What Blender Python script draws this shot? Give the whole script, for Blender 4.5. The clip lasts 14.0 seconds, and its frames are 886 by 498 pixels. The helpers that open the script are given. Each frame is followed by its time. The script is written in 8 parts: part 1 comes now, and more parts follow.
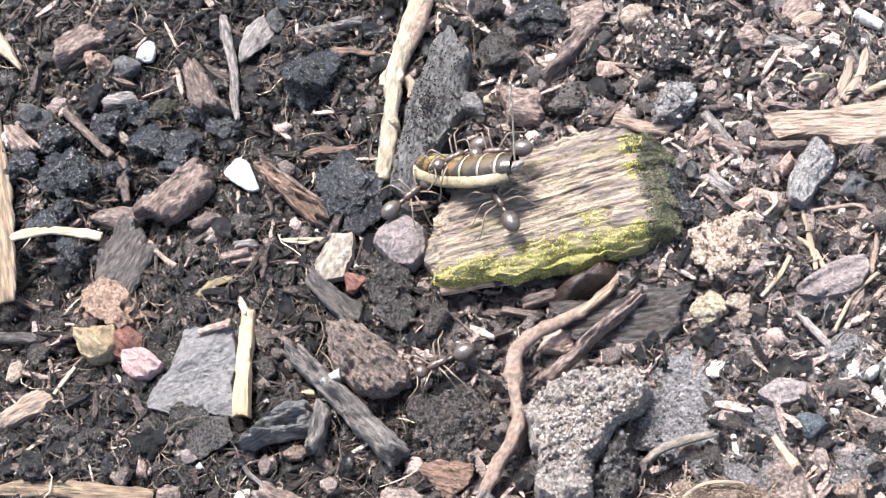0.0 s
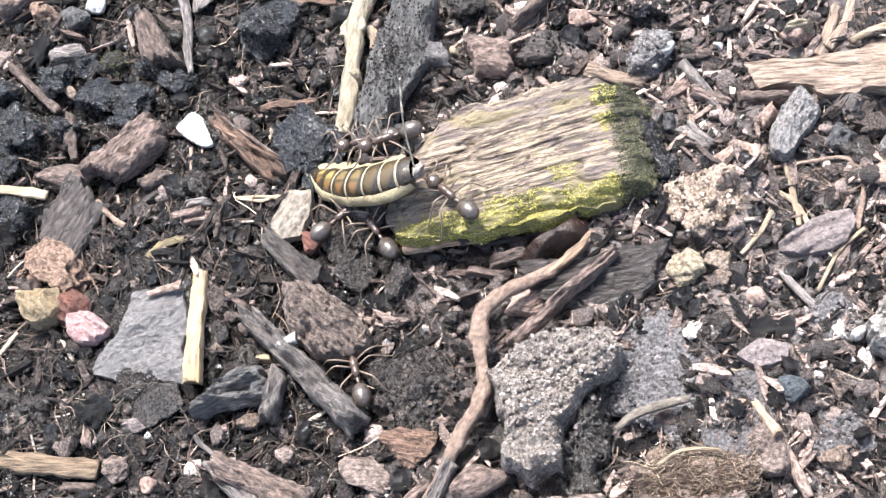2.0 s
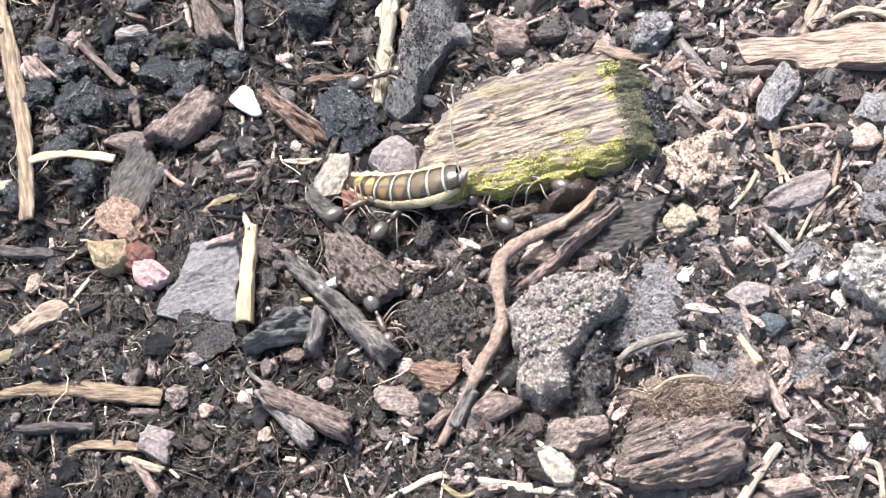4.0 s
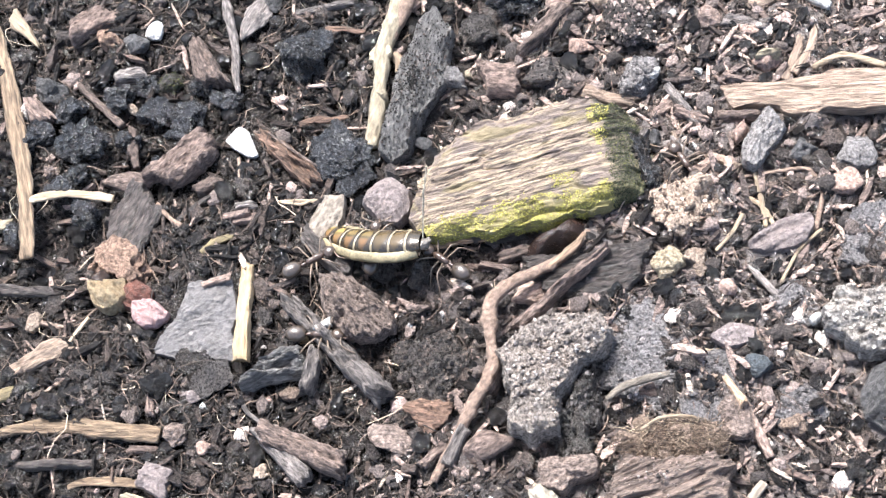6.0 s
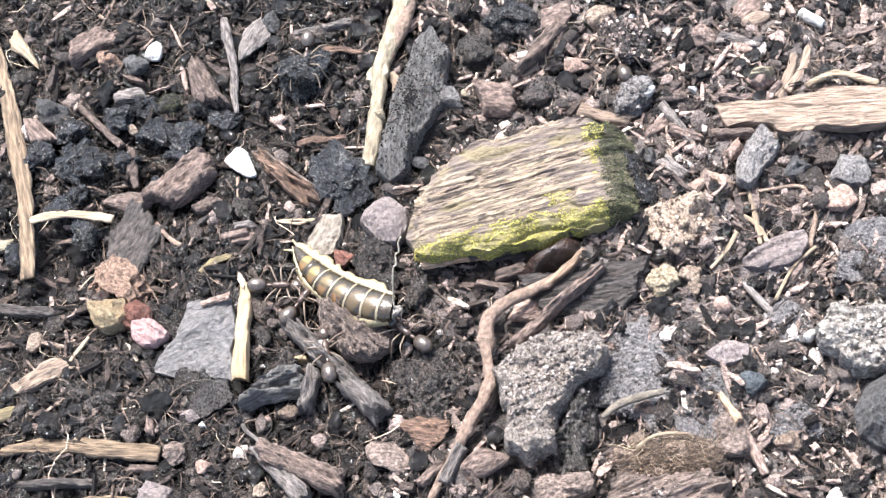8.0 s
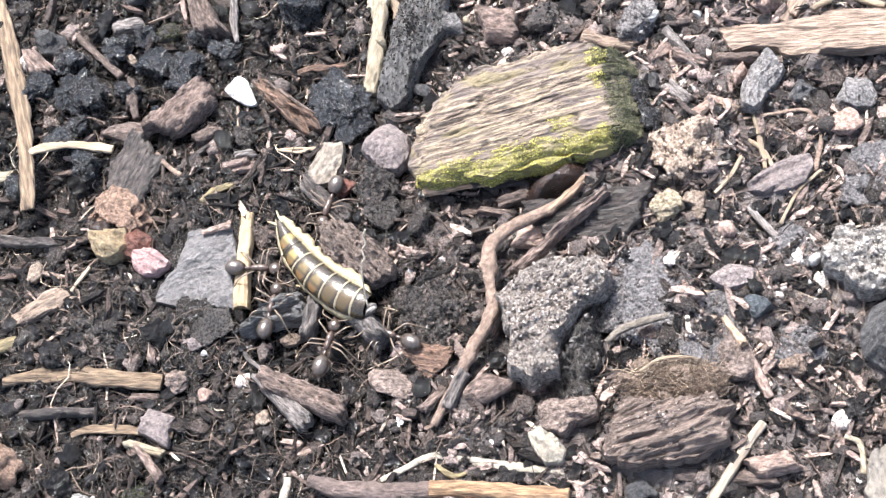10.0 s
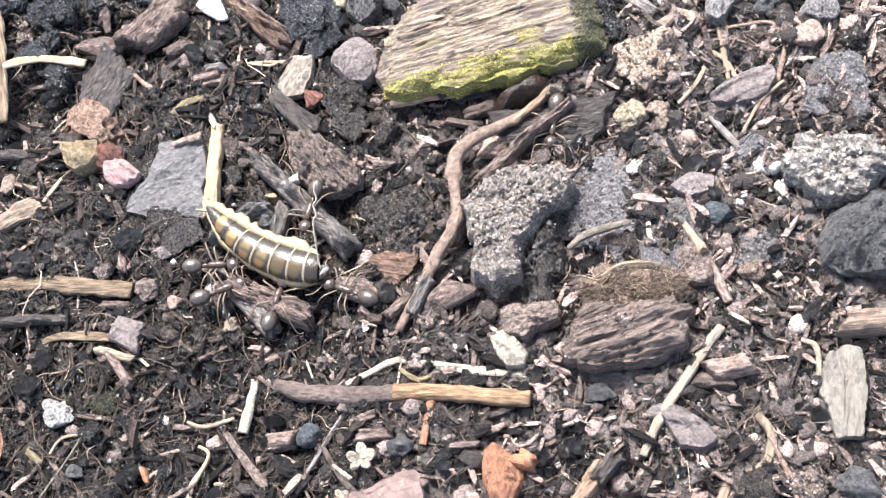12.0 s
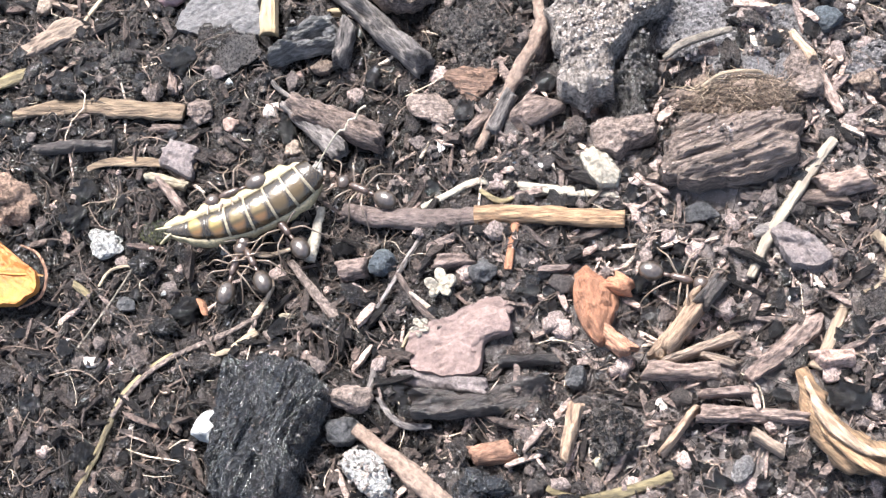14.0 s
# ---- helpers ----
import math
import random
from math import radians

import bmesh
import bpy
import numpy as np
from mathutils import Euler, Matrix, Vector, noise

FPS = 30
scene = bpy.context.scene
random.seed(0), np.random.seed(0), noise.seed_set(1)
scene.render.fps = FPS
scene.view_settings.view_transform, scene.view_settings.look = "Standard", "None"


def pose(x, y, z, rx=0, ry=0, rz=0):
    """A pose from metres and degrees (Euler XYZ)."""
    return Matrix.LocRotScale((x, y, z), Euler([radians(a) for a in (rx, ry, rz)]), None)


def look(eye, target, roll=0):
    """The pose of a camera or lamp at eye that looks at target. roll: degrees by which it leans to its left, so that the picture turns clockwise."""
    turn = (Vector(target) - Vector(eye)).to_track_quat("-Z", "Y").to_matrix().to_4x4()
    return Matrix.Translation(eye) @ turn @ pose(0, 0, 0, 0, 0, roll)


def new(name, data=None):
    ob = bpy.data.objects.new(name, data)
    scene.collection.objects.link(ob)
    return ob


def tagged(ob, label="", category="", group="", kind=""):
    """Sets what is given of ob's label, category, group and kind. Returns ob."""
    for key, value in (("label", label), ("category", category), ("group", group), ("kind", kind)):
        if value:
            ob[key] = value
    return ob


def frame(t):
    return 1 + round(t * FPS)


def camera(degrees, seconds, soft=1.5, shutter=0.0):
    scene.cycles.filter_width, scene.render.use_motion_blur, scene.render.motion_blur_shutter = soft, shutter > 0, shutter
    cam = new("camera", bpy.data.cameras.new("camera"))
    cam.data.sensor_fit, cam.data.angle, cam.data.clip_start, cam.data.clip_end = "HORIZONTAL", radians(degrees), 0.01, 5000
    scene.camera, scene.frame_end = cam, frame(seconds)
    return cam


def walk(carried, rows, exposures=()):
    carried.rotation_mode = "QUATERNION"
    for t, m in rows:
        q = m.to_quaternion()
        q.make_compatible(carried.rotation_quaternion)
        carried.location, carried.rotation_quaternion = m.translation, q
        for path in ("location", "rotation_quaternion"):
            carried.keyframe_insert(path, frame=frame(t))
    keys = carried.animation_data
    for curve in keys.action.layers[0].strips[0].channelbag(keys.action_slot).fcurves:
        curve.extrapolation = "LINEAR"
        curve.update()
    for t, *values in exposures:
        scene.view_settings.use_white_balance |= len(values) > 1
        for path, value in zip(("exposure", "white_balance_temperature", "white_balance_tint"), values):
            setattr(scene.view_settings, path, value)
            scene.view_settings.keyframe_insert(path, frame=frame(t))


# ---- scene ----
cam = camera(33.0, 14.0, 1.25)
PATH = [
    (0, (0.01379, -0.03376, 0.07736), (-0.00025, 0.00269, 0.0), -23.52),
    (0.5, (0.01354, -0.03349, 0.07604), (0.00049, 0.00182, 0.0), -22.88),
    (1, (0.01341, -0.03329, 0.07502), (0.00101, 0.00186, 0.0), -22.12),
    (1.5, (0.01113, -0.03360, 0.07306), (-0.00137, 0.00036, 0.0), -22.85),
    (2, (0.01437, -0.03338, 0.07229), (0.00178, -0.00005, 0.0), -23.31),
    (2.5, (0.01514, -0.03441, 0.07717), (0.00111, 0.00141, 0.0), -23.83),
    (3, (0.01560, -0.03691, 0.07970), (0.00089, -0.00005, 0.0), -24.07),
    (3.2, (0.01530, -0.03803, 0.07994), (0.00038, -0.00109, 0.0), -24.27),
    (5.3, (0.01641, -0.04075, 0.08178), (0.00076, -0.00267, 0.0), -24.51),
    (5.5, (0.01622, -0.04048, 0.08210), (0.00096, -0.00213, 0.0), -23.92),
    (6, (0.01612, -0.03963, 0.08289), (0.00081, -0.00016, 0.0), -23.50),
    (6.5, (0.01548, -0.03973, 0.08296), (0.00000, -0.00000, 0.0), -23.65),
    (7, (0.01526, -0.03972, 0.08326), (-0.00004, 0.00058, 0.0), -23.28),
    (7.2, (0.01601, -0.03947, 0.08368), (0.00047, 0.00118, 0.0), -23.41),
    (9.3, (0.01705, -0.03932, 0.08335), (0.00111, -0.00037, 0.0), -25.00),
    (9.5, (0.01701, -0.03990, 0.08317), (0.00094, -0.00140, 0.0), -25.37),
    (10, (0.01677, -0.04082, 0.08225), (0.00084, -0.00384, 0.0), -25.94),
    (10.5, (0.01717, -0.04117, 0.08234), (0.00124, -0.00479, 0.0), -26.24),
    (11, (0.01788, -0.04142, 0.08261), (0.00202, -0.00534, 0.0), -26.23),
    (11.5, (0.01802, -0.04279, 0.08224), (0.00201, -0.00747, 0.0), -26.79),
    (12, (0.01872, -0.04423, 0.08160), (0.00291, -0.00999, 0.0), -27.09),
    (12.5, (0.01825, -0.04530, 0.08052), (0.00305, -0.01255, 0.0), -27.21),
    (13, (0.01590, -0.04603, 0.07767), (0.00106, -0.01585, 0.0), -28.43),
    (13.5, (0.01267, -0.04731, 0.07454), (-0.00190, -0.01940, 0.0), -29.76),
    (14, (0.01201, -0.04774, 0.07394), (-0.00171, -0.02054, 0.0), -28.99),
]
walk(cam, [(t, look(eye, target, roll)) for t, eye, target, roll in PATH], [(0, 2.45), (3, 2.45), (9.5, 2.4), (12.5, 2.37), (14, 2.46)])

# ---- light: a bright overcast sky ----
world = bpy.data.worlds.new("sky")
scene.world = world
world.use_nodes = True
wn, wl = world.node_tree.nodes, world.node_tree.links
sky = wn.new("ShaderNodeTexSky")
sky.sky_type, sky.sun_disc = "NISHITA", False
sky.sun_elevation, sky.sun_rotation = radians(62), radians(-20)
sky.air_density, sky.dust_density, sky.ozone_density = 1.0, 4.0, 1.0
wl.new(sky.outputs["Color"], wn["Background"].inputs["Color"])
wn["Background"].inputs["Strength"].default_value = 0.092
sun = new("sun", bpy.data.lights.new("sun", "SUN"))
sun.data.energy, sun.data.angle, sun.data.color = 2.75, radians(11), (0.968, 0.966, 0.985)
sun.matrix_world = look((-0.16, 0.44, 0.88), (0, 0, 0))

MM = 0.001


# ---- noise and mesh tools ----
def hashed(i, j, k, seed):
    h = (i * 374761393 + j * 668265263 + k * 2147483647 + seed * 1274126177) & 0xFFFFFFFF
    h = ((h ^ (h >> 13)) * 1103515245) & 0xFFFFFFFF
    return ((h ^ (h >> 16)) & 0xFFFF) / 32767.5 - 1.0


def grain(x, y, z=0.0, seed=0):
    """Smooth value noise between -1 and 1."""
    x, y, z = np.broadcast_arrays(np.asarray(x, float), np.asarray(y, float), np.asarray(z, float))
    i, j, k = (np.floor(a).astype(np.int64) for a in (x, y, z))
    f = [a - b for a, b in ((x, i), (y, j), (z, k))]
    u, v, w = (a * a * (3 - 2 * a) for a in f)
    out = 0
    for a in (0, 1):
        for b in (0, 1):
            for c in (0, 1):
                out = out + hashed(i + a, j + b, k + c, seed) * (u if a else 1 - u) * (v if b else 1 - v) * (w if c else 1 - w)
    return out


def fbm(x, y, z=0.0, seed=0, octaves=4):
    return sum(grain(x * 2**o, y * 2**o, np.asarray(z) * 2**o, seed + o) * 0.55**o for o in range(octaves))


def mesh_of(name, verts, faces, smooth=True):
    """A mesh from arrays, in metres."""
    me = bpy.data.meshes.new(name)
    me.from_pydata([tuple(v) for v in np.asarray(verts).tolist()], [], faces if isinstance(faces, list) else faces.tolist())
    if smooth:
        me.polygons.foreach_set("use_smooth", [True] * len(me.polygons))
    me.update()
    return me


def joined(*pieces):
    """Several (verts, faces) pairs as one."""
    verts, faces, n = [], [], 0
    for v, f in pieces:
        verts.append(np.asarray(v, float))
        faces += [tuple(int(a) + n for a in q) for q in f]
        n += len(v)
    return np.concatenate(verts), faces


def ball(level):
    bm = bmesh.new()
    bmesh.ops.create_icosphere(bm, subdivisions=level, radius=1.0)
    out = np.array([v.co[:] for v in bm.verts]), [tuple(v.index for v in f.verts) for f in bm.faces]
    bm.free()
    return out


BALLS = {n: ball(n) for n in (1, 2, 3, 4, 5, 6)}


def part(name, me, mat, parent, label="", m=None):
    ob = new(name, me)
    if not me.materials:
        me.materials.append(mat)
    ob.parent = parent
    if m is not None:
        ob.matrix_local = m
    return tagged(ob, label)


# ---- materials ----
def shader(name):
    mat = bpy.data.materials.new(name)
    mat.use_nodes = True
    return mat, mat.node_tree.nodes, mat.node_tree.links, mat.node_tree.nodes["Principled BSDF"]


def ramp_of(nodes, stops):
    ramp = nodes.new("ShaderNodeValToRGB")
    while len(ramp.color_ramp.elements) < len(stops):
        ramp.color_ramp.elements.new(0.5)
    for e, (at, col) in zip(ramp.color_ramp.elements, stops):
        e.position, e.color = at, (*col, 1)
    return ramp


def surface(name, stops, scale=1500.0, stretch=1.0, rough=0.75, bump=0.00008, vary=0.25, coarse=0.26, islands=None, gloss=0.4, detail=8.0, sat=0.92, hard=0.11, speckle=0.42):
    """Grainy natural matter: fine grain (drawn out along x by stretch) over broad stains; each thing or island differs a little."""
    mat, nodes, links, bsdf = shader(name)
    stops = [(at, tuple(c * (1 - 0.38 * min(1.0, max(0.0, (col[1] - 0.14) / 0.3))) for c in col)) for at, col in stops] if not islands else stops
    tc, mp = nodes.new("ShaderNodeTexCoord"), nodes.new("ShaderNodeMapping")
    mp.inputs["Scale"].default_value = (1 / stretch, 1, 1)
    info = nodes.new("ShaderNodeNewGeometry" if islands else "ShaderNodeObjectInfo")
    rnd = info.outputs["Random Per Island" if islands else "Random"]
    links.new(tc.outputs["Object"], mp.inputs["Vector"])
    fine, broad = nodes.new("ShaderNodeTexNoise"), nodes.new("ShaderNodeTexNoise")
    for nd, s, d in ((fine, scale * 2.4, detail), (broad, scale * 0.35, 5.0)):
        nd.noise_dimensions = "4D"
        nd.inputs["Scale"].default_value, nd.inputs["Detail"].default_value = s, d
        nd.inputs["Roughness"].default_value = 0.7
        links.new(mp.outputs["Vector"], nd.inputs["Vector"])
        big = nodes.new("ShaderNodeMath")
        big.operation, big.inputs[1].default_value = "MULTIPLY", 37.0
        links.new(rnd, big.inputs[0])
        links.new(big.outputs[0], nd.inputs["W"])
    both = nodes.new("ShaderNodeMix")
    both.inputs[0].default_value = coarse
    links.new(fine.outputs["Fac"], both.inputs[2])
    links.new(broad.outputs["Fac"], both.inputs[3])
    spread = nodes.new("ShaderNodeMapRange")
    spread.inputs[1].default_value, spread.inputs[2].default_value = 0.5 - hard, 0.5 + hard
    links.new(both.outputs[0], spread.inputs[0])
    ramp = ramp_of(nodes, stops)
    links.new(spread.outputs[0], ramp.inputs[0])
    col = ramp.outputs[0]
    if islands:
        tint = ramp_of(nodes, islands)
        tint.color_ramp.interpolation = "CONSTANT"
        links.new(rnd, tint.inputs[0])
        mul = nodes.new("ShaderNodeMix")
        mul.data_type, mul.blend_type = "RGBA", "MULTIPLY"
        mul.inputs[0].default_value = 1.0
        links.new(tint.outputs[0], mul.inputs[6])
        links.new(col, mul.inputs[7])
        col = mul.outputs[2]
    hsv, val = nodes.new("ShaderNodeHueSaturation"), nodes.new("ShaderNodeMapRange")
    val.inputs[3].default_value, val.inputs[4].default_value = 1 - vary, 1 + vary
    links.new(rnd, val.inputs[0])
    # dirt in the pits and dusty grains at the finest size
    speck, dust, val2 = nodes.new("ShaderNodeTexNoise"), nodes.new("ShaderNodeMapRange"), nodes.new("ShaderNodeMath")
    speck.inputs["Scale"].default_value, speck.inputs["Detail"].default_value = max(scale, 2400) * 2.0, 4.0
    links.new(mp.outputs["Vector"], speck.inputs["Vector"])
    dust.inputs[1].default_value, dust.inputs[2].default_value, dust.inputs[3].default_value, dust.inputs[4].default_value = 0.36, 0.64, 1 - speckle, 1 + 1.2 * speckle
    links.new(speck.outputs["Fac"], dust.inputs[0])
    val2.operation = "MULTIPLY"
    links.new(val.outputs[0], val2.inputs[0])
    links.new(dust.outputs[0], val2.inputs[1])
    hsv.inputs["Saturation"].default_value = sat
    links.new(val2.outputs[0], hsv.inputs["Value"])
    links.new(col, hsv.inputs["Color"])
    links.new(hsv.outputs[0], bsdf.inputs["Base Color"])
    rg = nodes.new("ShaderNodeMapRange")
    rg.inputs[3].default_value, rg.inputs[4].default_value = rough - 0.18, min(1.0, rough + 0.15)
    links.new(fine.outputs["Fac"], rg.inputs[0])
    links.new(rg.outputs[0], bsdf.inputs["Roughness"])
    bsdf.inputs["Specular IOR Level"].default_value = gloss
    bp = nodes.new("ShaderNodeBump")
    bp.inputs["Strength"].default_value, bp.inputs["Distance"].default_value = 1.0, bump * 7
    links.new(fine.outputs["Fac"], bp.inputs["Height"])
    links.new(bp.outputs[0], bsdf.inputs["Normal"])
    return mat


def two(a, b, mid=0.5):
    return [(0.0, a), (mid, tuple((p + q) / 2 for p, q in zip(a, b))), (1.0, b)]


SOIL = surface("soil", two((0.010, 0.009, 0.0083), (0.066, 0.054, 0.047)), 2600, rough=0.27, bump=0.0002, gloss=0.9)
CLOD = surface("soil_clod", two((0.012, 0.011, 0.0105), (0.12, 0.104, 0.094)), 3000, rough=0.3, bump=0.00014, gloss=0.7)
CHARCOAL = surface("charcoal", two((0.006, 0.0064, 0.0073), (0.075, 0.078, 0.086)), 2200, 1.15, rough=0.27, bump=0.0002, gloss=1.0)
BARK = surface("brown_bark", two((0.035, 0.024, 0.020), (0.23, 0.165, 0.135)), 2000, 2.4, rough=0.75, bump=0.0001)
BARK_DARK = surface("dark_bark", two((0.018, 0.015, 0.014), (0.12, 0.097, 0.086)), 2000, 3, rough=0.42, bump=0.00014, gloss=0.7)
BARK_PINK = surface("reddish_bark", two((0.08, 0.051, 0.041), (0.41, 0.295, 0.243)), 2000, 2.2, rough=0.75, bump=0.0001)
BARK_GREY = surface("grey_weathered_wood", two((0.04, 0.034, 0.031), (0.34, 0.295, 0.272)), 2600, 4, rough=0.7, bump=0.0001)
WOOD_TAN = surface("fresh_tan_wood", two((0.22, 0.142, 0.095), (0.5, 0.365, 0.262)), 3000, 9, rough=0.7, bump=0.00009, sat=0.85, vary=0.15)
WOOD_ORANGE = surface("orange_wood", two((0.27, 0.11, 0.057), (0.6, 0.275, 0.145)), 1500, 2.2, rough=0.6, bump=0.0001, sat=0.95, speckle=0.2)
STRAW = surface("pale_straw", two((0.21, 0.15, 0.095), (0.5, 0.395, 0.27)), 1600, 10, rough=0.6, bump=0.00006, gloss=0.4, sat=0.95, speckle=0.3)
STRAW_YELLOW = surface("yellow_straw", two((0.29, 0.2, 0.105), (0.54, 0.415, 0.255)), 1600, 12, rough=0.6, bump=0.00005, gloss=0.3, sat=0.95, speckle=0.2)
TWIG = surface("brown_twig", two((0.13, 0.077, 0.053), (0.38, 0.27, 0.2)), 1500, 1.3, rough=0.6, bump=0.00007, sat=0.9, vary=0.12, hard=0.2, speckle=0.25)
STONE = surface("grey_stone", two((0.10, 0.094, 0.09), (0.36, 0.335, 0.325)), 2600, rough=0.7, bump=0.0001, speckle=0.45)
STONE_DARK = surface("dark_slate_stone", two((0.03, 0.03, 0.031), (0.14, 0.136, 0.136)), 1800, rough=0.5, bump=0.0001, speckle=0.3)
STONE_WARM = surface("pinkish_stone", two((0.28, 0.17, 0.13), (0.60, 0.42, 0.34)), 2400, rough=0.7, bump=0.00006)
TAN_CLAY = surface("tan_clay", two((0.20, 0.133, 0.092), (0.66, 0.52, 0.4)), 2600, rough=0.85, bump=0.0001)
WHITE = surface("white_shell", two((0.46, 0.45, 0.42), (0.78, 0.78, 0.76)), 1600, rough=0.5, bump=0.00004, vary=0.08, speckle=0.15)
ROCK = surface("concrete_like_rock", [(0.0, (0.1, 0.082, 0.072)), (0.4, (0.33, 0.28, 0.245)), (1.0, (0.66, 0.58, 0.51))], 2400, rough=0.75, bump=0.0002)
PINK = surface("pink_petal", two((0.3, 0.12, 0.11), (0.6, 0.36, 0.34)), 1600, rough=0.55, bump=0.00006, sat=0.75, speckle=0.15)
HUSK = surface("tan_husk", two((0.1, 0.052, 0.035), (0.42, 0.275, 0.19)), 2000, rough=0.8, bump=0.00012)
HUSK_PALE = surface("pale_husk", two((0.26, 0.17, 0.08), (0.7, 0.55, 0.34)), 1500, rough=0.6, bump=0.0001, sat=0.95, speckle=0.2)
RED_BROWN = surface("red_brown_husk", two((0.04, 0.015, 0.01), (0.2, 0.07, 0.045)), 1600, 2, rough=0.35, bump=0.00005, sat=0.9, speckle=0.2)
YELLOW_LEAF = surface("yellow_leaf", two((0.19, 0.06, 0.009), (0.37, 0.15, 0.025)), 500, 3, rough=0.4, bump=0.00005, sat=0.97, speckle=0.15)
GREEN_STEM = surface("green_stem", two((0.06, 0.046, 0.024), (0.25, 0.2, 0.1)), 1500, 4, rough=0.55, bump=0.00005, sat=0.95, speckle=0.3)
MOSS = surface("moss", two((0.036, 0.04, 0.022), (0.15, 0.155, 0.08)), 3200, rough=0.9, bump=0.0001, islands=[(0.0, (0.9, 0.9, 0.9)), (0.3, (0.5, 0.6, 0.55)), (0.6, (1.25, 1.2, 0.8)), (0.8, (0.38, 0.42, 0.42))], vary=0.2, sat=1.0)
FIBRE = surface("brown_fibre", two((0.06, 0.033, 0.023), (0.27, 0.16, 0.105)), 2400, 6, rough=0.7, bump=0.00012)

CREAM = surface("cream_dry_wood", two((0.27, 0.215, 0.14), (0.6, 0.52, 0.37)), 1500, 3, rough=0.65, bump=0.00007, speckle=0.3, sat=0.95)
BLEACHED = surface("bleached_wood", two((0.34, 0.27, 0.195), (0.68, 0.585, 0.46)), 1500, 8, rough=0.65, bump=0.00007, speckle=0.2)
CREAM_TAN = surface("pale_tan_wood", two((0.24, 0.16, 0.1), (0.55, 0.42, 0.29)), 1800, 8, rough=0.7, bump=0.00006, speckle=0.25)
CREAM_GREY = surface("weathered_cream_wood", two((0.11, 0.088, 0.067), (0.27, 0.232, 0.186)), 1300, 2.0, rough=0.65, bump=0.00008, speckle=0.3)
SEED_COAT = surface("dark_seed_coat", two((0.005, 0.0025, 0.0017), (0.034, 0.016, 0.0095)), 900, 2, rough=0.27, bump=0.00003, gloss=0.5, speckle=0.2)
BARK_CHUNK = surface("ridged_bark", two((0.05, 0.034, 0.028), (0.56, 0.42, 0.345)), 2200, 4, rough=0.6, bump=0.00014, hard=0.13)
WOOD_YELLOW = surface("yellowish_wood", two((0.2, 0.11, 0.055), (0.47, 0.3, 0.165)), 1700, 5, rough=0.7, bump=0.0001, sat=0.95)
STRAW_BROWN = surface("brown_straw", two((0.08, 0.05, 0.03), (0.33, 0.235, 0.145)), 1800, 7, rough=0.6, bump=0.00009, sat=0.92, vary=0.1)
TWIG_TAN = surface("peeled_twig", two((0.24, 0.14, 0.085), (0.6, 0.42, 0.27)), 1800, 5, rough=0.65, bump=0.00007, sat=0.9)
BARK_WARM = surface("warm_brown_bark", two((0.06, 0.04, 0.031), (0.38, 0.288, 0.24)), 2800, 1.5, rough=0.75, bump=0.0001)
BARK_TAN = surface("tan_bark", two((0.22, 0.14, 0.11), (0.6, 0.44, 0.355)), 2000, 2.4, rough=0.75, bump=0.0001)
BARK_ORANGE = surface("orange_pink_bark", two((0.28, 0.12, 0.065), (0.56, 0.3, 0.18)), 2200, 3, rough=0.75, bump=0.0001)
BARK_PURPLE = surface("purple_brown_bark", two((0.06, 0.043, 0.037), (0.155, 0.114, 0.099)), 2000, 2.0, rough=0.5, bump=0.00006, speckle=0.2)
BARK_GREY_PALE = surface("pale_grey_wood", two((0.11, 0.096, 0.079), (0.27, 0.238, 0.197)), 900, 2.2, rough=0.75, bump=0.0001, hard=0.2, speckle=0.15)
CHARCOAL_GREY = surface("greyish_charcoal", two((0.009, 0.009, 0.0095), (0.21, 0.2, 0.192)), 2400, 3.0, rough=0.4, bump=0.00012, gloss=0.6)
SLATE = surface("slate_flake", two((0.085, 0.08, 0.078), (0.285, 0.269, 0.264)), 1300, 1.6, rough=0.6, bump=0.00012, vary=0.0, speckle=0.22, hard=0.17)
SLATE_BLUE = surface("blue_slate", two((0.04, 0.049, 0.057), (0.12, 0.138, 0.15)), 2600, rough=0.5, bump=0.00008)
MAUVE = surface("mauve_stone", two((0.11, 0.088, 0.083), (0.27, 0.222, 0.211)), 1600, rough=0.7, bump=0.00007, vary=0.08, speckle=0.25)
MAUVE_PINK = surface("dull_pink_stone", two((0.11, 0.073, 0.063), (0.255, 0.176, 0.153)), 500, rough=0.65, bump=0.00008, vary=0.0, speckle=0.14, hard=0.15)
TAN_CLAY_DARK = surface("brown_clay", two((0.10, 0.065, 0.045), (0.44, 0.32, 0.24)), 2800, rough=0.85, bump=0.00014)
CLOD_GREY = surface("grey_clod", two((0.055, 0.0525, 0.0535), (0.32, 0.298, 0.294)), 2600, rough=0.6, bump=0.00012, gloss=0.5, vary=0.1)
FELT = surface("root_felt", two((0.7, 0.7, 0.7), (1.25, 1.25, 1.25)), 3000, rough=0.6, bump=0.00003, vary=0.2, islands=[(0.0, (0.08, 0.053, 0.037)), (0.35, (0.15, 0.104, 0.073)), (0.7, (0.23, 0.168, 0.118)), (0.95, (0.42, 0.33, 0.22))])
CREAM_STONE = surface("cream_stone", two((0.38, 0.325, 0.245), (0.74, 0.655, 0.52)), 1800, rough=0.6, bump=0.00006, vary=0.05, speckle=0.2)
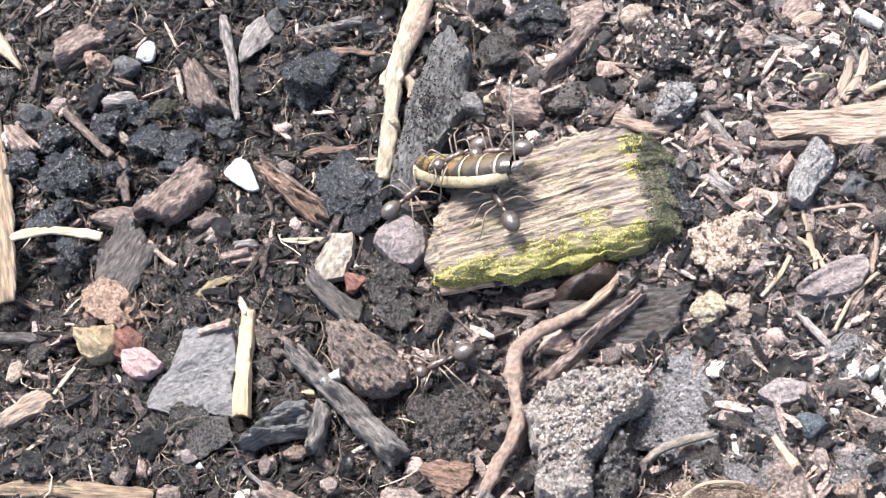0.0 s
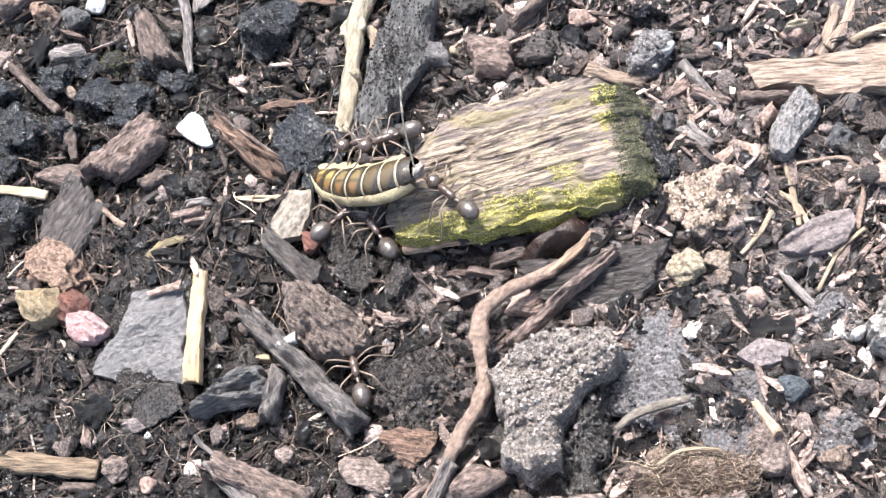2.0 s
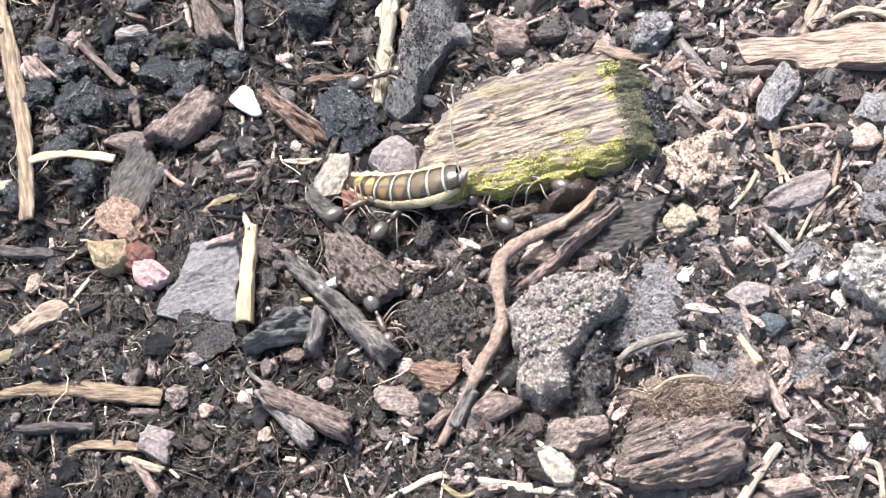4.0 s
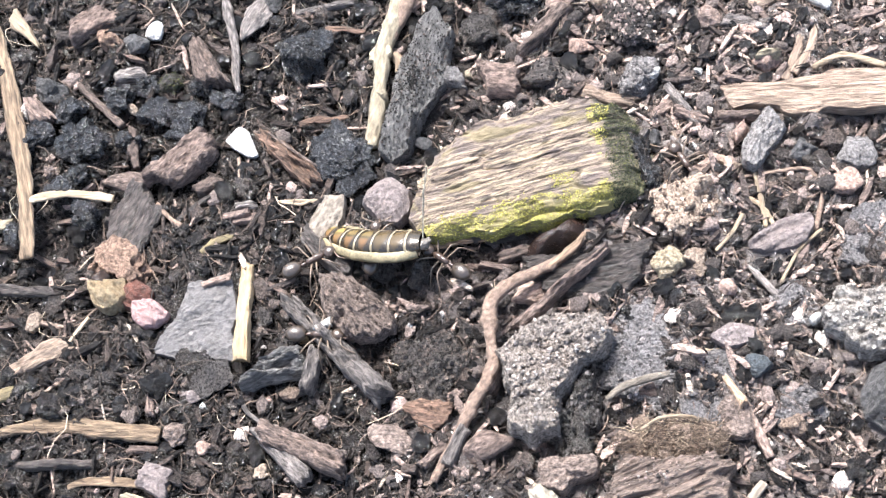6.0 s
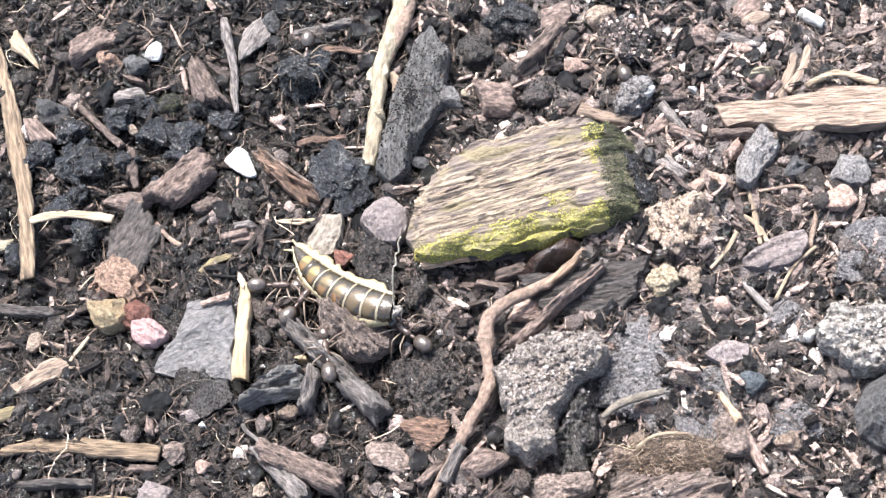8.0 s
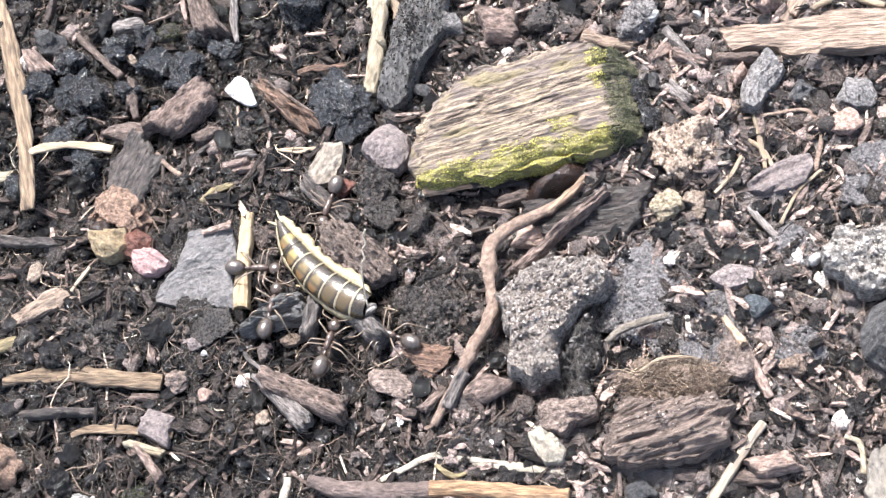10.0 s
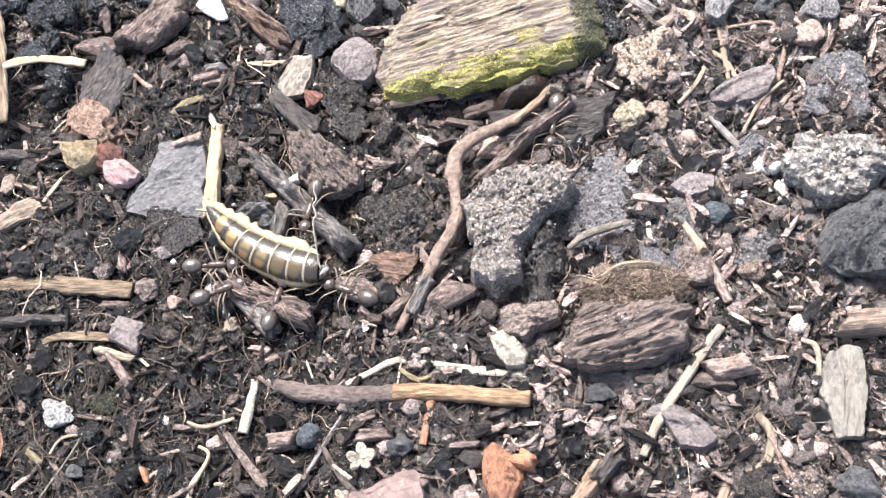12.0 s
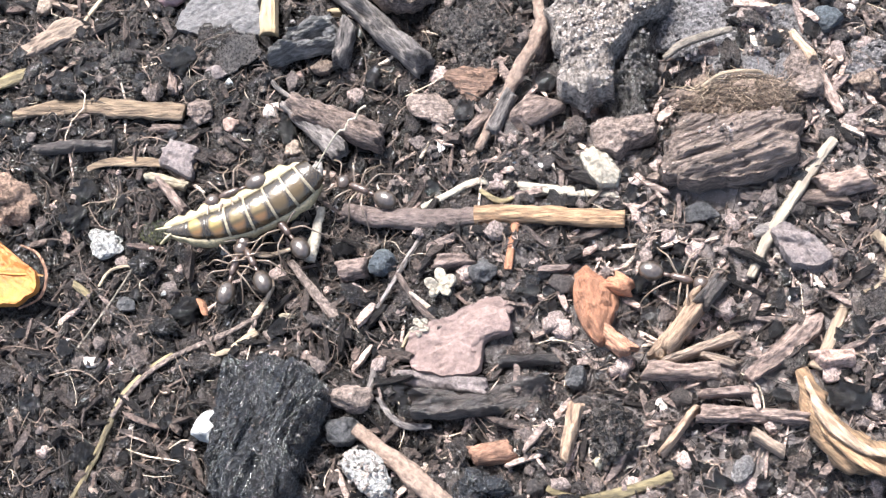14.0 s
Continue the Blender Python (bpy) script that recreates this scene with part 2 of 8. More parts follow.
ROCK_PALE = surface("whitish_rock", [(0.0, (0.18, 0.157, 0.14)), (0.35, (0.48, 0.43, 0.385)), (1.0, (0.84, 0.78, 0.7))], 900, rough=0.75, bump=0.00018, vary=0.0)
CLAY_YELLOW = surface("yellow_clay", two((0.44, 0.325, 0.19), (0.82, 0.71, 0.51)), 2400, rough=0.85, bump=0.00012, sat=0.95)
WHITE_GRIT = surface("white_grit", [(0.0, (0.12, 0.11, 0.09)), (0.4, (0.6, 0.58, 0.54)), (1.0, (0.88, 0.87, 0.84))], 2800, rough=0.75, bump=0.0001, vary=0.05)

# mixed loose matter: every piece takes its own tone
CRUMB = surface("soil_crumbs", two((0.45, 0.45, 0.45), (1.4, 1.4, 1.4)), 3600, rough=0.22, bump=0.0002, vary=0.3, gloss=1.0, islands=[(0.0, (0.016, 0.0143, 0.0138)), (0.35, (0.036, 0.031, 0.0285)), (0.65, (0.07, 0.057, 0.05)), (0.88, (0.125, 0.096, 0.082)), (0.97, (0.22, 0.17, 0.147))])
BROWN_CRUMB = surface("brown_soil_crumbs", two((0.5, 0.5, 0.5), (1.4, 1.4, 1.4)), 3600, rough=0.3, bump=0.0002, vary=0.3, gloss=0.8, islands=[(0.0, (0.03, 0.026, 0.024)), (0.3, (0.065, 0.054, 0.048)), (0.6, (0.12, 0.095, 0.082)), (0.88, (0.2, 0.155, 0.13))])
GRIT = surface("grit", two((0.6, 0.6, 0.6), (1.2, 1.2, 1.2)), 3600, rough=0.6, bump=0.00004, vary=0.3, islands=[(0.0, (0.10, 0.08, 0.07)), (0.35, (0.20, 0.15, 0.13)), (0.6, (0.33, 0.22, 0.18)), (0.8, (0.42, 0.38, 0.36)), (0.93, (0.8, 0.78, 0.74))])
LITTER = surface("wood_litter", two((0.6, 0.6, 0.6), (1.35, 1.35, 1.35)), 3000, 2, rough=0.38, bump=0.0001, vary=0.35, islands=[(0.0, (0.021, 0.0172, 0.0155)), (0.42, (0.04, 0.031, 0.027)), (0.7, (0.074, 0.055, 0.046)), (0.9, (0.13, 0.092, 0.076)), (0.98, (0.24, 0.175, 0.137)), (0.995, (0.42, 0.33, 0.25))])
THREAD = surface("root_fibres", two((0.6, 0.6, 0.6), (1.3, 1.3, 1.3)), 3000, rough=0.6, bump=0.00003, vary=0.35, islands=[(0.0, (0.03, 0.023, 0.0195)), (0.45, (0.07, 0.048, 0.037)), (0.8, (0.13, 0.09, 0.067)), (0.965, (0.34, 0.27, 0.2))])
PALE_CRUMB = surface("clay_crumbs", two((0.6, 0.6, 0.6), (1.35, 1.35, 1.35)), 3600, rough=0.6, bump=0.0001, vary=0.3, islands=[(0.0, (0.09, 0.074, 0.068)), (0.25, (0.2, 0.158, 0.142)), (0.55, (0.33, 0.252, 0.222)), (0.8, (0.48, 0.355, 0.31)), (0.93, (0.64, 0.54, 0.48))])
PALE_LITTER = surface("dry_litter", two((0.65, 0.65, 0.65), (1.35, 1.35, 1.35)), 3000, 2, rough=0.6, bump=0.0001, vary=0.3, islands=[(0.0, (0.12, 0.09, 0.079)), (0.25, (0.24, 0.175, 0.148)), (0.5, (0.38, 0.275, 0.23)), (0.78, (0.46, 0.335, 0.275)), (0.95, (0.54, 0.43, 0.34))])
CLAY_GRAINS = surface("tan_clay_grains", two((0.7, 0.7, 0.7), (1.25, 1.25, 1.25)), 3600, rough=0.75, bump=0.00006, vary=0.2, islands=[(0.0, (0.14, 0.092, 0.068)), (0.25, (0.29, 0.2, 0.145)), (0.55, (0.43, 0.315, 0.235)), (0.85, (0.6, 0.48, 0.38))])
GREY_GRAINS = surface("grey_soil_grains", two((0.7, 0.7, 0.7), (1.25, 1.25, 1.25)), 3600, rough=0.6, bump=0.00006, vary=0.2, islands=[(0.0, (0.08, 0.074, 0.073)), (0.35, (0.13, 0.118, 0.115)), (0.65, (0.19, 0.17, 0.165)), (0.92, (0.3, 0.265, 0.255))])
PALE_GRAINS = surface("whitish_grains", two((0.7, 0.7, 0.7), (1.2, 1.2, 1.2)), 3600, rough=0.7, bump=0.00006, vary=0.15, islands=[(0.0, (0.18, 0.157, 0.14)), (0.3, (0.4, 0.355, 0.32)), (0.6, (0.6, 0.545, 0.49)), (0.9, (0.82, 0.76, 0.69))])
SAND = surface("sandy_grains", two((0.7, 0.7, 0.7), (1.2, 1.2, 1.2)), 3600, rough=0.7, bump=0.00006, vary=0.15, islands=[(0.0, (0.13, 0.105, 0.09)), (0.22, (0.26, 0.213, 0.182)), (0.55, (0.38, 0.32, 0.283)), (0.85, (0.5, 0.44, 0.4)), (0.97, (0.68, 0.63, 0.6))])


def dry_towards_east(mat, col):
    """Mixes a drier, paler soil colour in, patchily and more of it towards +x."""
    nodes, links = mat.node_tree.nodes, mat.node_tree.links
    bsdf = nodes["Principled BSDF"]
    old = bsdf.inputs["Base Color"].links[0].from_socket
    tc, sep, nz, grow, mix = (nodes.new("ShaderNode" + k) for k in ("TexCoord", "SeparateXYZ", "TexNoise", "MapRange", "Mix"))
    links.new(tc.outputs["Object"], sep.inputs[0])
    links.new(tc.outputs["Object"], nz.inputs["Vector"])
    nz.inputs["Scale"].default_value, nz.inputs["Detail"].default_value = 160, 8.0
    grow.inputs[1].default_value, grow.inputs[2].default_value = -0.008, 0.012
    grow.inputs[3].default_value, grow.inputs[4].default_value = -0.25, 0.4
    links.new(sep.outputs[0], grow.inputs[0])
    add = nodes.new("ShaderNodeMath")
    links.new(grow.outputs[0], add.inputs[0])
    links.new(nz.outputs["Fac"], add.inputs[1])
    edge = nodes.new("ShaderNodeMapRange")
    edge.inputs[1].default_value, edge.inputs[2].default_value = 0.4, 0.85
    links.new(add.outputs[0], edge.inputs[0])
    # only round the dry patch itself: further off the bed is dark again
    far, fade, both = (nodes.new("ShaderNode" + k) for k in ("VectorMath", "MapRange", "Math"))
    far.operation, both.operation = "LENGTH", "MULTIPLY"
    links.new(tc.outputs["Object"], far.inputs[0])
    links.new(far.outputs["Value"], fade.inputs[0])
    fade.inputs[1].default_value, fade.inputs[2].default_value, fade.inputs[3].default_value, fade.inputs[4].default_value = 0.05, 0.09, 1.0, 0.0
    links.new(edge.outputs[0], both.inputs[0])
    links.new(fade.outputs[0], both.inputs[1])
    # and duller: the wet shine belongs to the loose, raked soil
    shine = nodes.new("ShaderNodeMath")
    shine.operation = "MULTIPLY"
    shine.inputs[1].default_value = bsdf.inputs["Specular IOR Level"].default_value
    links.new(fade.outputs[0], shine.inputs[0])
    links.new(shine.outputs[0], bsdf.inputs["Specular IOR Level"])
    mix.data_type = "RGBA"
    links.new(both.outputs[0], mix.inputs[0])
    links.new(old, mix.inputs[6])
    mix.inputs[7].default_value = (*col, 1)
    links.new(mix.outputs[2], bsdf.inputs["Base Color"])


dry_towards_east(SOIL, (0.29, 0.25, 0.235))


# ---- the ground ----
def height(x, y):
    """The soil's height in mm at a place in mm."""
    x, y = np.asarray(x, float), np.asarray(y, float)
    h = 0.9 * fbm(x / 9.0, y / 9.0, 0.3, 11, 3) + 0.62 * fbm(x / 2.2, y / 2.2, 0.7, 21, 3)
    for cx, cy, r, d in HOLLOWS:
        h = h + d * np.exp(-((x - cx) ** 2 + (y - cy) ** 2) / (r * r))
    return h


HOLLOWS = [(-26, 2, 5, -1.0), (-20, 6, 4, -0.8), (-7, -2, 3, -0.5), (7, 0, 2.5, -0.5), (12, -9, 5, 0.5), (-4, -14, 3, -0.4), (10.9, -8.4, 1.3, -3.5)]


def ground():
    """One sheet of soil: fine under the camera, ever coarser out to the horizon."""
    core = np.arange(-38.0, 38.01, 0.17)
    out = 38.0 * 1.35 ** np.arange(1, 46)
    axis = np.concatenate([-out[::-1], core, out])
    n = len(axis)
    x, y = np.meshgrid(axis, axis - 5.0, indexing="ij")
    near = np.clip((60 - np.maximum(abs(x), abs(y + 5))) / 20, 0, 1)
    z = near * (height(x, y) + 0.52 * (0.4 - abs(fbm(x / 0.7, y / 0.7, 0.1, 31, 3))) + 0.18 * grain(x / 0.25, y / 0.25, 0.4, 34))
    x = x + near * 0.12 * grain(x / 0.3, y / 0.3, 2.0, 5)
    verts = np.stack([x, y, z], -1).reshape(-1, 3) * MM
    i = np.arange(n * n).reshape(n, n)
    faces = np.stack([i[:-1, :-1], i[1:, :-1], i[1:, 1:], i[:-1, 1:]], -1).reshape(-1, 4)
    me = mesh_of("ground", verts, faces)
    me.materials.append(SOIL)
    tagged(new("ground", me), "dark moist crumbly garden soil", "soil", kind="structure")


ground()

TAKEN = []  # footprints of the single pieces: x, y, half length, half width, angle


def settle(ob, x, y, ang, z, half, tilt=(0, 0)):
    TAKEN.append((x, y, half[0], half[1], radians(ang)))
    base = float(height(x, y)) * 0.5
    ob.matrix_world = pose(x * MM, y * MM, (base + z) * MM, tilt[0], tilt[1], ang)
    return ob


def chip_mesh(name, L, w, skew, T, seed, ridges=0.25, jag=0.07, arch=0.12, bend=0.0, ragged=0.13, fine=1.25, fibre=1.0, layers=0.13, fall=0.0, cracks=0.1):
    """A split piece of wood or bark: grain along x, ragged ends, worn upper edges, widths w and slants skew at both ends."""
    nx, ny = int(min(130, max(16, L * 5 * fine))), int(min(60, max(12, max(w) * 7 * fine)))
    u, v = np.meshgrid(np.linspace(0, 1, nx), np.linspace(-1, 1, ny), indexing="ij")
    half = (w[0] + (w[1] - w[0]) * u) / 2
    side = np.sign(v) * 3
    half = half * (1 + ragged * (grain(u * L / 1.9, side, 0, seed) + 0.6 * grain(u * L / 0.6, side, 1, seed) + 0.35 * grain(u * L / 0.22, side, 2, seed)))
    ends = (2 * u - 1) ** 6
    rip = grain(v * 2.3, u.round() * 7, 0, seed + 3) + 0.8 * grain(v * 6, u.round() * 7, 4, seed + 4) + 0.5 * grain(v * 15, u.round() * 7, 5, seed + 4)
    x = (u - 0.5) * L + v * (skew[0] * (1 - u) + skew[1] * u) + ends * np.sign(u - 0.5) * jag * min(L, 1.6 * max(w)) * rip
    y = v * half + bend * (1 - (2 * u - 1) ** 2) + 0.04 * max(w) * grain(u * L / 1.5, 0, 3, seed + 8)
    edge = np.maximum(abs(v), abs(2 * u - 1) ** (1 + L / max(w)))
    warp = 0.25 * grain(x * 0.6 * fibre, y * 0.6, 0, seed + 9)
    g = 1 - 2 * abs(grain(x * 0.22 * fibre, (y + warp) * 2.2, 0, seed + 5)) + 0.8 * (1 - 2 * abs(grain(x * 0.4 * fibre, (y + warp) * 5.0, 0, seed + 6))) + 0.5 * grain(x * 1.3 * fibre, y * 11, 0, seed + 7)
    top = T * (1 - arch * v**2 - 0.2 * edge**12 + ridges * g * 0.35) + 0.12 * T * grain(x * 0.5, y * 0.5, 5, seed) + 0.05 * min(T, 1.5) * fbm(x * 2.5, y * 2.5, 0, seed + 12, 3)
    top = top + layers * T * (np.clip(5 * fbm(x * 0.3 * fibre, (y + warp) * 1.0, 7, seed + 13, 3), -1, 1) + 0.6 * np.clip(6 * fbm(x * 0.7 * fibre, (y - warp) * 2.2, 8, seed + 14, 2), -1, 1))
    top = top - cracks * T * np.clip(1 - abs(grain(x * 0.28, (y + warp) * 2.3, 3, seed + 15)) / 0.13, 0, 1)
    top = top * (1 - fall * np.clip((-v - 0.55) / 0.45, 0, 1) ** 2)
    low = 0.1 * T * grain(x * 0.7, y * 0.7, 9, seed) + 0.15 * T * edge**4
    top = np.maximum(top, low + 0.15 * T)
    i = np.arange(nx * ny).reshape(nx, ny)
    up = np.stack([i[:-1, :-1], i[1:, :-1], i[1:, 1:], i[:-1, 1:]], -1).reshape(-1, 4)
    rim = np.concatenate([i[:, 0], i[-1, 1:], i[-2::-1, -1], i[0, -2:0:-1]])
    a, b = np.stack([x, y, top], -1).reshape(-1, 3), np.stack([x, y, low], -1).reshape(-1, 3)
    m = len(rim)
    mid = (a[rim] + b[rim]) / 2 + 0.05 * T * np.stack([np.sign(a[rim, 0]), np.sign(a[rim, 1]), 0 * a[rim, 2]], -1) * (1 + grain(a[rim, 0] * 3, a[rim, 1] * 3, 0, seed))[:, None]
    k = np.arange(m)
    n = (k + 1) % m
    sides = np.concatenate([np.stack([k + m, n + m, n, k], -1), np.stack([k + 2 * m, n + 2 * m, n + m, k + m], -1)])
    verts, faces = joined((a, up), (np.concatenate([a[rim], mid, b[rim]]), sides), (b[rim], [tuple(range(m))[::-1]]))
    return mesh_of(name, verts * MM, faces)


def chip(name, x, y, ang, L, w, skew, T, mat, label, category, z=0.0, seed=1, tilt=(0, 0), group="", **shape):
    skew = tuple(k + 0.3 * v * math.sin(f * seed) for k, v, f in zip(skew, w, (1.3, 2.1)))
    ob = new(name, chip_mesh(name, L, w, skew, T, seed, **shape))
    ob.data.materials.append(mat)
    if tilt == (0, 0):
        tilt = (6 * math.sin(seed * 1.7), min(1, 3 / L) * 5 * math.sin(seed * 2.9))
    settle(ob, x, y, ang, z, (L / 2, max(w) / 2), tilt)
    return tagged(ob, label, category, group)


def slab_mesh(name, plan, T, seed, ridge=0.06, layer=0.05, pit=0.05, crack=0.0, bevel=0.3, soft=0.4, dome=0.0, ragged=0.12, lean=(0.0, 0.0), fibre=1.0, fan=0.0, end=None, flare=0.06, step=0.12):
    """A broken piece with its own outline: plan, in mm round its middle, grain along x; all reliefs in mm; end: where and how far its far end falls away."""
    p = np.array(plan, float)
    q = np.roll(p, -1, 0)
    seg = np.linalg.norm(q - p, axis=1)
    run = np.r_[0, np.cumsum(seg)]
    na = int(np.clip(run[-1] / step, 48, 420))
    s = np.linspace(0, run[-1], na, endpoint=False)
    rim = np.stack([np.interp(s, run, np.r_[p[:, k], p[0, k]]) for k in (0, 1)], -1)
    for _ in range(max(1, int(0.3 / step))):
        rim = (np.roll(rim, 1, 0) + 2 * rim + np.roll(rim, -1, 0)) / 4
    far = np.linalg.norm(rim, axis=1)
    rough = grain(rim[:, 0] / 1.6, rim[:, 1] / 1.6, 0, seed) + 0.7 * grain(rim[:, 0] / 0.6, rim[:, 1] / 0.6, 1, seed) + 0.5 * grain(rim[:, 0] / 0.25, rim[:, 1] / 0.25, 2, seed)
    rim = rim * (1 + ragged * rough / far)[:, None]
    far = np.linalg.norm(rim, axis=1)
    nr = int(np.clip(far.mean() / step, 10, 64))
    r = np.linspace(0.02, 1, nr)[:, None]
    x, y = r * rim[None, :, 0], r * rim[None, :, 1]
    d = (1 - r) * far[None]
    w = y * (1 - fan * x) + 0.3 * grain(x * 0.5 * fibre, y * 0.5, 0, seed + 9)
    h = T * (1 - dome * r**2) + lean[0] * x + lean[1] * y
    h = h + ridge * (1 - 2 * abs(grain(x * 0.2 * fibre, w * 1.9, 0, seed + 5)) + 0.8 * (1 - 2 * abs(grain(x * 0.4 * fibre, w * 4.6, 0, seed + 6))) + 0.5 * grain(x * 1.1 * fibre, w * 10, 0, seed + 7))
    h = h + layer * (np.clip(5 * fbm(x * 0.28 * fibre, w * 0.9, 7, seed + 13, 3), -1, 1) + 0.6 * np.clip(6 * fbm(x * 0.6 * fibre, w * 2.2, 8, seed + 14, 2), -1, 1))
    h = h - crack * np.clip(1 - abs(grain(x * 0.25 * fibre, w * 1.7, 3, seed + 15)) / 0.12, 0, 1)
    h = h + pit * (fbm(x * 1.1, y * 1.1, 4, seed + 16, 4) + 1.2 * (0.35 - abs(fbm(x * 2.6, y * 2.6, 5, seed + 17, 3))))
    h = h - bevel * np.exp(-((d / soft) ** 2)) * (1 + 0.5 * grain(x * 1.5, y * 1.5, 6, seed))
    if end:
        h = h - end[1] * np.clip((x - end[0] + 0.35 * grain(x, y * 1.3, 9, seed)) / end[2], 0, 1) ** 1.5
    h = np.maximum(h, 0.12 * T)
    i = np.arange(nr * na).reshape(nr, na)
    j = np.roll(i, -1, 1)
    up = np.stack([i[:-1], i[1:], j[1:], j[:-1]], -1).reshape(-1, 4)
    a = np.stack([x, y, h], -1).reshape(-1, 3)
    top, out = a[i[-1]], np.c_[rim / far[:, None], 0 * far]
    wob = grain(rim[:, 0] * 1.2, rim[:, 1] * 1.2, 3, seed + 2)
    rings = [top]
    for f, push in ((0.72, 0.6), (0.45, 1.0), (0.2, 0.7), (0.0, -0.6)):
        ring = top * (1, 1, f) + out * (flare * T * (push + 0.7 * grain(rim[:, 0] * 1.7, f * 9, rim[:, 1] * 1.7, seed + 3)))[:, None]
        ring[:, 2] += 0.06 * T * wob * (f > 0)
        rings.append(ring)
    m = len(rim)
    k = np.arange(m)
    n = (k + 1) % m
    sides = np.concatenate([np.stack([b * m + k, (b + 1) * m + k, (b + 1) * m + n, b * m + n], -1) for b in range(4)])
    verts, faces = joined((a, up), (a[i[0]], [tuple(range(m))]), (np.concatenate(rings), sides), (rings[-1], [tuple(range(m))[::-1]]))
    return mesh_of(name, verts * MM, faces)


def slab(name, x, y, ang, plan, T, mat, label, category, z=0.0, seed=1, tilt=(0, 0), group="", grains=None, **shape):
    ob = new(name, slab_mesh(name, plan, T, seed, **shape))
    ob.data.materials.append(mat)
    half = np.abs(np.array(plan)).max(0)
    settle(ob, x, y, ang, z, half, tilt)
    if grains:
        crust(ob, np.array([v.co[:] for v in ob.data.vertices]) / MM, seed, *grains)
    return tagged(ob, label, category, group)


def lump_verts(L, W, T, seed, facets=9, rough=0.12, level=4, rate=1.0, sharp=1.0, stria=0.0, crack=0.0):
    """A broken lump: a ball cut by random planes, then roughened at several sizes; crack breaks it into small blocks, in mm."""
    v, f = BALLS[level]
    rng = np.random.default_rng(seed)
    d = rng.normal(size=(facets, 3))
    d /= np.linalg.norm(d, axis=1)[:, None]
    cut = rng.uniform(0.5, 0.8, facets)
    far = v @ d.T
    r = np.minimum(1.0, np.where(far > 0.05, cut / np.maximum(far, 0.05), 9.0).min(1)) if facets else np.ones(len(v))
    r = 1 + (r - 1) * sharp
    p = v * r[:, None]
    p = p / np.maximum(p.max(0), -p.min(0)) * (L / 2, W / 2, T / 2)
    q = p * rate
    n = fbm(q[:, 0] + seed, q[:, 1], q[:, 2], seed, 3) + 0.6 * (0.5 - abs(fbm(q[:, 0] * 2.5 + seed, q[:, 1] * 2.5, q[:, 2] * 2.5, seed + 9, 3)))
    size = min(L, W)
    if stria:
        bent = q[:, 1] + 0.5 * grain(q[:, 0] * 0.35, q[:, 1] * 0.35, 0, seed + 3)
        n = n + stria / rough * (1 - 2.2 * abs(grain(q[:, 0] * 0.5, bent * 2.6, q[:, 2] * 1.2, seed + 5)) + 0.4 * grain(q[:, 0] * 0.9, bent * 5.5, q[:, 2], seed + 6))
    p = p + v * (rough * size * n)[:, None] * (1, 1, min(1, T / size * 1.3))
    if crack:
        count = int(8 + L * W * 3)
        c = p[rng.integers(0, len(p), count)]
        gap = np.linalg.norm((p[:, None] - c[None]) * (1.0, 0.75, 1.0), axis=2)
        order = np.argsort(gap, axis=1)[:, :2]
        near = np.take_along_axis(gap, order, 1)
        own = order[:, 0]
        slope = (rng.normal(0, 0.22, (count, 3))[own] * (p - c[own])).sum(1)
        p = p + v * (slope + crack * (rng.uniform(-1, 1, count)[own] - 1.1 * np.exp(-(((near[:, 1] - near[:, 0]) / 0.09) ** 2))))[:, None]
    return p, f


def crust(ob, p, seed, count, size, mat, label):
    """Loose grains stuck on a lump, as one part of it."""
    rng = np.random.default_rng(seed + 1)
    top = p[p[:, 2] > -0.2 * p[:, 2].max()]
    b, f = BALLS[1]
    c = top[rng.integers(0, len(top), count)] + rng.normal(0, 0.03, (count, 3))
    s = size * rng.uniform(0.35, 1.0, count) ** 1.3
    v = c[:, None] + b[None] * s[:, None, None] * (1 + 0.28 * rng.normal(size=(count, len(b), 1))).clip(0.5, 1.6) * rng.uniform(0.6, 1.2, (count, 1, 3))
    faces = (np.array(f)[None] + (np.arange(count) * len(b))[:, None, None]).reshape(-1, 3)
    tagged(part("grain_crust", mesh_of("grain_crust", v.reshape(-1, 3) * MM, faces, False), mat, ob, label), kind="stuff")


def adopt(thing, piece):
    """Makes a piece a part of the thing before it, where it lies."""
    bpy.context.view_layer.update()
    m = piece.matrix_world.copy()
    piece.parent = thing
    piece.matrix_world = m
    for key in ("category", "group"):
        if key in piece:
            del piece[key]
    return piece


def lump(name, x, y, ang, L, W, T, mat, label, category, z=0.0, seed=1, tilt=(0, 0), smooth=True, group="", grains=None, **shape):
    p, f = lump_verts(L, W, T, seed, **shape)
    ob = new(name, mesh_of(name, p * MM, f, smooth))
    ob.data.materials.append(mat)
    settle(ob, x, y, ang, z + T * 0.3, (L / 2, W / 2), tilt)
    if grains:
        crust(ob, p, seed, *grains)
    return tagged(ob, label, category, group)


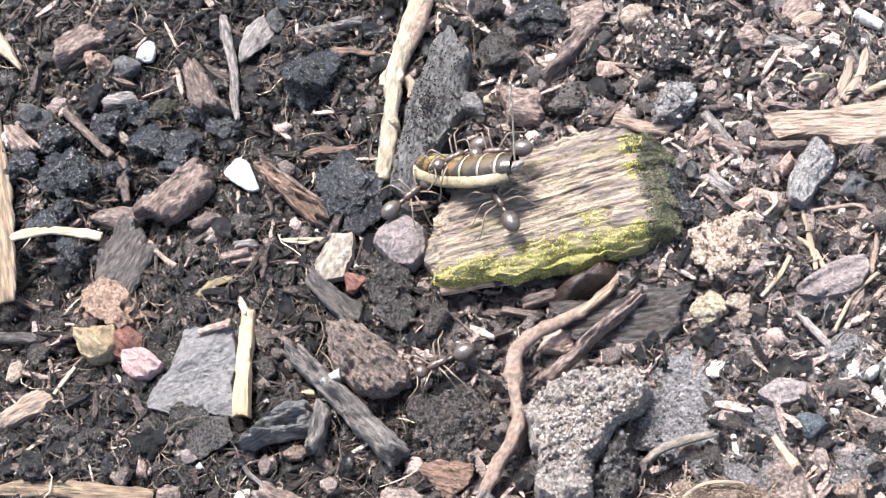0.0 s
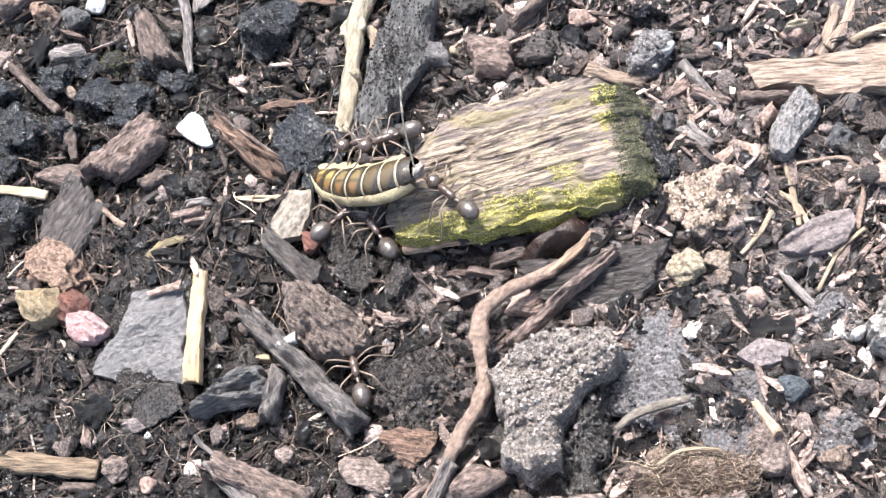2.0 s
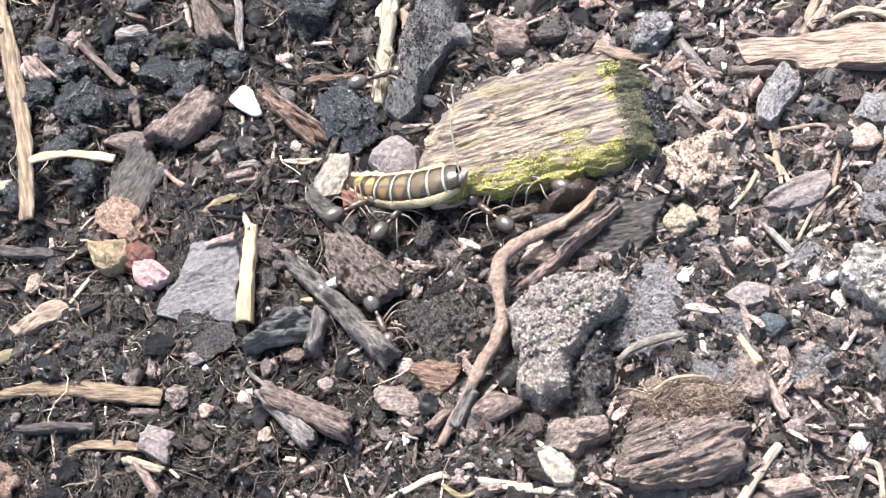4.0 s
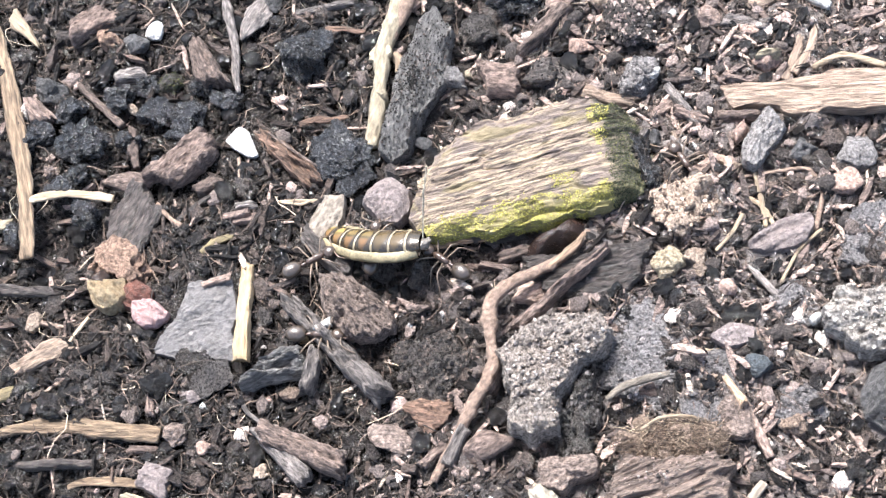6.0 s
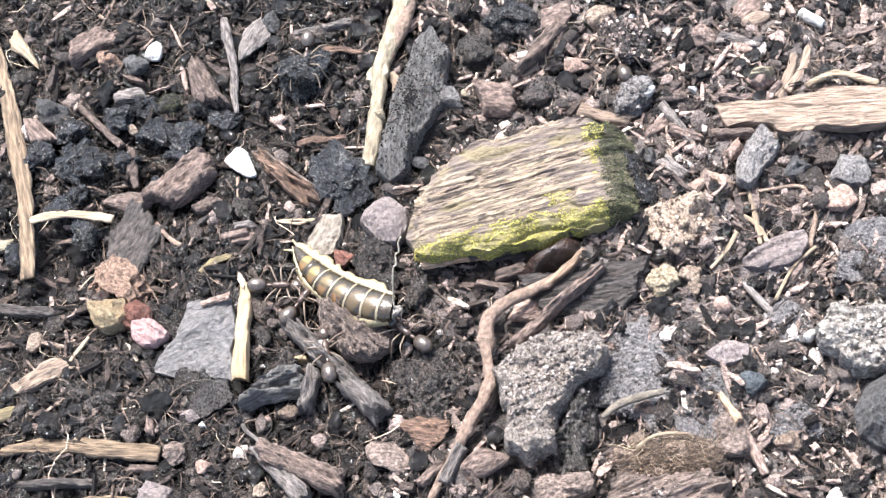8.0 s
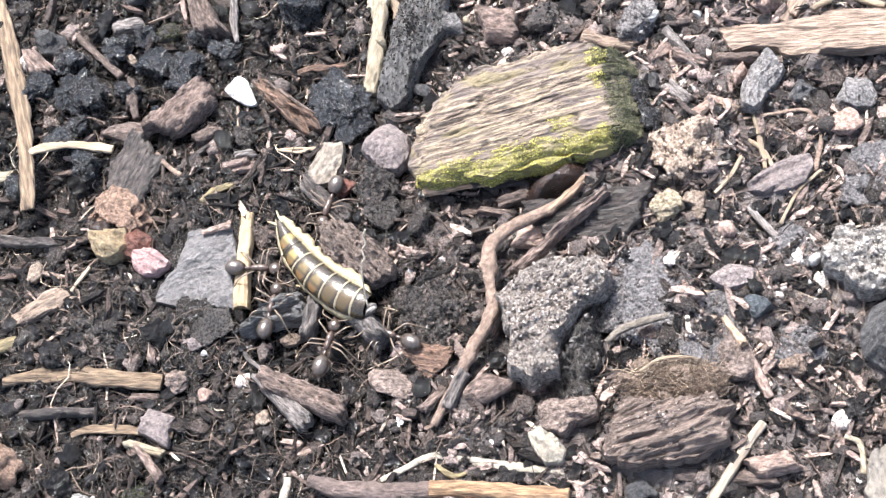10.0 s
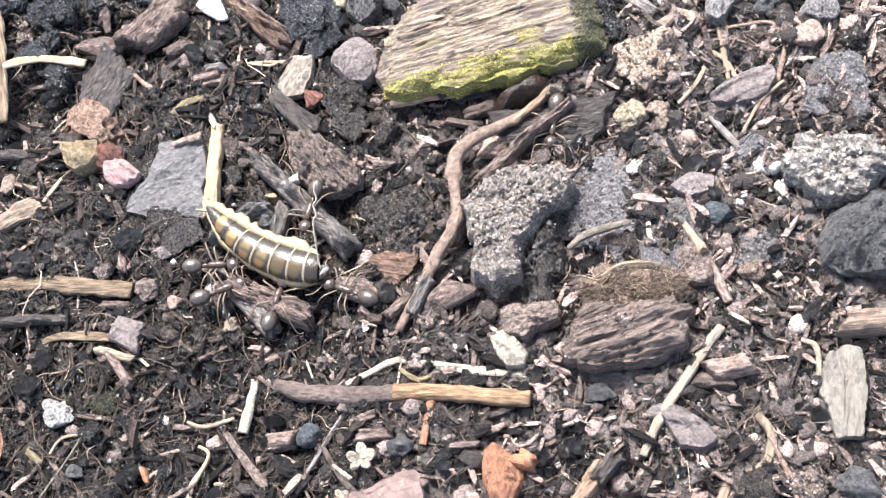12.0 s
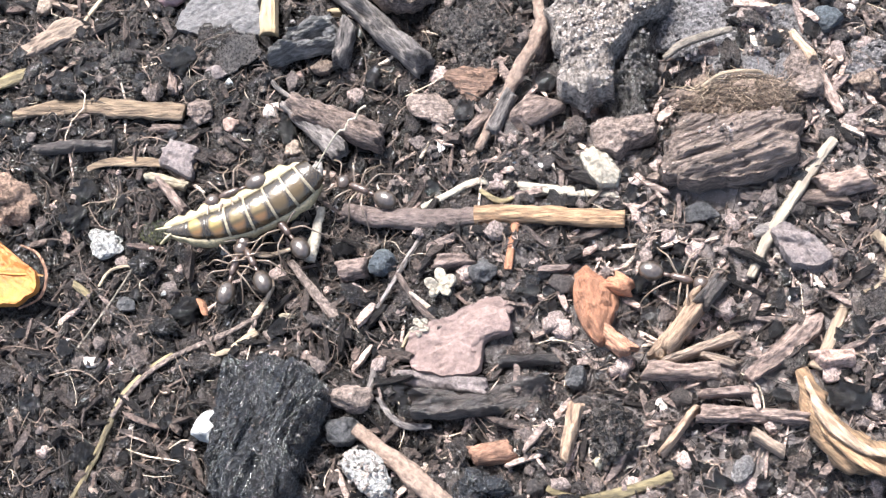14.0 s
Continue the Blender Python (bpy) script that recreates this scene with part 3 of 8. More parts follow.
def cup(name, x, y, ang, L, W, T, mat, label, category, z=0.0, seed=1, lean=45, gape=0.5, group=""):
    """A crumpled hollow husk, open towards its leaning side."""
    v, f = BALLS[5]
    mouth = np.array((0, -math.sin(radians(lean)), math.cos(radians(lean))))
    wavy = gape + 0.3 * grain(v[:, 0] * 3, v[:, 1] * 3, v[:, 2] * 3, seed)
    f = [q for q in f if all((v[k] @ mouth) < wavy[k] for k in q)]
    p = v * (1 + 0.34 * fbm(v[:, 0] * 1.7, v[:, 1] * 1.7, v[:, 2] * 1.7, seed + 2, 4))[:, None] * (L / 2, W / 2, T / 2)
    ob = new(name, mesh_of(name, p * MM, f))
    ob.data.materials.append(mat)
    thick = ob.modifiers.new("thickness", "SOLIDIFY")
    thick.thickness, thick.offset = 0.16 * MM, -1
    settle(ob, x, y, ang, z + T * 0.38, (L / 2, W / 2))
    return tagged(ob, label, category, group)


def spline(points, steps):
    """A smooth curve through points, as an array."""
    p = np.array([points[0], *points, points[-1]], float)
    out = []
    for k in range(1, len(p) - 2):
        t = np.linspace(0, 1, steps, endpoint=False)[:, None]
        a, b, c, d = p[k - 1], p[k], p[k + 1], p[k + 2]
        out.append(0.5 * (2 * b + (c - a) * t + (2 * a - 5 * b + 4 * c - d) * t**2 + (3 * b - a - 3 * c + d) * t**3))
    return np.concatenate([*out, p[-2:-1]])


def tube(line, radius, sides=8, flat=1.0, seed=0, rough=0.0, knots=0.0):
    """A tapered tube along a line; flat squeezes it in height."""
    n = len(line)
    d = np.gradient(line, axis=0)
    d /= np.linalg.norm(d, axis=1)[:, None] + 1e-9
    side = np.cross(d, (0, 0, 1.0))
    side /= np.linalg.norm(side, axis=1)[:, None] + 1e-9
    up = np.cross(side, d)
    a = np.linspace(0, 2 * np.pi, sides, endpoint=False)
    s = np.linspace(0, 1, n)
    r = np.interp(s, np.linspace(0, 1, len(radius)), radius)
    run = np.r_[0, np.cumsum(np.linalg.norm(np.diff(line, axis=0), axis=1))]
    r = r * (1 + knots * np.maximum(0, grain(run / 1.3, 0, 0, seed)) ** 2)
    rr = r[:, None] * (1 + rough * grain(run[:, None] / 0.5, np.cos(a)[None] * 2, np.sin(a)[None] * 2, seed))
    ring = line[:, None] + rr[..., None] * (np.cos(a)[None, :, None] * side[:, None] + flat * np.sin(a)[None, :, None] * up[:, None])
    i = np.arange(n * sides).reshape(n, sides)
    j = np.roll(i, -1, 1)
    quads = np.stack([i[:-1], j[:-1], j[1:], i[1:]], -1).reshape(-1, 4)
    faces = [tuple(q) for q in quads.tolist()] + [tuple(i[0][::-1].tolist()), tuple(i[-1].tolist())]
    return ring.reshape(-1, 3), faces


def twig(name, points, radius, mat, label, category, seed=1, flat=1.0, rough=0.15, knots=0.25, steps=10, sides=8, lift=0.0, group=""):
    """A twig, root or straw along points in mm (x, y, height over the soil)."""
    pts = np.array(points, float)
    mid = pts.mean(0)
    base = float(height(mid[0], mid[1])) * 0.5
    turn = math.atan2(pts[-1, 1] - pts[0, 1], pts[-1, 0] - pts[0, 0])
    flat_turn = np.array([[math.cos(turn), -math.sin(turn), 0], [math.sin(turn), math.cos(turn), 0], [0, 0, 1]])
    line = spline((pts - (mid[0], mid[1], 0)) @ flat_turn, steps)
    run = np.linspace(0, 1, len(line))
    line[:, 1] += 0.12 * max(radius) * grain(run * 6, 0, 0, seed + 2)
    line[:, 0] += 0.12 * max(radius) * grain(run * 6, 3, 0, seed + 2)
    v, f = tube(line, radius, sides, flat, seed, rough, knots)
    v[:, 2] += max(radius) * flat * 0.6 + lift
    ob = new(name, mesh_of(name, v * MM, f))
    ob.data.materials.append(mat)
    ob.matrix_world = pose(mid[0] * MM, mid[1] * MM, base * MM, 0, 0, math.degrees(turn))
    for a, b in zip(pts[:-1], pts[1:]):
        m = (a + b) / 2
        TAKEN.append((m[0], m[1], np.hypot(*(b - a)[:2]) / 2, max(radius), math.atan2(b[1] - a[1], b[0] - a[0])))
    return tagged(ob, label, category, group)


# ---- single pieces lying on the soil, in mm ----

# the far edge of the view
chip("bark_chip", -24.2, 19.17, 32.3, 2.92, (1.67, 1.68), (-0.01, 0.01), 1.2, BARK_PINK, "reddish brown bark chip lying on dark soil", "bark chip", seed=107, group='bark chips lying on the soil')
lump("seed_husk", -22.77, 17.68, -10.5, 1.87, 1.71, 1.4, HUSK, "yellowish brown crumpled husk on soil", "husk", seed=114, rough=0.2)
lump("slate_pebble", -10.97, 19.29, 1.2, 1.18, 1.91, 1.6, STONE_DARK, "dark blue-grey angular pebble", "pebble", seed=121, group='pebbles lying on the soil')
lump("seed", 21.65, 15.45, 16.6, 1.96, 1.04, 0.9, WOOD_TAN, "pale tan oval seed on soil", "seed", seed=128, facets=0, rough=0.04)
lump("clay_lump", 11.97, 16.7, -23.5, 1.97, 1.72, 1.8, TAN_CLAY, "tan lump of dry clay", "clay lump", seed=135)
lump("soil_clod", 13.12, 14.69, 4.5, 3.01, 3.93, 2.6, CLOD, "pinkish brown gritty soil clod", "soil clod", seed=142, rough=0.14, level=5, grains=(500, 0.2, PALE_CRUMB, 'pinkish soil crumbs'), group='soil clods lying on the soil')
lump("charcoal_lump", 5.88, 17.66, -1.7, 4.32, 2.46, 2.4, CHARCOAL, "black charred wood lump", "charcoal", seed=149, rough=0.08, crack=0.17, level=5, grains=(40, 0.1, CRUMB, 'black crumbs'), group='charcoal lumps lying on the soil')
lump("charcoal_lump", -8.56, 14.71, -6.5, 3.69, 3.86, 2.6, CHARCOAL, "black lump of charred wood in soil", "charcoal", seed=156, rough=0.08, crack=0.17, level=5, grains=(40, 0.1, CRUMB, 'black crumbs'), group='charcoal lumps lying on the soil')
chip("grey_strip", -7.44, 18.58, 9.7, 4.25, (0.35, 0.69), (-0.01, -0.02), 0.5, BARK_GREY, "thin grey wood strip", "wood strip", seed=163)
twig("bark_strip", ((-7.48, 16.73, 0.3), (-6.04, 16.65, 0.3), (-4.42, 16.21, 0.3)), (0.2, 0.23, 0.13), FIBRE, "rusty brown shred of bark", "bark shred", seed=170, flat=0.5, rough=0.4)
lump("soil_clod", 3.31, 15.75, -42.2, 2.76, 2.59, 2.0, CLOD, "dark grey soil clod", "soil clod", seed=177, rough=0.15, group='soil clods lying on the soil')
chip("white_chip", 25.15, 15.14, -38.9, 1.69, (0.52, 0.52), (-0.04, -0.04), 0.6, WHITE, "small white shell splinter", "shell splinter", seed=184)
lump("pebble", 15.95, 15.12, 12.2, 0.73, 0.55, 0.5, WHITE, "tiny white pebble on dark soil", "pebble", seed=191, group='pebbles lying on the soil')
lump("bark_lump", 8.93, 16.95, 13.4, 2.31, 2.03, 1.8, BARK_PINK, "pinkish brown bark lump", "bark lump", seed=198, group='bark lumps lying on the soil')
lump("bark_lump", 18.2, 14.5, 6.7, 1.66, 1.71, 1.6, BARK_PINK, "reddish bark lump on soil", "bark lump", seed=205, group='bark lumps lying on the soil')
lump("bark_chip", 21.32, 16.45, 33.9, 2.11, 1.51, 1.4, BARK_PINK, "reddish bark chip on dark soil", "bark chip", seed=212, group='bark chips lying on the soil')
chip("wood_chip", 20.49, 13.79, -14.7, 2.77, (0.85, 0.84), (-0.03, -0.02), 0.8, BARK_GREY, "grey brown wood chip", "wood chip", seed=219, group='wood chips lying on the soil')
chip("wood_chip", 20.68, 13.19, -10.1, 1.29, (0.54, 0.54), (-0.01, -0.01), 0.7, STONE_WARM, "pale pinkish wood chip", "wood chip", seed=226, group='wood chips lying on the soil')
lump("bark_lump", 10.01, 13.44, 19.1, 1.8, 1.25, 1.4, STONE_WARM, "pale pink angular bark piece", "bark chip", seed=233, group='bark chips lying on the soil')
chip("bark_chip", -15.6, 14.81, -64.6, 3.82, (1.06, 1.92), (0.02, 0.03), 1.6, BARK, "brown wedge of bark standing in soil", "bark chip", seed=240, group='bark chips lying on the soil')
lump("pebble", -12.11, 18.3, 61.0, 3.84, 2.11, 1.4, BARK_GREY, "grey brown bark lump beside a twig", "bark lump", seed=247, group='bark lumps lying on the soil')
twig("grey_twig", ((-14.53, 20.19, 0.3), (-14.16, 18.45, 0.3), (-13.55, 16.28, 0.3), (-13.38, 14.01, 0.3), (-13.07, 12.45, 0.3)), (0.3, 0.33, 0.3, 0.27, 0.13), BARK_GREY, "grey weathered twig with a broken brown tip", "twig", seed=254, group='twigs lying on the soil')
lump("shell_fragment", -19.64, 18.11, 72.8, 2.02, 1.14, 0.9, WHITE, "small white shell fragment on dark soil", "shell fragment", seed=261)
lump("slate_pebble", -20.77, 17.3, 57.7, 1.86, 1.59, 1.4, STONE_DARK, "dark blue-grey pebble on dark soil", "pebble", seed=268, group='pebbles lying on the soil')
lump("charcoal_lump", -26.62, 13.97, 67.9, 2.35, 2.38, 1.8, STONE_DARK, "dark slate-blue stone on dark soil", "stone", seed=275, group='stones lying on the soil')
chip("bark_chip", -27.23, 12.45, -52.4, 2.23, (0.71, 1.57), (-0.0, -0.0), 1.2, BARK_PINK, "tan and brown splintered bark chip", "bark chip", seed=282, group='bark chips lying on the soil')
chip("pale_stick", -29.29, 19.37, -49.1, 3.33, (1.26, 0.18), (-0.05, -0.01), 0.7, STRAW, "pale tapered plant strip", "plant strip", seed=289)
twig("twig", ((-24.72, 14.43, 0.3), (-23.23, 12.84, 0.3), (-21.24, 10.82, 0.3)), (0.23, 0.27, 0.3), BARK, "brown grey twig with a split end", "twig", seed=296, group='twigs lying on the soil')
lump("seed", -20.66, 12.16, -54.5, 1.18, 0.6, 0.7, TAN_CLAY, "pale grey-green seed on dark soil", "seed", seed=303, facets=0, rough=0.05)
chip("wood_chip", -20.9, 14.56, 3.9, 1.87, (1.1, 1.1), (-0.09, -0.09), 1.0, BARK_GREY, "grey split wood chip", "wood chip", seed=310, group='wood chips lying on the soil')
lump("moss_tuft", -17.98, 13.91, 4.4, 1.34, 1.19, 0.7, CLOD, "small yellow-green moss tuft", "moss", seed=317, rough=0.3, grains=(350, 0.07, MOSS, 'moss leaves'))

# round the mossy block
base = twig("pale_twig", ((-3.95, 7.35, 0.3), (-3.48, 10.03, 0.3), (-3.28, 12.15, 0.3), (-3.24, 14.24, 0.3), (-2.58, 16.48, 0.3), (-1.6, 20.0, 0.3)), (0.47, 0.54, 0.47, 0.65, 0.61, 0.72), CREAM, "pale cream peeled twig with a knot", "twig", seed=324, knots=0.5, group='twigs lying on the soil')
adopt(base, lump("knot", -3.29, 14.19, 11.5, 1.9, 1.3, 2.0, CREAM, "swollen pale knot on dark soil", "knot", seed=331, facets=4, rough=0.15))
adopt(base, lump("knot", -3.15, 11.1, 20.7, 0.7, 1.2, 1.9, CREAM, "small pale knot on dark soil", "knot", seed=338, facets=4, rough=0.15))
adopt(base, twig("brown_bark", ((-2.71, 15.34, 0.4), (-2.11, 16.83, 0.4), (-1.13, 20.12, 0.4)), (0.32, 0.47, 0.54), TWIG, "brown bark left on the upper twig", "bark", seed=345, knots=0.4))
adopt(base, twig("side_bud", ((-2.55, 14.47, 0.3), (-2.16, 13.77, 0.3), (-2.31, 13.0, 0.3)), (0.22, 0.32, 0.11), CREAM_TAN, "pale papery bud scale", "bud", seed=352, flat=0.5))
slab("charred_wood", -0.82, 11.72, 75.6, ((-5.8, 0.2), (-5.3, -0.8), (-3.6, -0.9), (-1.9, -1.1), (-0.1, -1.8), (4.2, -1.5), (5.6, 0.1), (4.8, 1.0), (1.2, 1.5), (-2.7, 1.4), (-5.4, 1.1)), 2.0, CHARCOAL_GREY, "blackish charred wood piece with a pitted surface", "wood piece", seed=359, ridge=0.06, layer=0.12, pit=0.13, bevel=0.5, soft=0.6, dome=0.2, ragged=0.15, grains=(1500, 0.09, CRUMB, 'black soil crumbs'))
chip("wood_chip", 1.51, 12.08, 167.1, 1.34, (1.3, 1.31), (-0.08, -0.08), 0.9, STONE, "pale grey flat stone flake", "stone flake", seed=366)
lump("pebble", 2.55, 12.21, 26.4, 0.58, 0.79, 0.7, CREAM, "tiny cream pebble on dark soil", "pebble", seed=373, group='pebbles lying on the soil')
chip("bark_chip", 4.61, 11.24, -13.4, 2.27, (1.87, 2.05), (-0.29, -0.26), 1.6, BARK_PINK, "brown purple rectangular bark chip", "bark chip", seed=380, group='bark chips lying on the soil')
lump("bark_lump", 7.68, 11.46, 4.1, 3.19, 2.13, 1.8, BARK_DARK, "dark fibrous bark lump", "bark lump", seed=387, rough=0.16, level=5, grains=(150, 0.13, CRUMB, 'dark crumbs'), group='bark lumps lying on the soil')
chip("wood_stick", 7.62, 14.59, 44.6, 4.46, (0.6, 0.91), (0.04, 0.07), 1.2, BARK, "brown rounded wood stick", "stick", seed=394, group='sticks lying on the soil')
chip("wood_strip", 9.59, 10.42, 12.7, 2.24, (0.38, 0.38), (0.0, 0.01), 0.5, BARK_PINK, "thin reddish bark strip", "bark strip", seed=401)
chip("wood_strip", 11.6, 9.46, -17.6, 3.37, (0.82, 0.81), (-0.04, -0.03), 0.8, WOOD_TAN, "tan splinter of wood", "wood splinter", seed=408, group='wood splinters lying on the soil')
base = lump("pebble", 13.54, 10.42, 26.9, 2.75, 2.3, 2.2, STONE, "grey gritty pebble with white spots", "pebble", seed=415, rough=0.12, level=5, grains=(260, 0.13, GREY_GRAINS, 'grey grains'), group='pebbles lying on the soil')
adopt(base, lump("quartz", 14.56, 10.51, 58.2, 1.04, 0.62, 0.9, WHITE, "white quartz fragment on dark soil", "pebble", seed=422, z=0.8, group='pebbles lying on the soil'))
chip("wood_stick", 16.14, 8.32, -59.9, 3.64, (0.67, 0.66), (-0.05, -0.04), 1.0, BARK_GREY, "grey brown splintered stick", "stick", seed=429, group='sticks lying on the soil')
chip("bark_chip", 14.85, 8.08, 34.1, 1.84, (0.64, 0.64), (0.04, 0.04), 0.9, BARK_PINK, "pinkish bark splinter on dark soil", "bark chip", seed=436, group='bark chips lying on the soil')
slab("tan_wood_chip", 24.74, 8.19, -1.0, ((-5.8, -0.0), (-5.5, -0.7), (-4.4, -0.5), (-2.7, -0.7), (-2.3, -1.3), (-0.4, -1.5), (-0.1, -1.2), (1.9, -1.4), (4.6, -1.4), (4.8, 0.9), (3.1, 1.3), (1.0, 1.5), (-0.5, 1.2), (-2.6, 0.9), (-4.5, 1.0), (-6.2, 0.9)), 1.1, WOOD_TAN, "long pale tan split wood chip with stepped ends", "wood chip", seed=443, ridge=0.022, layer=0.045, pit=0.03, crack=0.1, bevel=0.1, ragged=0.1, fibre=0.8, group='wood chips lying on the soil')
twig("split_stick", ((22.48, 9.44, 0.3), (23.33, 10.99, 0.3), (24.09, 13.41, 0.3)), (0.32, 0.32, 0.25), WOOD_TAN, "pale pink-brown splinter on dark soil", "wood splinter", seed=457, flat=0.7, group='wood splinters lying on the soil')
twig("split_stick", ((23.03, 9.79, 0.3), (24.22, 11.3, 0.3), (24.8, 13.2, 0.3)), (0.29, 0.29, 0.22), WOOD_TAN, "pale pink-brown splinter on dark soil", "wood splinter", seed=464, flat=0.7, group='wood splinters lying on the soil')
twig("straw", ((24.32, 10.01, 0.3), (25.68, 10.59, 0.3), (26.69, 10.55, 0.3), (28.61, 9.67, 0.3)), (0.18, 0.25, 0.25, 0.22), STRAW, "thin dry straw on dark soil", "straw", seed=471, group='straws lying on the soil')
base = lump("stone", 21.58, 10.76, 2.9, 1.74, 1.81, 1.6, STONE_WARM, "pale pinkish stone with a white cap", "stone", seed=478, group='stones lying on the soil')
adopt(base, chip("white_cap", 21.73, 11.18, 0.7, 1.28, (0.66, 0.66), (0.0, 0.01), 1.9, CREAM, "cream white flake on a stone", "flake", seed=485))
lump("pebble", 17.38, 10.64, -51.3, 0.83, 0.54, 0.8, WHITE, "small white pebble on dark soil", "pebble", seed=492, group='pebbles lying on the soil')
slab("wood_chip", 20.74, 5.22, 65.6, ((-2.0, -0.4), (-0.8, -0.6), (0.1, -0.8), (1.1, -1.1), (1.7, -0.1), (2.1, 0.5), (0.7, 0.7), (-0.5, 0.9), (-1.9, 0.5)), 1.3, STONE, "grey mottled angular chip", "wood chip", seed=499, ridge=0.03, layer=0.16, pit=0.16, crack=0.08, bevel=0.2, ragged=0.14, group='wood chips lying on the soil')
twig("straw", ((18.15, 2.85, 0.3), (21.53, 3.18, 0.3), (23.36, 3.11, 0.3), (24.02, 1.59, 0.3), (23.35, -0.97, 0.3)), (0.11, 0.11, 0.14, 0.14, 0.18), TWIG, "thin curved brown rootlet", "rootlet", seed=506, group='rootlets lying on the soil')
lump("wood_chip", 25.45, 1.84, 22.1, 2.04, 1.84, 1.6, STONE_WARM, "pale tan angular bark chip", "bark chip", seed=513, group='bark chips lying on the soil')
lump("stone", 23.19, 4.63, 13.5, 1.77, 1.54, 1.4, STONE_DARK, "dark grey stone on dark soil", "stone", seed=520, group='stones lying on the soil')
lump("stone", 26.26, 4.01, -32.1, 2.17, 2.66, 1.8, STONE, "grey stone on soil", "stone", seed=527, group='stones lying on the soil')
chip("wood_chip", 18.33, 4.02, -33.1, 2.12, (0.53, 0.53), (-0.03, -0.03), 0.8, WOOD_TAN, "pale tan wood splinter", "wood splinter", seed=534, group='wood splinters lying on the soil')
chip("wood_chip", 17.38, 3.82, 31.1, 2.09, (0.68, 0.68), (0.04, 0.04), 0.9, BARK_TAN, "orange brown wood splinter", "wood splinter", seed=541, group='wood splinters lying on the soil')
chip("wood_chip", 15.75, 5.06, -47.6, 1.9, (0.81, 0.8), (-0.06, -0.06), 1.0, BARK_GREY, "grey bark splinter on dark soil", "bark chip", seed=548, group='bark chips lying on the soil')
chip("wood_chip", 16.62, 7.45, -27.1, 2.26, (0.63, 0.63), (-0.04, -0.04), 0.9, BARK_PINK, "pink brown splinter on dark soil", "wood splinter", seed=555, group='wood splinters lying on the soil')
lump("clay_lump", 15.99, 1.06, 11.7, 4.54, 3.49, 2.2, TAN_CLAY, "tan brown crumbly clay lump", "clay lump", seed=562, rough=0.2, level=5, grains=(420, 0.16, CLAY_GRAINS, 'tan clay crumbs'))
lump("clay_lump", 14.79, -2.56, 30.8, 1.9, 2.09, 2.0, CLAY_YELLOW, "yellowish cream clay lump", "clay lump", seed=569, rough=0.15, level=5)
slab("bark_flake", 21.48, -1.18, 20.9, ((-2.3, 0.1), (-1.7, -0.5), (-0.1, -1.1), (1.0, -1.0), (1.8, -0.4), (2.0, 0.7), (0.9, 1.0), (-0.3, 0.9), (-2.2, 0.5)), 0.9, MAUVE, "flat pinkish grey bark flake", "bark flake", seed=576, ridge=0.09, layer=0.12, pit=0.06, crack=0.2, bevel=0.1, ragged=0.1, fibre=0.6)
lump("pink_pebble", 17.95, -4.53, -36.0, 1.18, 1.06, 1.4, STONE_WARM, "smooth pinkish pebble on dark soil", "pebble", seed=583, facets=4, rough=0.05, group='pebbles lying on the soil')
twig("twig", ((19.32, -2.9, 0.3), (20.32, -4.36, 0.3), (20.89, -5.13, 0.3)), (0.22, 0.25, 0.18), BARK_GREY, "small grey twig on dark soil", "twig", seed=590, group='twigs lying on the soil')
twig("straw", ((21.04, -4.24, 0.3), (22.31, -2.17, 0.3), (23.73, -1.0, 0.3)), (0.11, 0.11, 0.11), STRAW, "thin pale straw on dark soil", "straw", seed=597, group='straws lying on the soil')
lump("white_pebble", 22.76, -6.63, 36.5, 0.86, 0.6, 1.0, WHITE, "small white pebble on dark soil", "pebble", seed=604, facets=3, rough=0.05, group='pebbles lying on the soil')
lump("white_pebble", 22.02, -6.7, -20.9, 0.49, 0.35, 0.6, WHITE, "tiny white pebble on dark soil", "pebble", seed=611, facets=3, group='pebbles lying on the soil')
lump("white_pebble", 22.29, -7.98, -55.6, 0.53, 0.3, 0.6, WHITE, "tiny white pebble on dark soil", "pebble", seed=618, facets=3, group='pebbles lying on the soil')
slab("stone_flake", 18.07, -7.75, 2.5, ((-0.4, -0.7), (1.0, -0.5), (1.2, 0.3), (-0.2, 0.8), (-1.4, 0.0)), 0.8, MAUVE, "pale lilac-grey angular stone flake", "stone flake", seed=625, ridge=0.02, layer=0.02, pit=0.03, bevel=0.08, ragged=0.04, z=0.7)
lump("slate_pebble", 19.3, -9.63, 9.0, 1.52, 1.56, 1.6, SLATE_BLUE, "dark blue-grey pebble on dark soil", "pebble", seed=632, z=0.4, group='pebbles lying on the soil')
slab("rock", 25.91, -7.13, -1.5, ((-2.7, -0.3), (-1.9, -1.2), (-0.7, -1.9), (0.6, -1.9), (2.1, -1.1), (3.0, -0.0), (2.0, 1.2), (0.3, 1.9), (-1.3, 1.7), (-2.5, 0.8)), 2.6, ROCK_PALE, "large whitish grey pitted rock", "rock", seed=639, ridge=0.0, layer=0.25, pit=0.22, bevel=0.4, soft=0.4, dome=0.15, ragged=0.35, grains=(260, 0.15, PALE_GRAINS, 'whitish grains'))
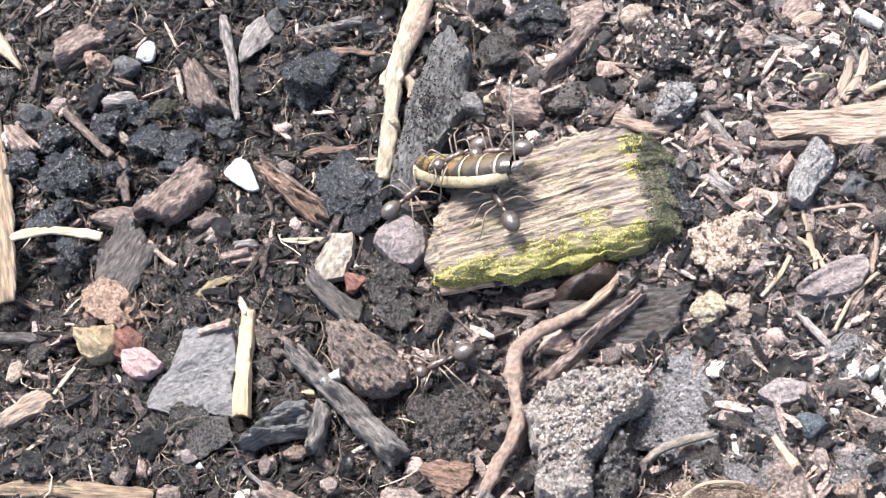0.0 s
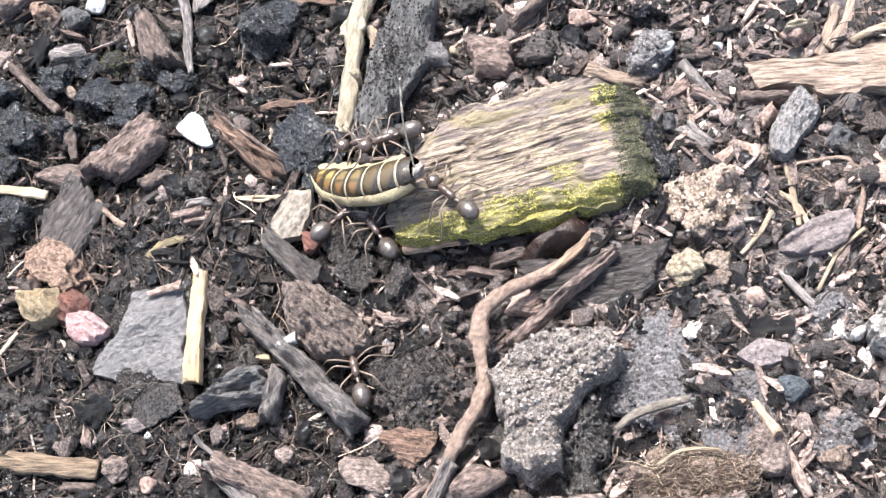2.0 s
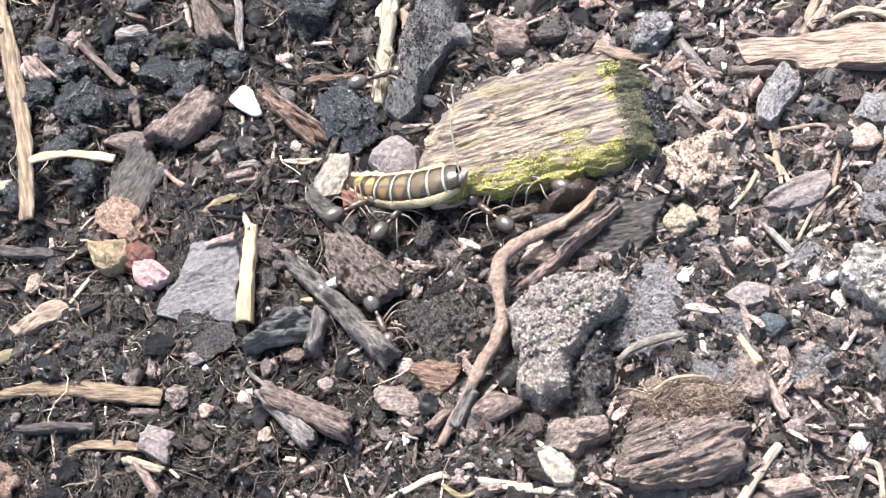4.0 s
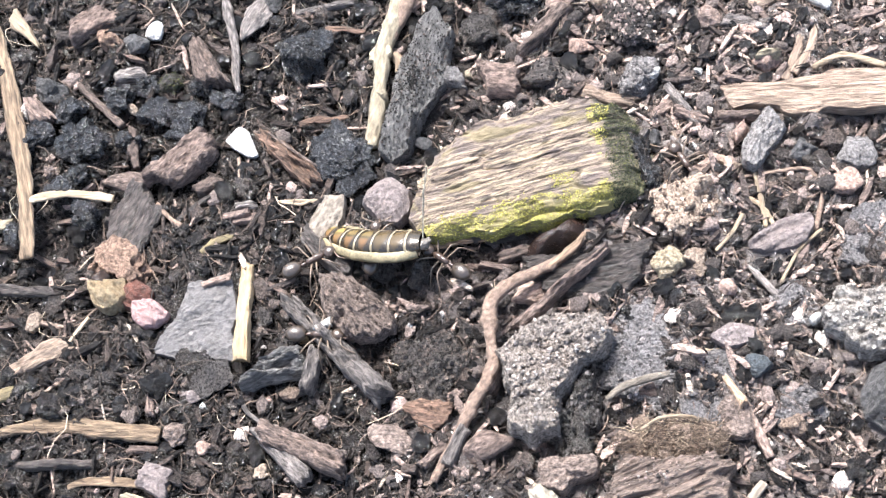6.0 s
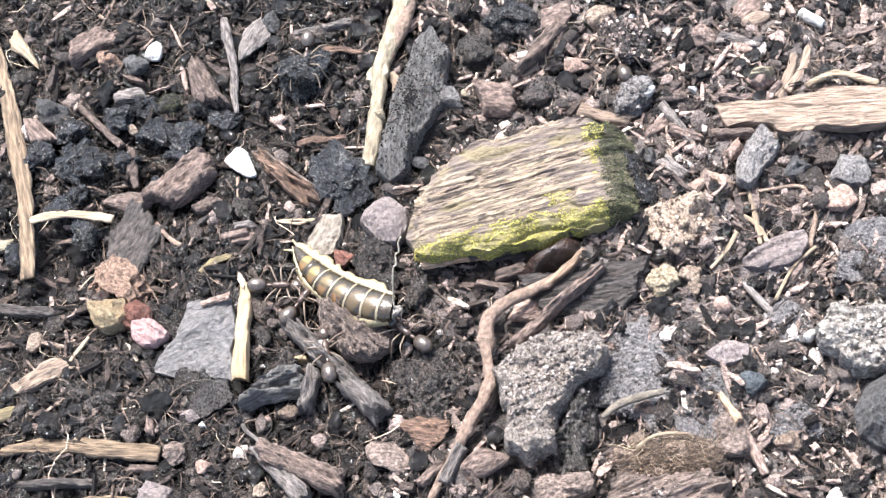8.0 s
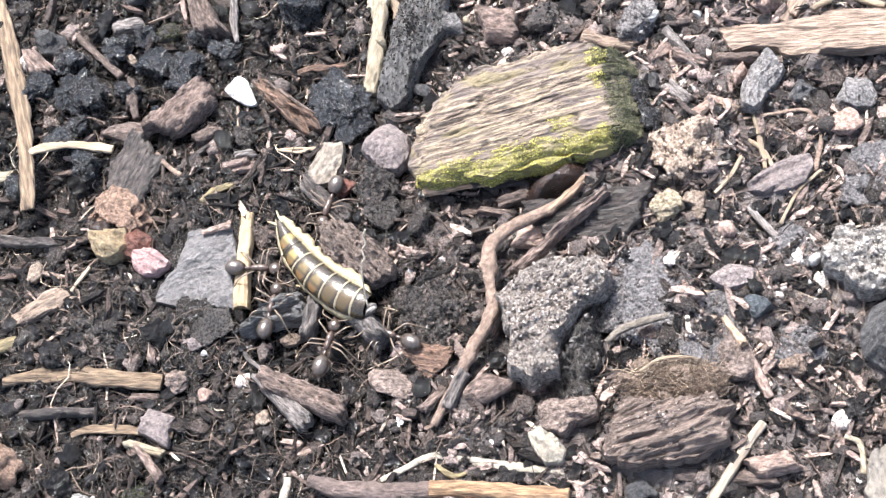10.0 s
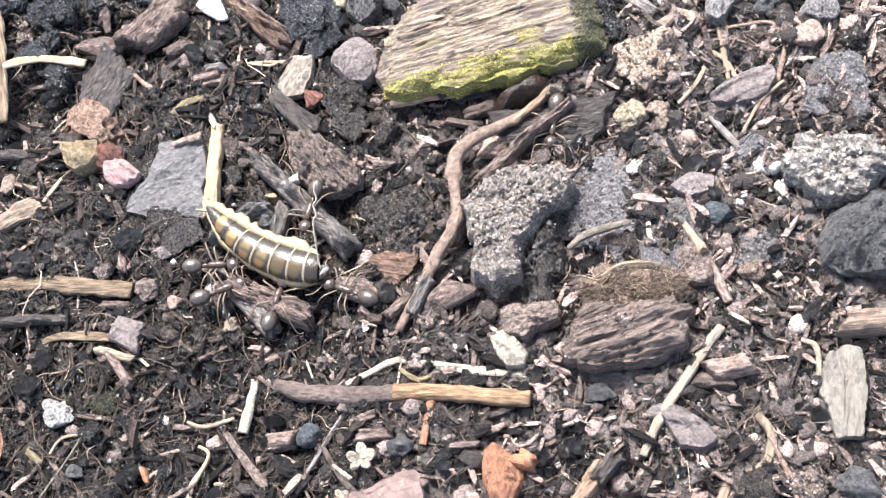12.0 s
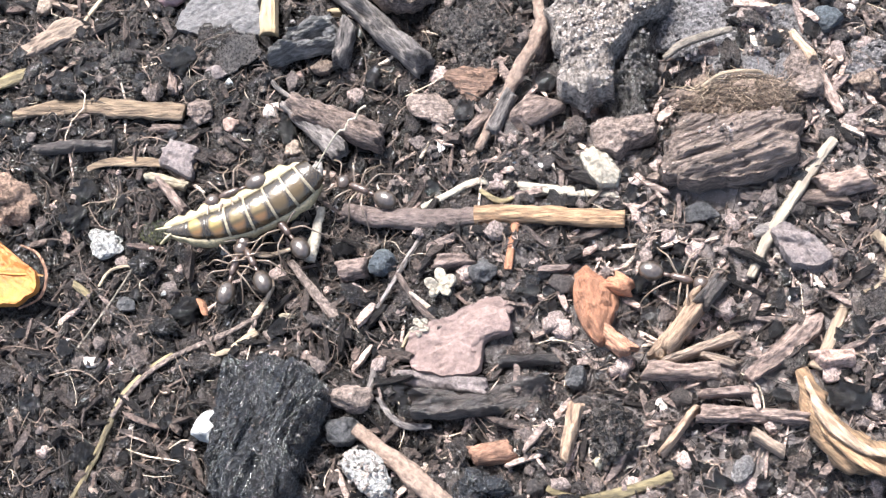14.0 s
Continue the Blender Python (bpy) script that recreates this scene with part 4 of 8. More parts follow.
slab("dark_stone", 27.76, -11.39, 39.8, ((-3.0, 0.7), (-2.7, -0.5), (-1.3, -2.2), (0.6, -2.8), (3.2, -0.2), (2.5, 1.5), (1.0, 2.1), (-0.8, 2.3), (-2.5, 1.6)), 3.0, STONE_DARK, "large dark grey smooth stone", "stone", seed=646, ridge=0.0, layer=0.16, pit=0.2, crack=0.12, bevel=0.6, soft=0.6, dome=0.5, ragged=0.1, grains=(60, 0.12, CRUMB, 'dark soil crumbs'), group='stones lying on the soil')
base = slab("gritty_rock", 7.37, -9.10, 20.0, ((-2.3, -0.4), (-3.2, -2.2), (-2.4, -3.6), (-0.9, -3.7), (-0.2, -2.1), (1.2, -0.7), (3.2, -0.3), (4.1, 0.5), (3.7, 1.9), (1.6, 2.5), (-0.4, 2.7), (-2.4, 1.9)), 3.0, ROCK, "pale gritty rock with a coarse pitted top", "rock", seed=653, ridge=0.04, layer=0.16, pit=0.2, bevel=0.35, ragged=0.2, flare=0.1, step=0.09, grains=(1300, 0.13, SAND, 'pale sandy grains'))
# the rock's shaded face, put in as a separate darker piece
adopt(base, slab("dark_side", 8.84, -11.29, 70.0, ((0.1, 1.3), (-2.3, 1.1), (-3.0, -0.3), (-2.3, -1.6), (-0.6, -1.3), (2.1, -0.8), (3.7, -0.3), (2.3, 1.2)), 1.9, CLOD, "shaded side of the rock, put in as a dark grey piece", "soil clod", seed=660, ridge=0.02, layer=0.12, pit=0.45, bevel=0.6, soft=0.7, ragged=0.3, dome=0.2, grains=(260, 0.13, GREY_GRAINS, 'grey grains')))
lump("soil_clod", 14.42, -8.43, -13.1, 8.86, 7.5, 1.6, CLOD_GREY, "smooth grey packed soil clod", "soil clod", z=-0.45, seed=667, rough=0.12, rate=0.6, level=6, grains=(1100, 0.15, GREY_GRAINS, 'grey soil grains'), group='soil clods lying on the soil')
TAKEN.pop()  # half sunk: loose crumbs lie over it
lump("soil_clod", 16.21, -11.77, -4.8, 5.12, 4.2, 1.6, CLOD_GREY, "grey packed soil clod", "soil clod", z=-0.45, seed=674, rough=0.08, level=5, grains=(350, 0.15, GREY_GRAINS, 'grey soil grains'), group='soil clods lying on the soil')
TAKEN.pop()  # half sunk: loose crumbs lie over it
lump("soil_clod", 27.01, -1.86, -18.0, 4.80, 4.10, 1.5, CLOD_GREY, "grey packed soil clod", "soil clod", z=-0.4, seed=2601, rough=0.12, rate=0.6, level=5, grains=(350, 0.15, GREY_GRAINS, 'grey soil grains'), group='soil clods lying on the soil')
TAKEN.pop()  # half sunk: loose crumbs lie over it
lump("soil_clod", 21.46, -5.95, 19.0, 4.51, 3.28, 1.4, CLOD_GREY, "grey packed soil clod", "soil clod", z=-0.4, seed=2602, rough=0.12, rate=0.6, level=5, grains=(350, 0.15, GREY_GRAINS, 'grey soil grains'), group='soil clods lying on the soil')
TAKEN.pop()  # half sunk: loose crumbs lie over it
lump("soil_clod", 21.02, -11.49, -34.0, 3.78, 3.13, 1.4, CLOD_GREY, "grey packed soil clod", "soil clod", z=-0.4, seed=2603, rough=0.12, rate=0.6, level=5, grains=(350, 0.15, GREY_GRAINS, 'grey soil grains'), group='soil clods lying on the soil')
TAKEN.pop()  # half sunk: loose crumbs lie over it
lump("soil_clod", 17.29, -9.75, 3.0, 3.87, 3.20, 1.4, CLOD_GREY, "grey packed soil clod", "soil clod", z=-0.4, seed=2604, rough=0.12, rate=0.6, level=5, grains=(350, 0.15, GREY_GRAINS, 'grey soil grains'), group='soil clods lying on the soil')
TAKEN.pop()  # half sunk: loose crumbs lie over it
twig("pale_twig", ((10.56, -11.14, 1.3), (11.4, -10.59, 1.5), (12.38, -10.28, 1.6), (14.24, -9.9, 1.6)), (0.14, 0.25, 0.25, 0.18), CREAM_GREY, "small pale grey twig", "twig", seed=681, group='twigs lying on the soil')
lump("bark_crumb", 13.05, -10.45, 17.6, 1.39, 1.07, 1.2, BARK, "brown bark crumb on dark soil", "bark chip", seed=688, group='bark chips lying on the soil')
chip("wood_plank", 9.89, -2.94, 2.7, 6.29, (2.92, 2.89), (-0.04, 0.0), 0.9, BARK_DARK, "dark brown grooved plank half buried", "wood piece", seed=695, ridges=0.35, jag=0.05, cracks=0.15)
chip("grey_stick", 8.31, -4.04, -139.9, 7.37, (0.36, 0.79), (0.02, 0.02), 1.2, BARK_PINK, "grey pink split stick", "stick", seed=702, z=0.6, group='sticks lying on the soil')
twig("root", ((9.92, -0.03, 0.4), (9.33, -1.04, 0.8), (7.8, -2.4, 1.2), (5.26, -3.57, 1.4), (3.99, -4.97, 1.5), (4.02, -7.3, 1.5), (4.13, -8.71, 1.5), (2.95, -10.81, 1.3), (1.69, -12.96, 0.8), (0.39, -15.28, 0.4)), (0.25, 0.32, 0.32, 0.4, 0.43, 0.36, 0.4, 0.4, 0.32, 0.25), TWIG, "crooked brown root lying across the soil", "root", seed=709, knots=0.25, rough=0.3)
base = slab("glossy_seed", 8.09, -0.46, 26.1, ((-2.1, -0.6), (-0.8, -0.8), (0.6, -0.9), (1.8, -0.8), (2.0, 0.0), (1.9, 0.8), (0.4, 0.8), (-0.9, 0.9), (-2.0, 0.6)), 2.0, SEED_COAT, "glossy dark brown seed coat below the wood", "seed coat", seed=716, ridge=0.0, layer=0.02, pit=0.05, bevel=0.5, soft=0.6, dome=0.55, ragged=0.05)
adopt(base, twig("coat_rim", ((7.49, -2.65, 1.2), (8.9, -1.71, 1.3), (9.75, -0.62, 1.2)), (0.14, 0.22, 0.14), TWIG_TAN, "tan rim of the seed coat", "rim", seed=723))
lump("soil_clod", 13.42, 4.45, -78.4, 5.38, 2.14, 2.4, CHARCOAL, "black gritty soil against the mossy end", "soil clod", seed=730, rough=0.14, level=5, grains=(700, 0.13, CRUMB, 'black soil crumbs'), group='soil clods lying on the soil')
twig("twig", ((9.15, 0.5, 0.3), (11.46, -1.23, 0.3), (13.41, -2.4, 0.3)), (0.14, 0.18, 0.18), BARK_GREY, "thin grey twig on dark soil", "twig", seed=737, group='twigs lying on the soil')
slab("grey_pebble", -2.52, 2.97, -61.4, ((0.9, -1.1), (1.8, -0.2), (1.3, 0.9), (-0.0, 1.4), (-1.3, 1.0), (-1.5, -0.1), (-1.0, -1.4)), 2.0, MAUVE, "mauve-grey angular stone against the block", "stone", seed=744, ridge=0.0, layer=0.03, pit=0.09, bevel=0.3, soft=0.4, dome=0.2, ragged=0.06, group='stones lying on the soil')
lump("dark_stone", -3.36, 0.35, -0.6, 2.52, 3.14, 2.0, CLOD, "dark grey cracked clod", "soil clod", seed=751, rough=0.12, grains=(250, 0.14, BROWN_CRUMB, 'brown soil crumbs'), group='soil clods lying on the soil')
lump("charcoal_lump", -5.66, 6.55, -52.9, 5.67, 3.68, 2.2, CHARCOAL, "black wet charred wood lump", "charcoal", seed=758, rough=0.08, crack=0.17, facets=6, level=5, grains=(40, 0.1, CRUMB, 'black crumbs'), group='charcoal lumps lying on the soil')
slab("pale_chip", -6.57, 2.33, 61.4, ((-1.6, -0.1), (-0.8, -1.1), (0.5, -1.0), (1.9, -0.2), (1.2, 0.9), (-1.6, 0.8)), 0.9, CREAM_GREY, "pale grey cream wedge of wood", "wood chip", seed=765, ridge=0.03, layer=0.05, pit=0.06, bevel=0.2, ragged=0.08, group='wood chips lying on the soil')
lump("stone", -0.61, 7.49, 45.7, 1.06, 1.24, 1.0, STONE_DARK, "small dark grey pebble", "pebble", seed=772, group='pebbles lying on the soil')
base = chip("bark_shred", -9.58, 7.32, -46.4, 5.71, (0.91, 1.41), (-0.05, -0.07), 0.9, FIBRE, "rusty brown fibrous bark shred", "bark shred", seed=779, ridges=0.5, layers=0.3, jag=0.25)
adopt(base, twig("fibre", ((-11.27, 8.51, 0.3), (-9.87, 7.51, 0.3), (-7.73, 6.14, 0.3)), (0.07, 0.09, 0.05), FIBRE, "thin rusty fibre on dark soil", "fibre", seed=786, lift=0.9))
adopt(base, twig("fibre", ((-10.7, 8.87, 0.3), (-8.71, 7.17, 0.3), (-7.31, 6.1, 0.3)), (0.07, 0.09, 0.05), BARK, "thin brown fibre on dark soil", "fibre", seed=793, lift=0.9))
twig("bark_shred", ((-8.81, 9.67, 0.3), (-7.68, 9.97, 0.3), (-6.53, 9.76, 0.3), (-5.51, 9.99, 0.3)), (0.18, 0.25, 0.25, 0.11), FIBRE, "rusty brown leaf shred", "leaf shred", seed=800, flat=0.5, rough=0.4)
slab("shell_fragment", -12.64, 8.64, -54.4, ((-0.0, -0.7), (1.2, -0.3), (1.6, 0.3), (-0.5, 0.8), (-1.2, 0.4), (-0.9, -0.8)), 0.5, WHITE, "bright white broken shell fragment", "shell fragment", seed=807, ridge=0.0, layer=0.03, pit=0.05, bevel=0.12, dome=0.3, ragged=0.04, z=0.3)

# the dark hollow and its sticks
twig("dry_plant", ((-32.68, 22.59, 0.3), (-30.36, 16.14, 0.3), (-28.74, 10.99, 0.3), (-27.71, 6.98, 0.3), (-26.84, 1.29, 0.3)), (0.5, 0.65, 0.68, 0.54, 0.5), STRAW_BROWN, "flat tan dry plant stem", "plant stem", seed=814, flat=0.3, knots=0.1)
twig("straw", ((-27.5, 5.44, 0.9), (-26.41, 5.66, 1.0), (-24.25, 5.75, 1.0), (-21.14, 5.08, 1.0)), (0.25, 0.32, 0.29, 0.29), STRAW, "pale straw lying across the dark hollow", "straw", seed=821, flat=0.5, group='straws lying on the soil')
lump("bark_chip", -20.44, 6.63, -3.1, 3.96, 1.55, 1.6, BARK, "rounded brown bark chip", "bark chip", seed=828, rough=0.08, group='bark chips lying on the soil')
chip("bark_chip", -16.29, 7.44, 42.6, 4.1, (2.3, 2.32), (0.06, 0.08), 1.6, BARK_PINK, "reddish brown split bark chip", "bark chip", seed=835, group='bark chips lying on the soil')
chip("wood_plank", -19.84, 3.51, 60.4, 4.28, (3.59, 3.63), (0.21, 0.24), 0.9, BARK_DARK, "brown grey wood plank sunk in soil", "wood piece", seed=842, ridges=0.2, z=-0.2)
chip("bark_chip", -14.73, 5.61, 32.8, 1.53, (0.96, 0.97), (0.0, 0.0), 1.0, BARK, "brown bark splinter on dark soil", "bark chip", seed=849, group='bark chips lying on the soil')
twig("twig", ((-20.56, 10.22, 0.3), (-20.27, 8.81, 0.3), (-20.05, 7.59, 0.3)), (0.25, 0.29, 0.25), BARK, "short brown twig on dark soil", "twig", seed=856, group='twigs lying on the soil')
twig("twig", ((-17.02, 2.98, 0.3), (-15.4, 4.34, 0.3), (-14.3, 5.06, 0.3)), (0.14, 0.18, 0.14), BARK_DARK, "thin dark twig on dark soil", "twig", seed=863, group='twigs lying on the soil')
twig("twig", ((-18.23, 4.61, 0.3), (-17.25, 3.49, 0.3), (-16.43, 2.81, 0.3)), (0.14, 0.14, 0.18), TWIG, "thin brown twig on dark soil", "twig", seed=870, group='twigs lying on the soil')
chip("pale_strip", -29.56, 4.24, 1.0, 2.33, (0.86, 0.85), (-0.09, -0.09), 0.7, CREAM, "pale cream plant shred", "plant strip", seed=877)
lump("charcoal_lump", -27.11, 10.66, 14.9, 2.46, 2.36, 1.8, CHARCOAL, "black soil lump in the garden bed", "soil clod", seed=884, rough=0.08, crack=0.17, level=5, grains=(40, 0.1, CRUMB, 'black crumbs'), group='soil clods lying on the soil')
lump("charcoal_lump", -23.92, 9.72, -9.6, 3.32, 3.06, 2.0, CHARCOAL, "black crumbly lump on dark soil", "soil clod", seed=891, rough=0.08, crack=0.17, level=5, grains=(40, 0.1, CRUMB, 'black crumbs'), group='soil clods lying on the soil')
lump("charcoal_lump", -23.54, 4.48, 1.5, 1.77, 1.98, 1.6, CHARCOAL, "black rounded lump on dark soil", "soil clod", seed=898, rough=0.08, crack=0.17, level=5, grains=(40, 0.1, CRUMB, 'black crumbs'), group='soil clods lying on the soil')
lump("charcoal_lump", -23.89, 7.41, 12.1, 1.4, 1.63, 1.4, CHARCOAL, "black lump on dark soil", "soil clod", seed=905, rough=0.08, crack=0.17, level=5, grains=(40, 0.1, CRUMB, 'black crumbs'), group='soil clods lying on the soil')
lump("charcoal_lump", -28.03, 3.12, 10.1, 1.58, 2.2, 1.6, CHARCOAL, "black lump in the hollow", "soil clod", seed=912, rough=0.08, crack=0.17, level=5, grains=(40, 0.1, CRUMB, 'black crumbs'), group='soil clods lying on the soil')
lump("charcoal_lump", -17.04, 9.88, 19.0, 2.03, 2.28, 1.6, CHARCOAL, "black soil lump in the garden bed", "soil clod", seed=919, rough=0.08, crack=0.17, level=5, grains=(40, 0.1, CRUMB, 'black crumbs'), group='soil clods lying on the soil')
chip("wood_chip", -12.06, 2.86, 7.2, 1.89, (0.58, 0.58), (-0.03, -0.03), 0.7, BARK_PINK, "reddish wood chip on dark soil", "wood chip", seed=926, group='wood chips lying on the soil')
chip("wood_chip", -11.99, 3.73, 3.5, 1.32, (0.58, 0.58), (-0.04, -0.03), 0.8, BARK_GREY, "pale grey wood chip", "wood chip", seed=933, group='wood chips lying on the soil')
twig("straw", ((-14.77, 0.65, 0.3), (-13.87, 1.37, 0.3), (-12.69, 1.55, 0.3)), (0.18, 0.29, 0.22), GREEN_STEM, "yellow green leaf shred", "leaf shred", seed=940, flat=0.5)
twig("rootlet", ((-9.82, 3.94, 0.3), (-8.02, 3.85, 0.3), (-6.9, 3.43, 0.3)), (0.09, 0.11, 0.07), STRAW, "thin pale curled rootlet", "rootlet", seed=947, group='rootlets lying on the soil')

# the husk, the slate and the yellow stick
base = cup("seed_husk", -20.3, 0.1, -40, 4.0, 3.4, 2.3, HUSK, "tan crumpled open seed husk with a dark mouth", "seed husk", z=-0.2, seed=954, lean=70, gape=0.58)
adopt(base, slab("husk_rim", -20.58, -1.95, -38.5, ((-0.3, -1.1), (0.8, -1.0), (1.3, -0.2), (1.0, 0.7), (0.3, 1.4), (-0.4, 0.7), (-1.2, 0.4), (-1.6, -0.2)), 2.0, HUSK_PALE, "pale yellow rounded husk bulb", "seed husk", z=0.2, seed=961, ridge=0.05, layer=0.14, pit=0.16, bevel=0.35, soft=0.5, dome=0.12, lean=(0.0, -0.2), ragged=0.08))
# added dark lump in place of the shade inside the husk's hole
adopt(base, lump("kernel", -21.02, -1.05, 20.0, 1.2, 1.1, 1.7, SEED_COAT, "dark lump standing for the shade in the husk's mouth", "kernel", seed=967, rough=0.05, z=1.1))
adopt(base, slab("husk_skin", -18.88, -2.09, -44.7, ((-0.2, -0.9), (0.8, -0.7), (1.0, 0.3), (0.4, 1.0), (-0.8, 0.6), (-1.2, -0.2)), 1.5, RED_BROWN, "dark red brown husk skin", "husk skin", seed=968, ridge=0.05, layer=0.12, pit=0.1, bevel=0.3, dome=0.3, ragged=0.1))
slab("pink_flake", -17.87, -3.36, -25.7, ((-0.7, -0.7), (0.1, -0.9), (1.0, -0.4), (1.3, 0.5), (-0.1, 0.7), (-1.1, 0.6), (-1.2, -0.1)), 1.1, PINK, "pale pink crumpled petal-like flake", "flake", seed=975, ridge=0.12, layer=0.22, pit=0.1, crack=0.12, bevel=0.15, dome=0.35, ragged=0.12, fibre=1.5)
slab("slate_flake", -14.21, -4.24, 20.0, ((-1.1, 1.5), (-3.0, -0.0), (-3.6, -0.8), (-2.2, -1.6), (-1.0, -1.5), (0.2, -2.8), (1.2, -3.5), (1.5, -1.9), (2.2, 0.0), (2.5, 2.2), (-0.1, 2.9)), 0.85, SLATE, "flat grey slate-like bark flake with a notched edge", "bark flake", seed=982, ridge=0.03, layer=0.08, pit=0.1, crack=0.08, bevel=0.15, ragged=0.14, fan=0.02, lean=(0.0, 0.05))
chip("wood_splinter", -13.37, -1.70, 14, 1.9, (0.3, 0.45), (0.0, 0.0), 0.35, BARK_TAN, "short pinkish splinter on the slate flake", "wood splinter", z=0.85, seed=1003, group='wood splinters lying on the soil')
chip("yellow_stick", -11.59, -3.75, -91.3, 6.57, (0.71, 0.98), (0.05, 0.06), 0.7, STRAW_YELLOW, "pale yellow split straw stick", "straw stick", seed=1010, z=0.2)
lump("white_bead", -12.37, -4.16, 24.6, 0.47, 0.56, 0.7, WHITE, "tiny round white bead of perlite", "pebble", seed=1017, facets=0, rough=0.03, group='pebbles lying on the soil')
slab("bark_chip", -4.48, -4.21, -43.6, ((-1.2, -1.3), (0.8, -1.6), (2.4, -0.7), (2.7, 0.6), (2.0, 1.3), (-0.1, 1.3), (-2.3, 1.0), (-3.2, 0.1)), 2.0, BARK_WARM, "brown weathered bark piece with fibrous grain", "bark chip", seed=1024, ridge=0.1, layer=0.15, pit=0.26, crack=0.2, bevel=0.4, soft=0.5, dome=0.15, ragged=0.2, step=0.08, group='bark chips lying on the soil')
chip("wood_stick", -5.7, -6.56, -46.8, 9.43, (1.05, 1.47), (-0.03, -0.02), 1.4, BARK_GREY, "dark grey weathered stick", "stick", seed=1031, ridges=0.5, cracks=0.3, layers=0.25, group='sticks lying on the soil')
chip("wood_stick", -6.64, -0.05, -45.7, 4.37, (1.09, 1.43), (-0.06, -0.07), 1.2, BARK_DARK, "dark brown weathered stick", "stick", seed=1038, group='sticks lying on the soil')
chip("petal", -6.34, -5.33, 22.8, 1.14, (0.19, 0.57), (-0.0, -0.01), 0.4, WHITE, "small white petal lying on a stick", "petal", seed=1045, z=1.1)
chip("straw_chip", -8.4, -5.7, -2.9, 1.73, (0.34, 0.33), (-0.02, -0.02), 0.6, STRAW_YELLOW, "small pale yellow straw chip", "straw", seed=1052, group='straws lying on the soil')
chip("bark_chip", -9.42, -7.78, 13.7, 3.86, (0.98, 1.87), (-0.04, -0.07), 1.4, CHARCOAL_GREY, "blackish grey layered bark chip", "bark chip", seed=1059, layers=0.3, cracks=0.25, ridges=0.3, group='bark chips lying on the soil')
chip("bark_chip", -7.26, -7.97, 78.7, 2.74, (0.86, 0.94), (0.04, 0.05), 1.1, BARK_GREY, "grey purple bark chip", "bark chip", seed=1066, layers=0.3, cracks=0.25, group='bark chips lying on the soil')
lump("bark_lump", -8.8, -5.48, 1.2, 1.97, 1.51, 1.0, BARK_DARK, "dark brown bark lump", "bark lump", seed=1073, grains=(150, 0.13, CRUMB, 'dark crumbs'), group='bark lumps lying on the soil')
lump("stone", -10.43, -4.04, 9.2, 0.8, 1.33, 1.0, CLOD, "dark grey pebble on dark soil", "pebble", seed=1080, group='pebbles lying on the soil')
twig("split_stick", ((-26.91, -10.74, 0.3), (-24.71, -10.51, 0.3), (-21.75, -10.65, 0.3), (-19.16, -11.06, 0.3), (-16.53, -11.51, 0.3)), (0.25, 0.47, 0.58, 0.54, 0.54), STRAW_BROWN, "tan dry split stick on dark soil", "stick", seed=1087, flat=0.5, knots=0.1, rough=0.2, group='sticks lying on the soil')
chip("wood_chip", -25.02, -5.99, 26.2, 3.99, (0.9, 1.4), (-0.05, -0.06), 1.2, WOOD_TAN, "pale cream splintered wood chip", "wood chip", seed=1094, group='wood chips lying on the soil')
lump("bark_lump", -15.68, -11.43, -0.2, 1.9, 1.59, 1.3, BARK_WARM, "brown angular bark lump", "bark lump", seed=1101, group='bark lumps lying on the soil')
chip("wood_chip", -17.65, -12.25, -3.3, 1.81, (0.5, 0.5), (-0.04, -0.03), 0.6, BARK, "brown wood chip on dark soil", "wood chip", seed=1108, group='wood chips lying on the soil')
chip("bark_chip", -7.71, -12.79, -23.8, 5.63, (1.35, 1.66), (-0.06, -0.05), 1.5, BARK, "long brown ridged bark chip", "bark chip", seed=1115, ridges=0.4, group='bark chips lying on the soil')
chip("wood_stick", -8.98, -12.92, -45.7, 4.78, (0.73, 1.17), (-0.0, 0.0), 1.2, BARK_GREY, "flat grey brown wood strip", "wood strip", seed=1122)
lump("grey_flake", -13.43, -8.03, -162.1, 2.97, 2.31, 1.0, CLOD, "dark grey clod on dark soil", "soil clod", seed=1129, group='soil clods lying on the soil')
twig("fork_twig", ((-11.79, -8.86, 0.3), (-11.37, -9.97, 0.3), (-10.26, -10.93, 0.3)), (0.14, 0.14, 0.11), BARK_GREY, "grey forked twig on dark soil", "twig", seed=1136, group='twigs lying on the soil')
chip("leaf_stub", -17.16, -9.26, 85.6, 1.82, (0.52, 0.52), (0.04, 0.04), 0.8, BARK_PINK, "reddish brown stem stub", "stem", seed=1143)
lump("stone", -14.64, -9.15, -13.4, 1.51, 0.86, 0.9, MAUVE, "grey mauve stone chip", "stone", seed=1150, group='stones lying on the soil')
lump("stone", -13.69, -12.33, 15.6, 1.08, 1.11, 1.0, STONE_WARM, "pale brown stone chip", "stone", seed=1157, group='stones lying on the soil')
lump("soil_clod", -20.97, -7.69, -25.0, 5.14, 4.23, 2.0, CLOD, "dark moist soil clod", "soil clod", z=-0.7, seed=1164, rough=0.14, level=5, grains=(700, 0.2, CRUMB, 'dark soil crumbs'), group='soil clods lying on the soil')
TAKEN.pop()  # half sunk: loose crumbs lie over it
lump("soil_clod", 0.51, -7.81, -51.8, 3.87, 3.72, 1.6, CLOD, "dark grey fibrous clod", "soil clod", seed=1171, rough=0.18, level=5, grains=(500, 0.2, BROWN_CRUMB, 'brown soil crumbs'), group='soil clods lying on the soil')
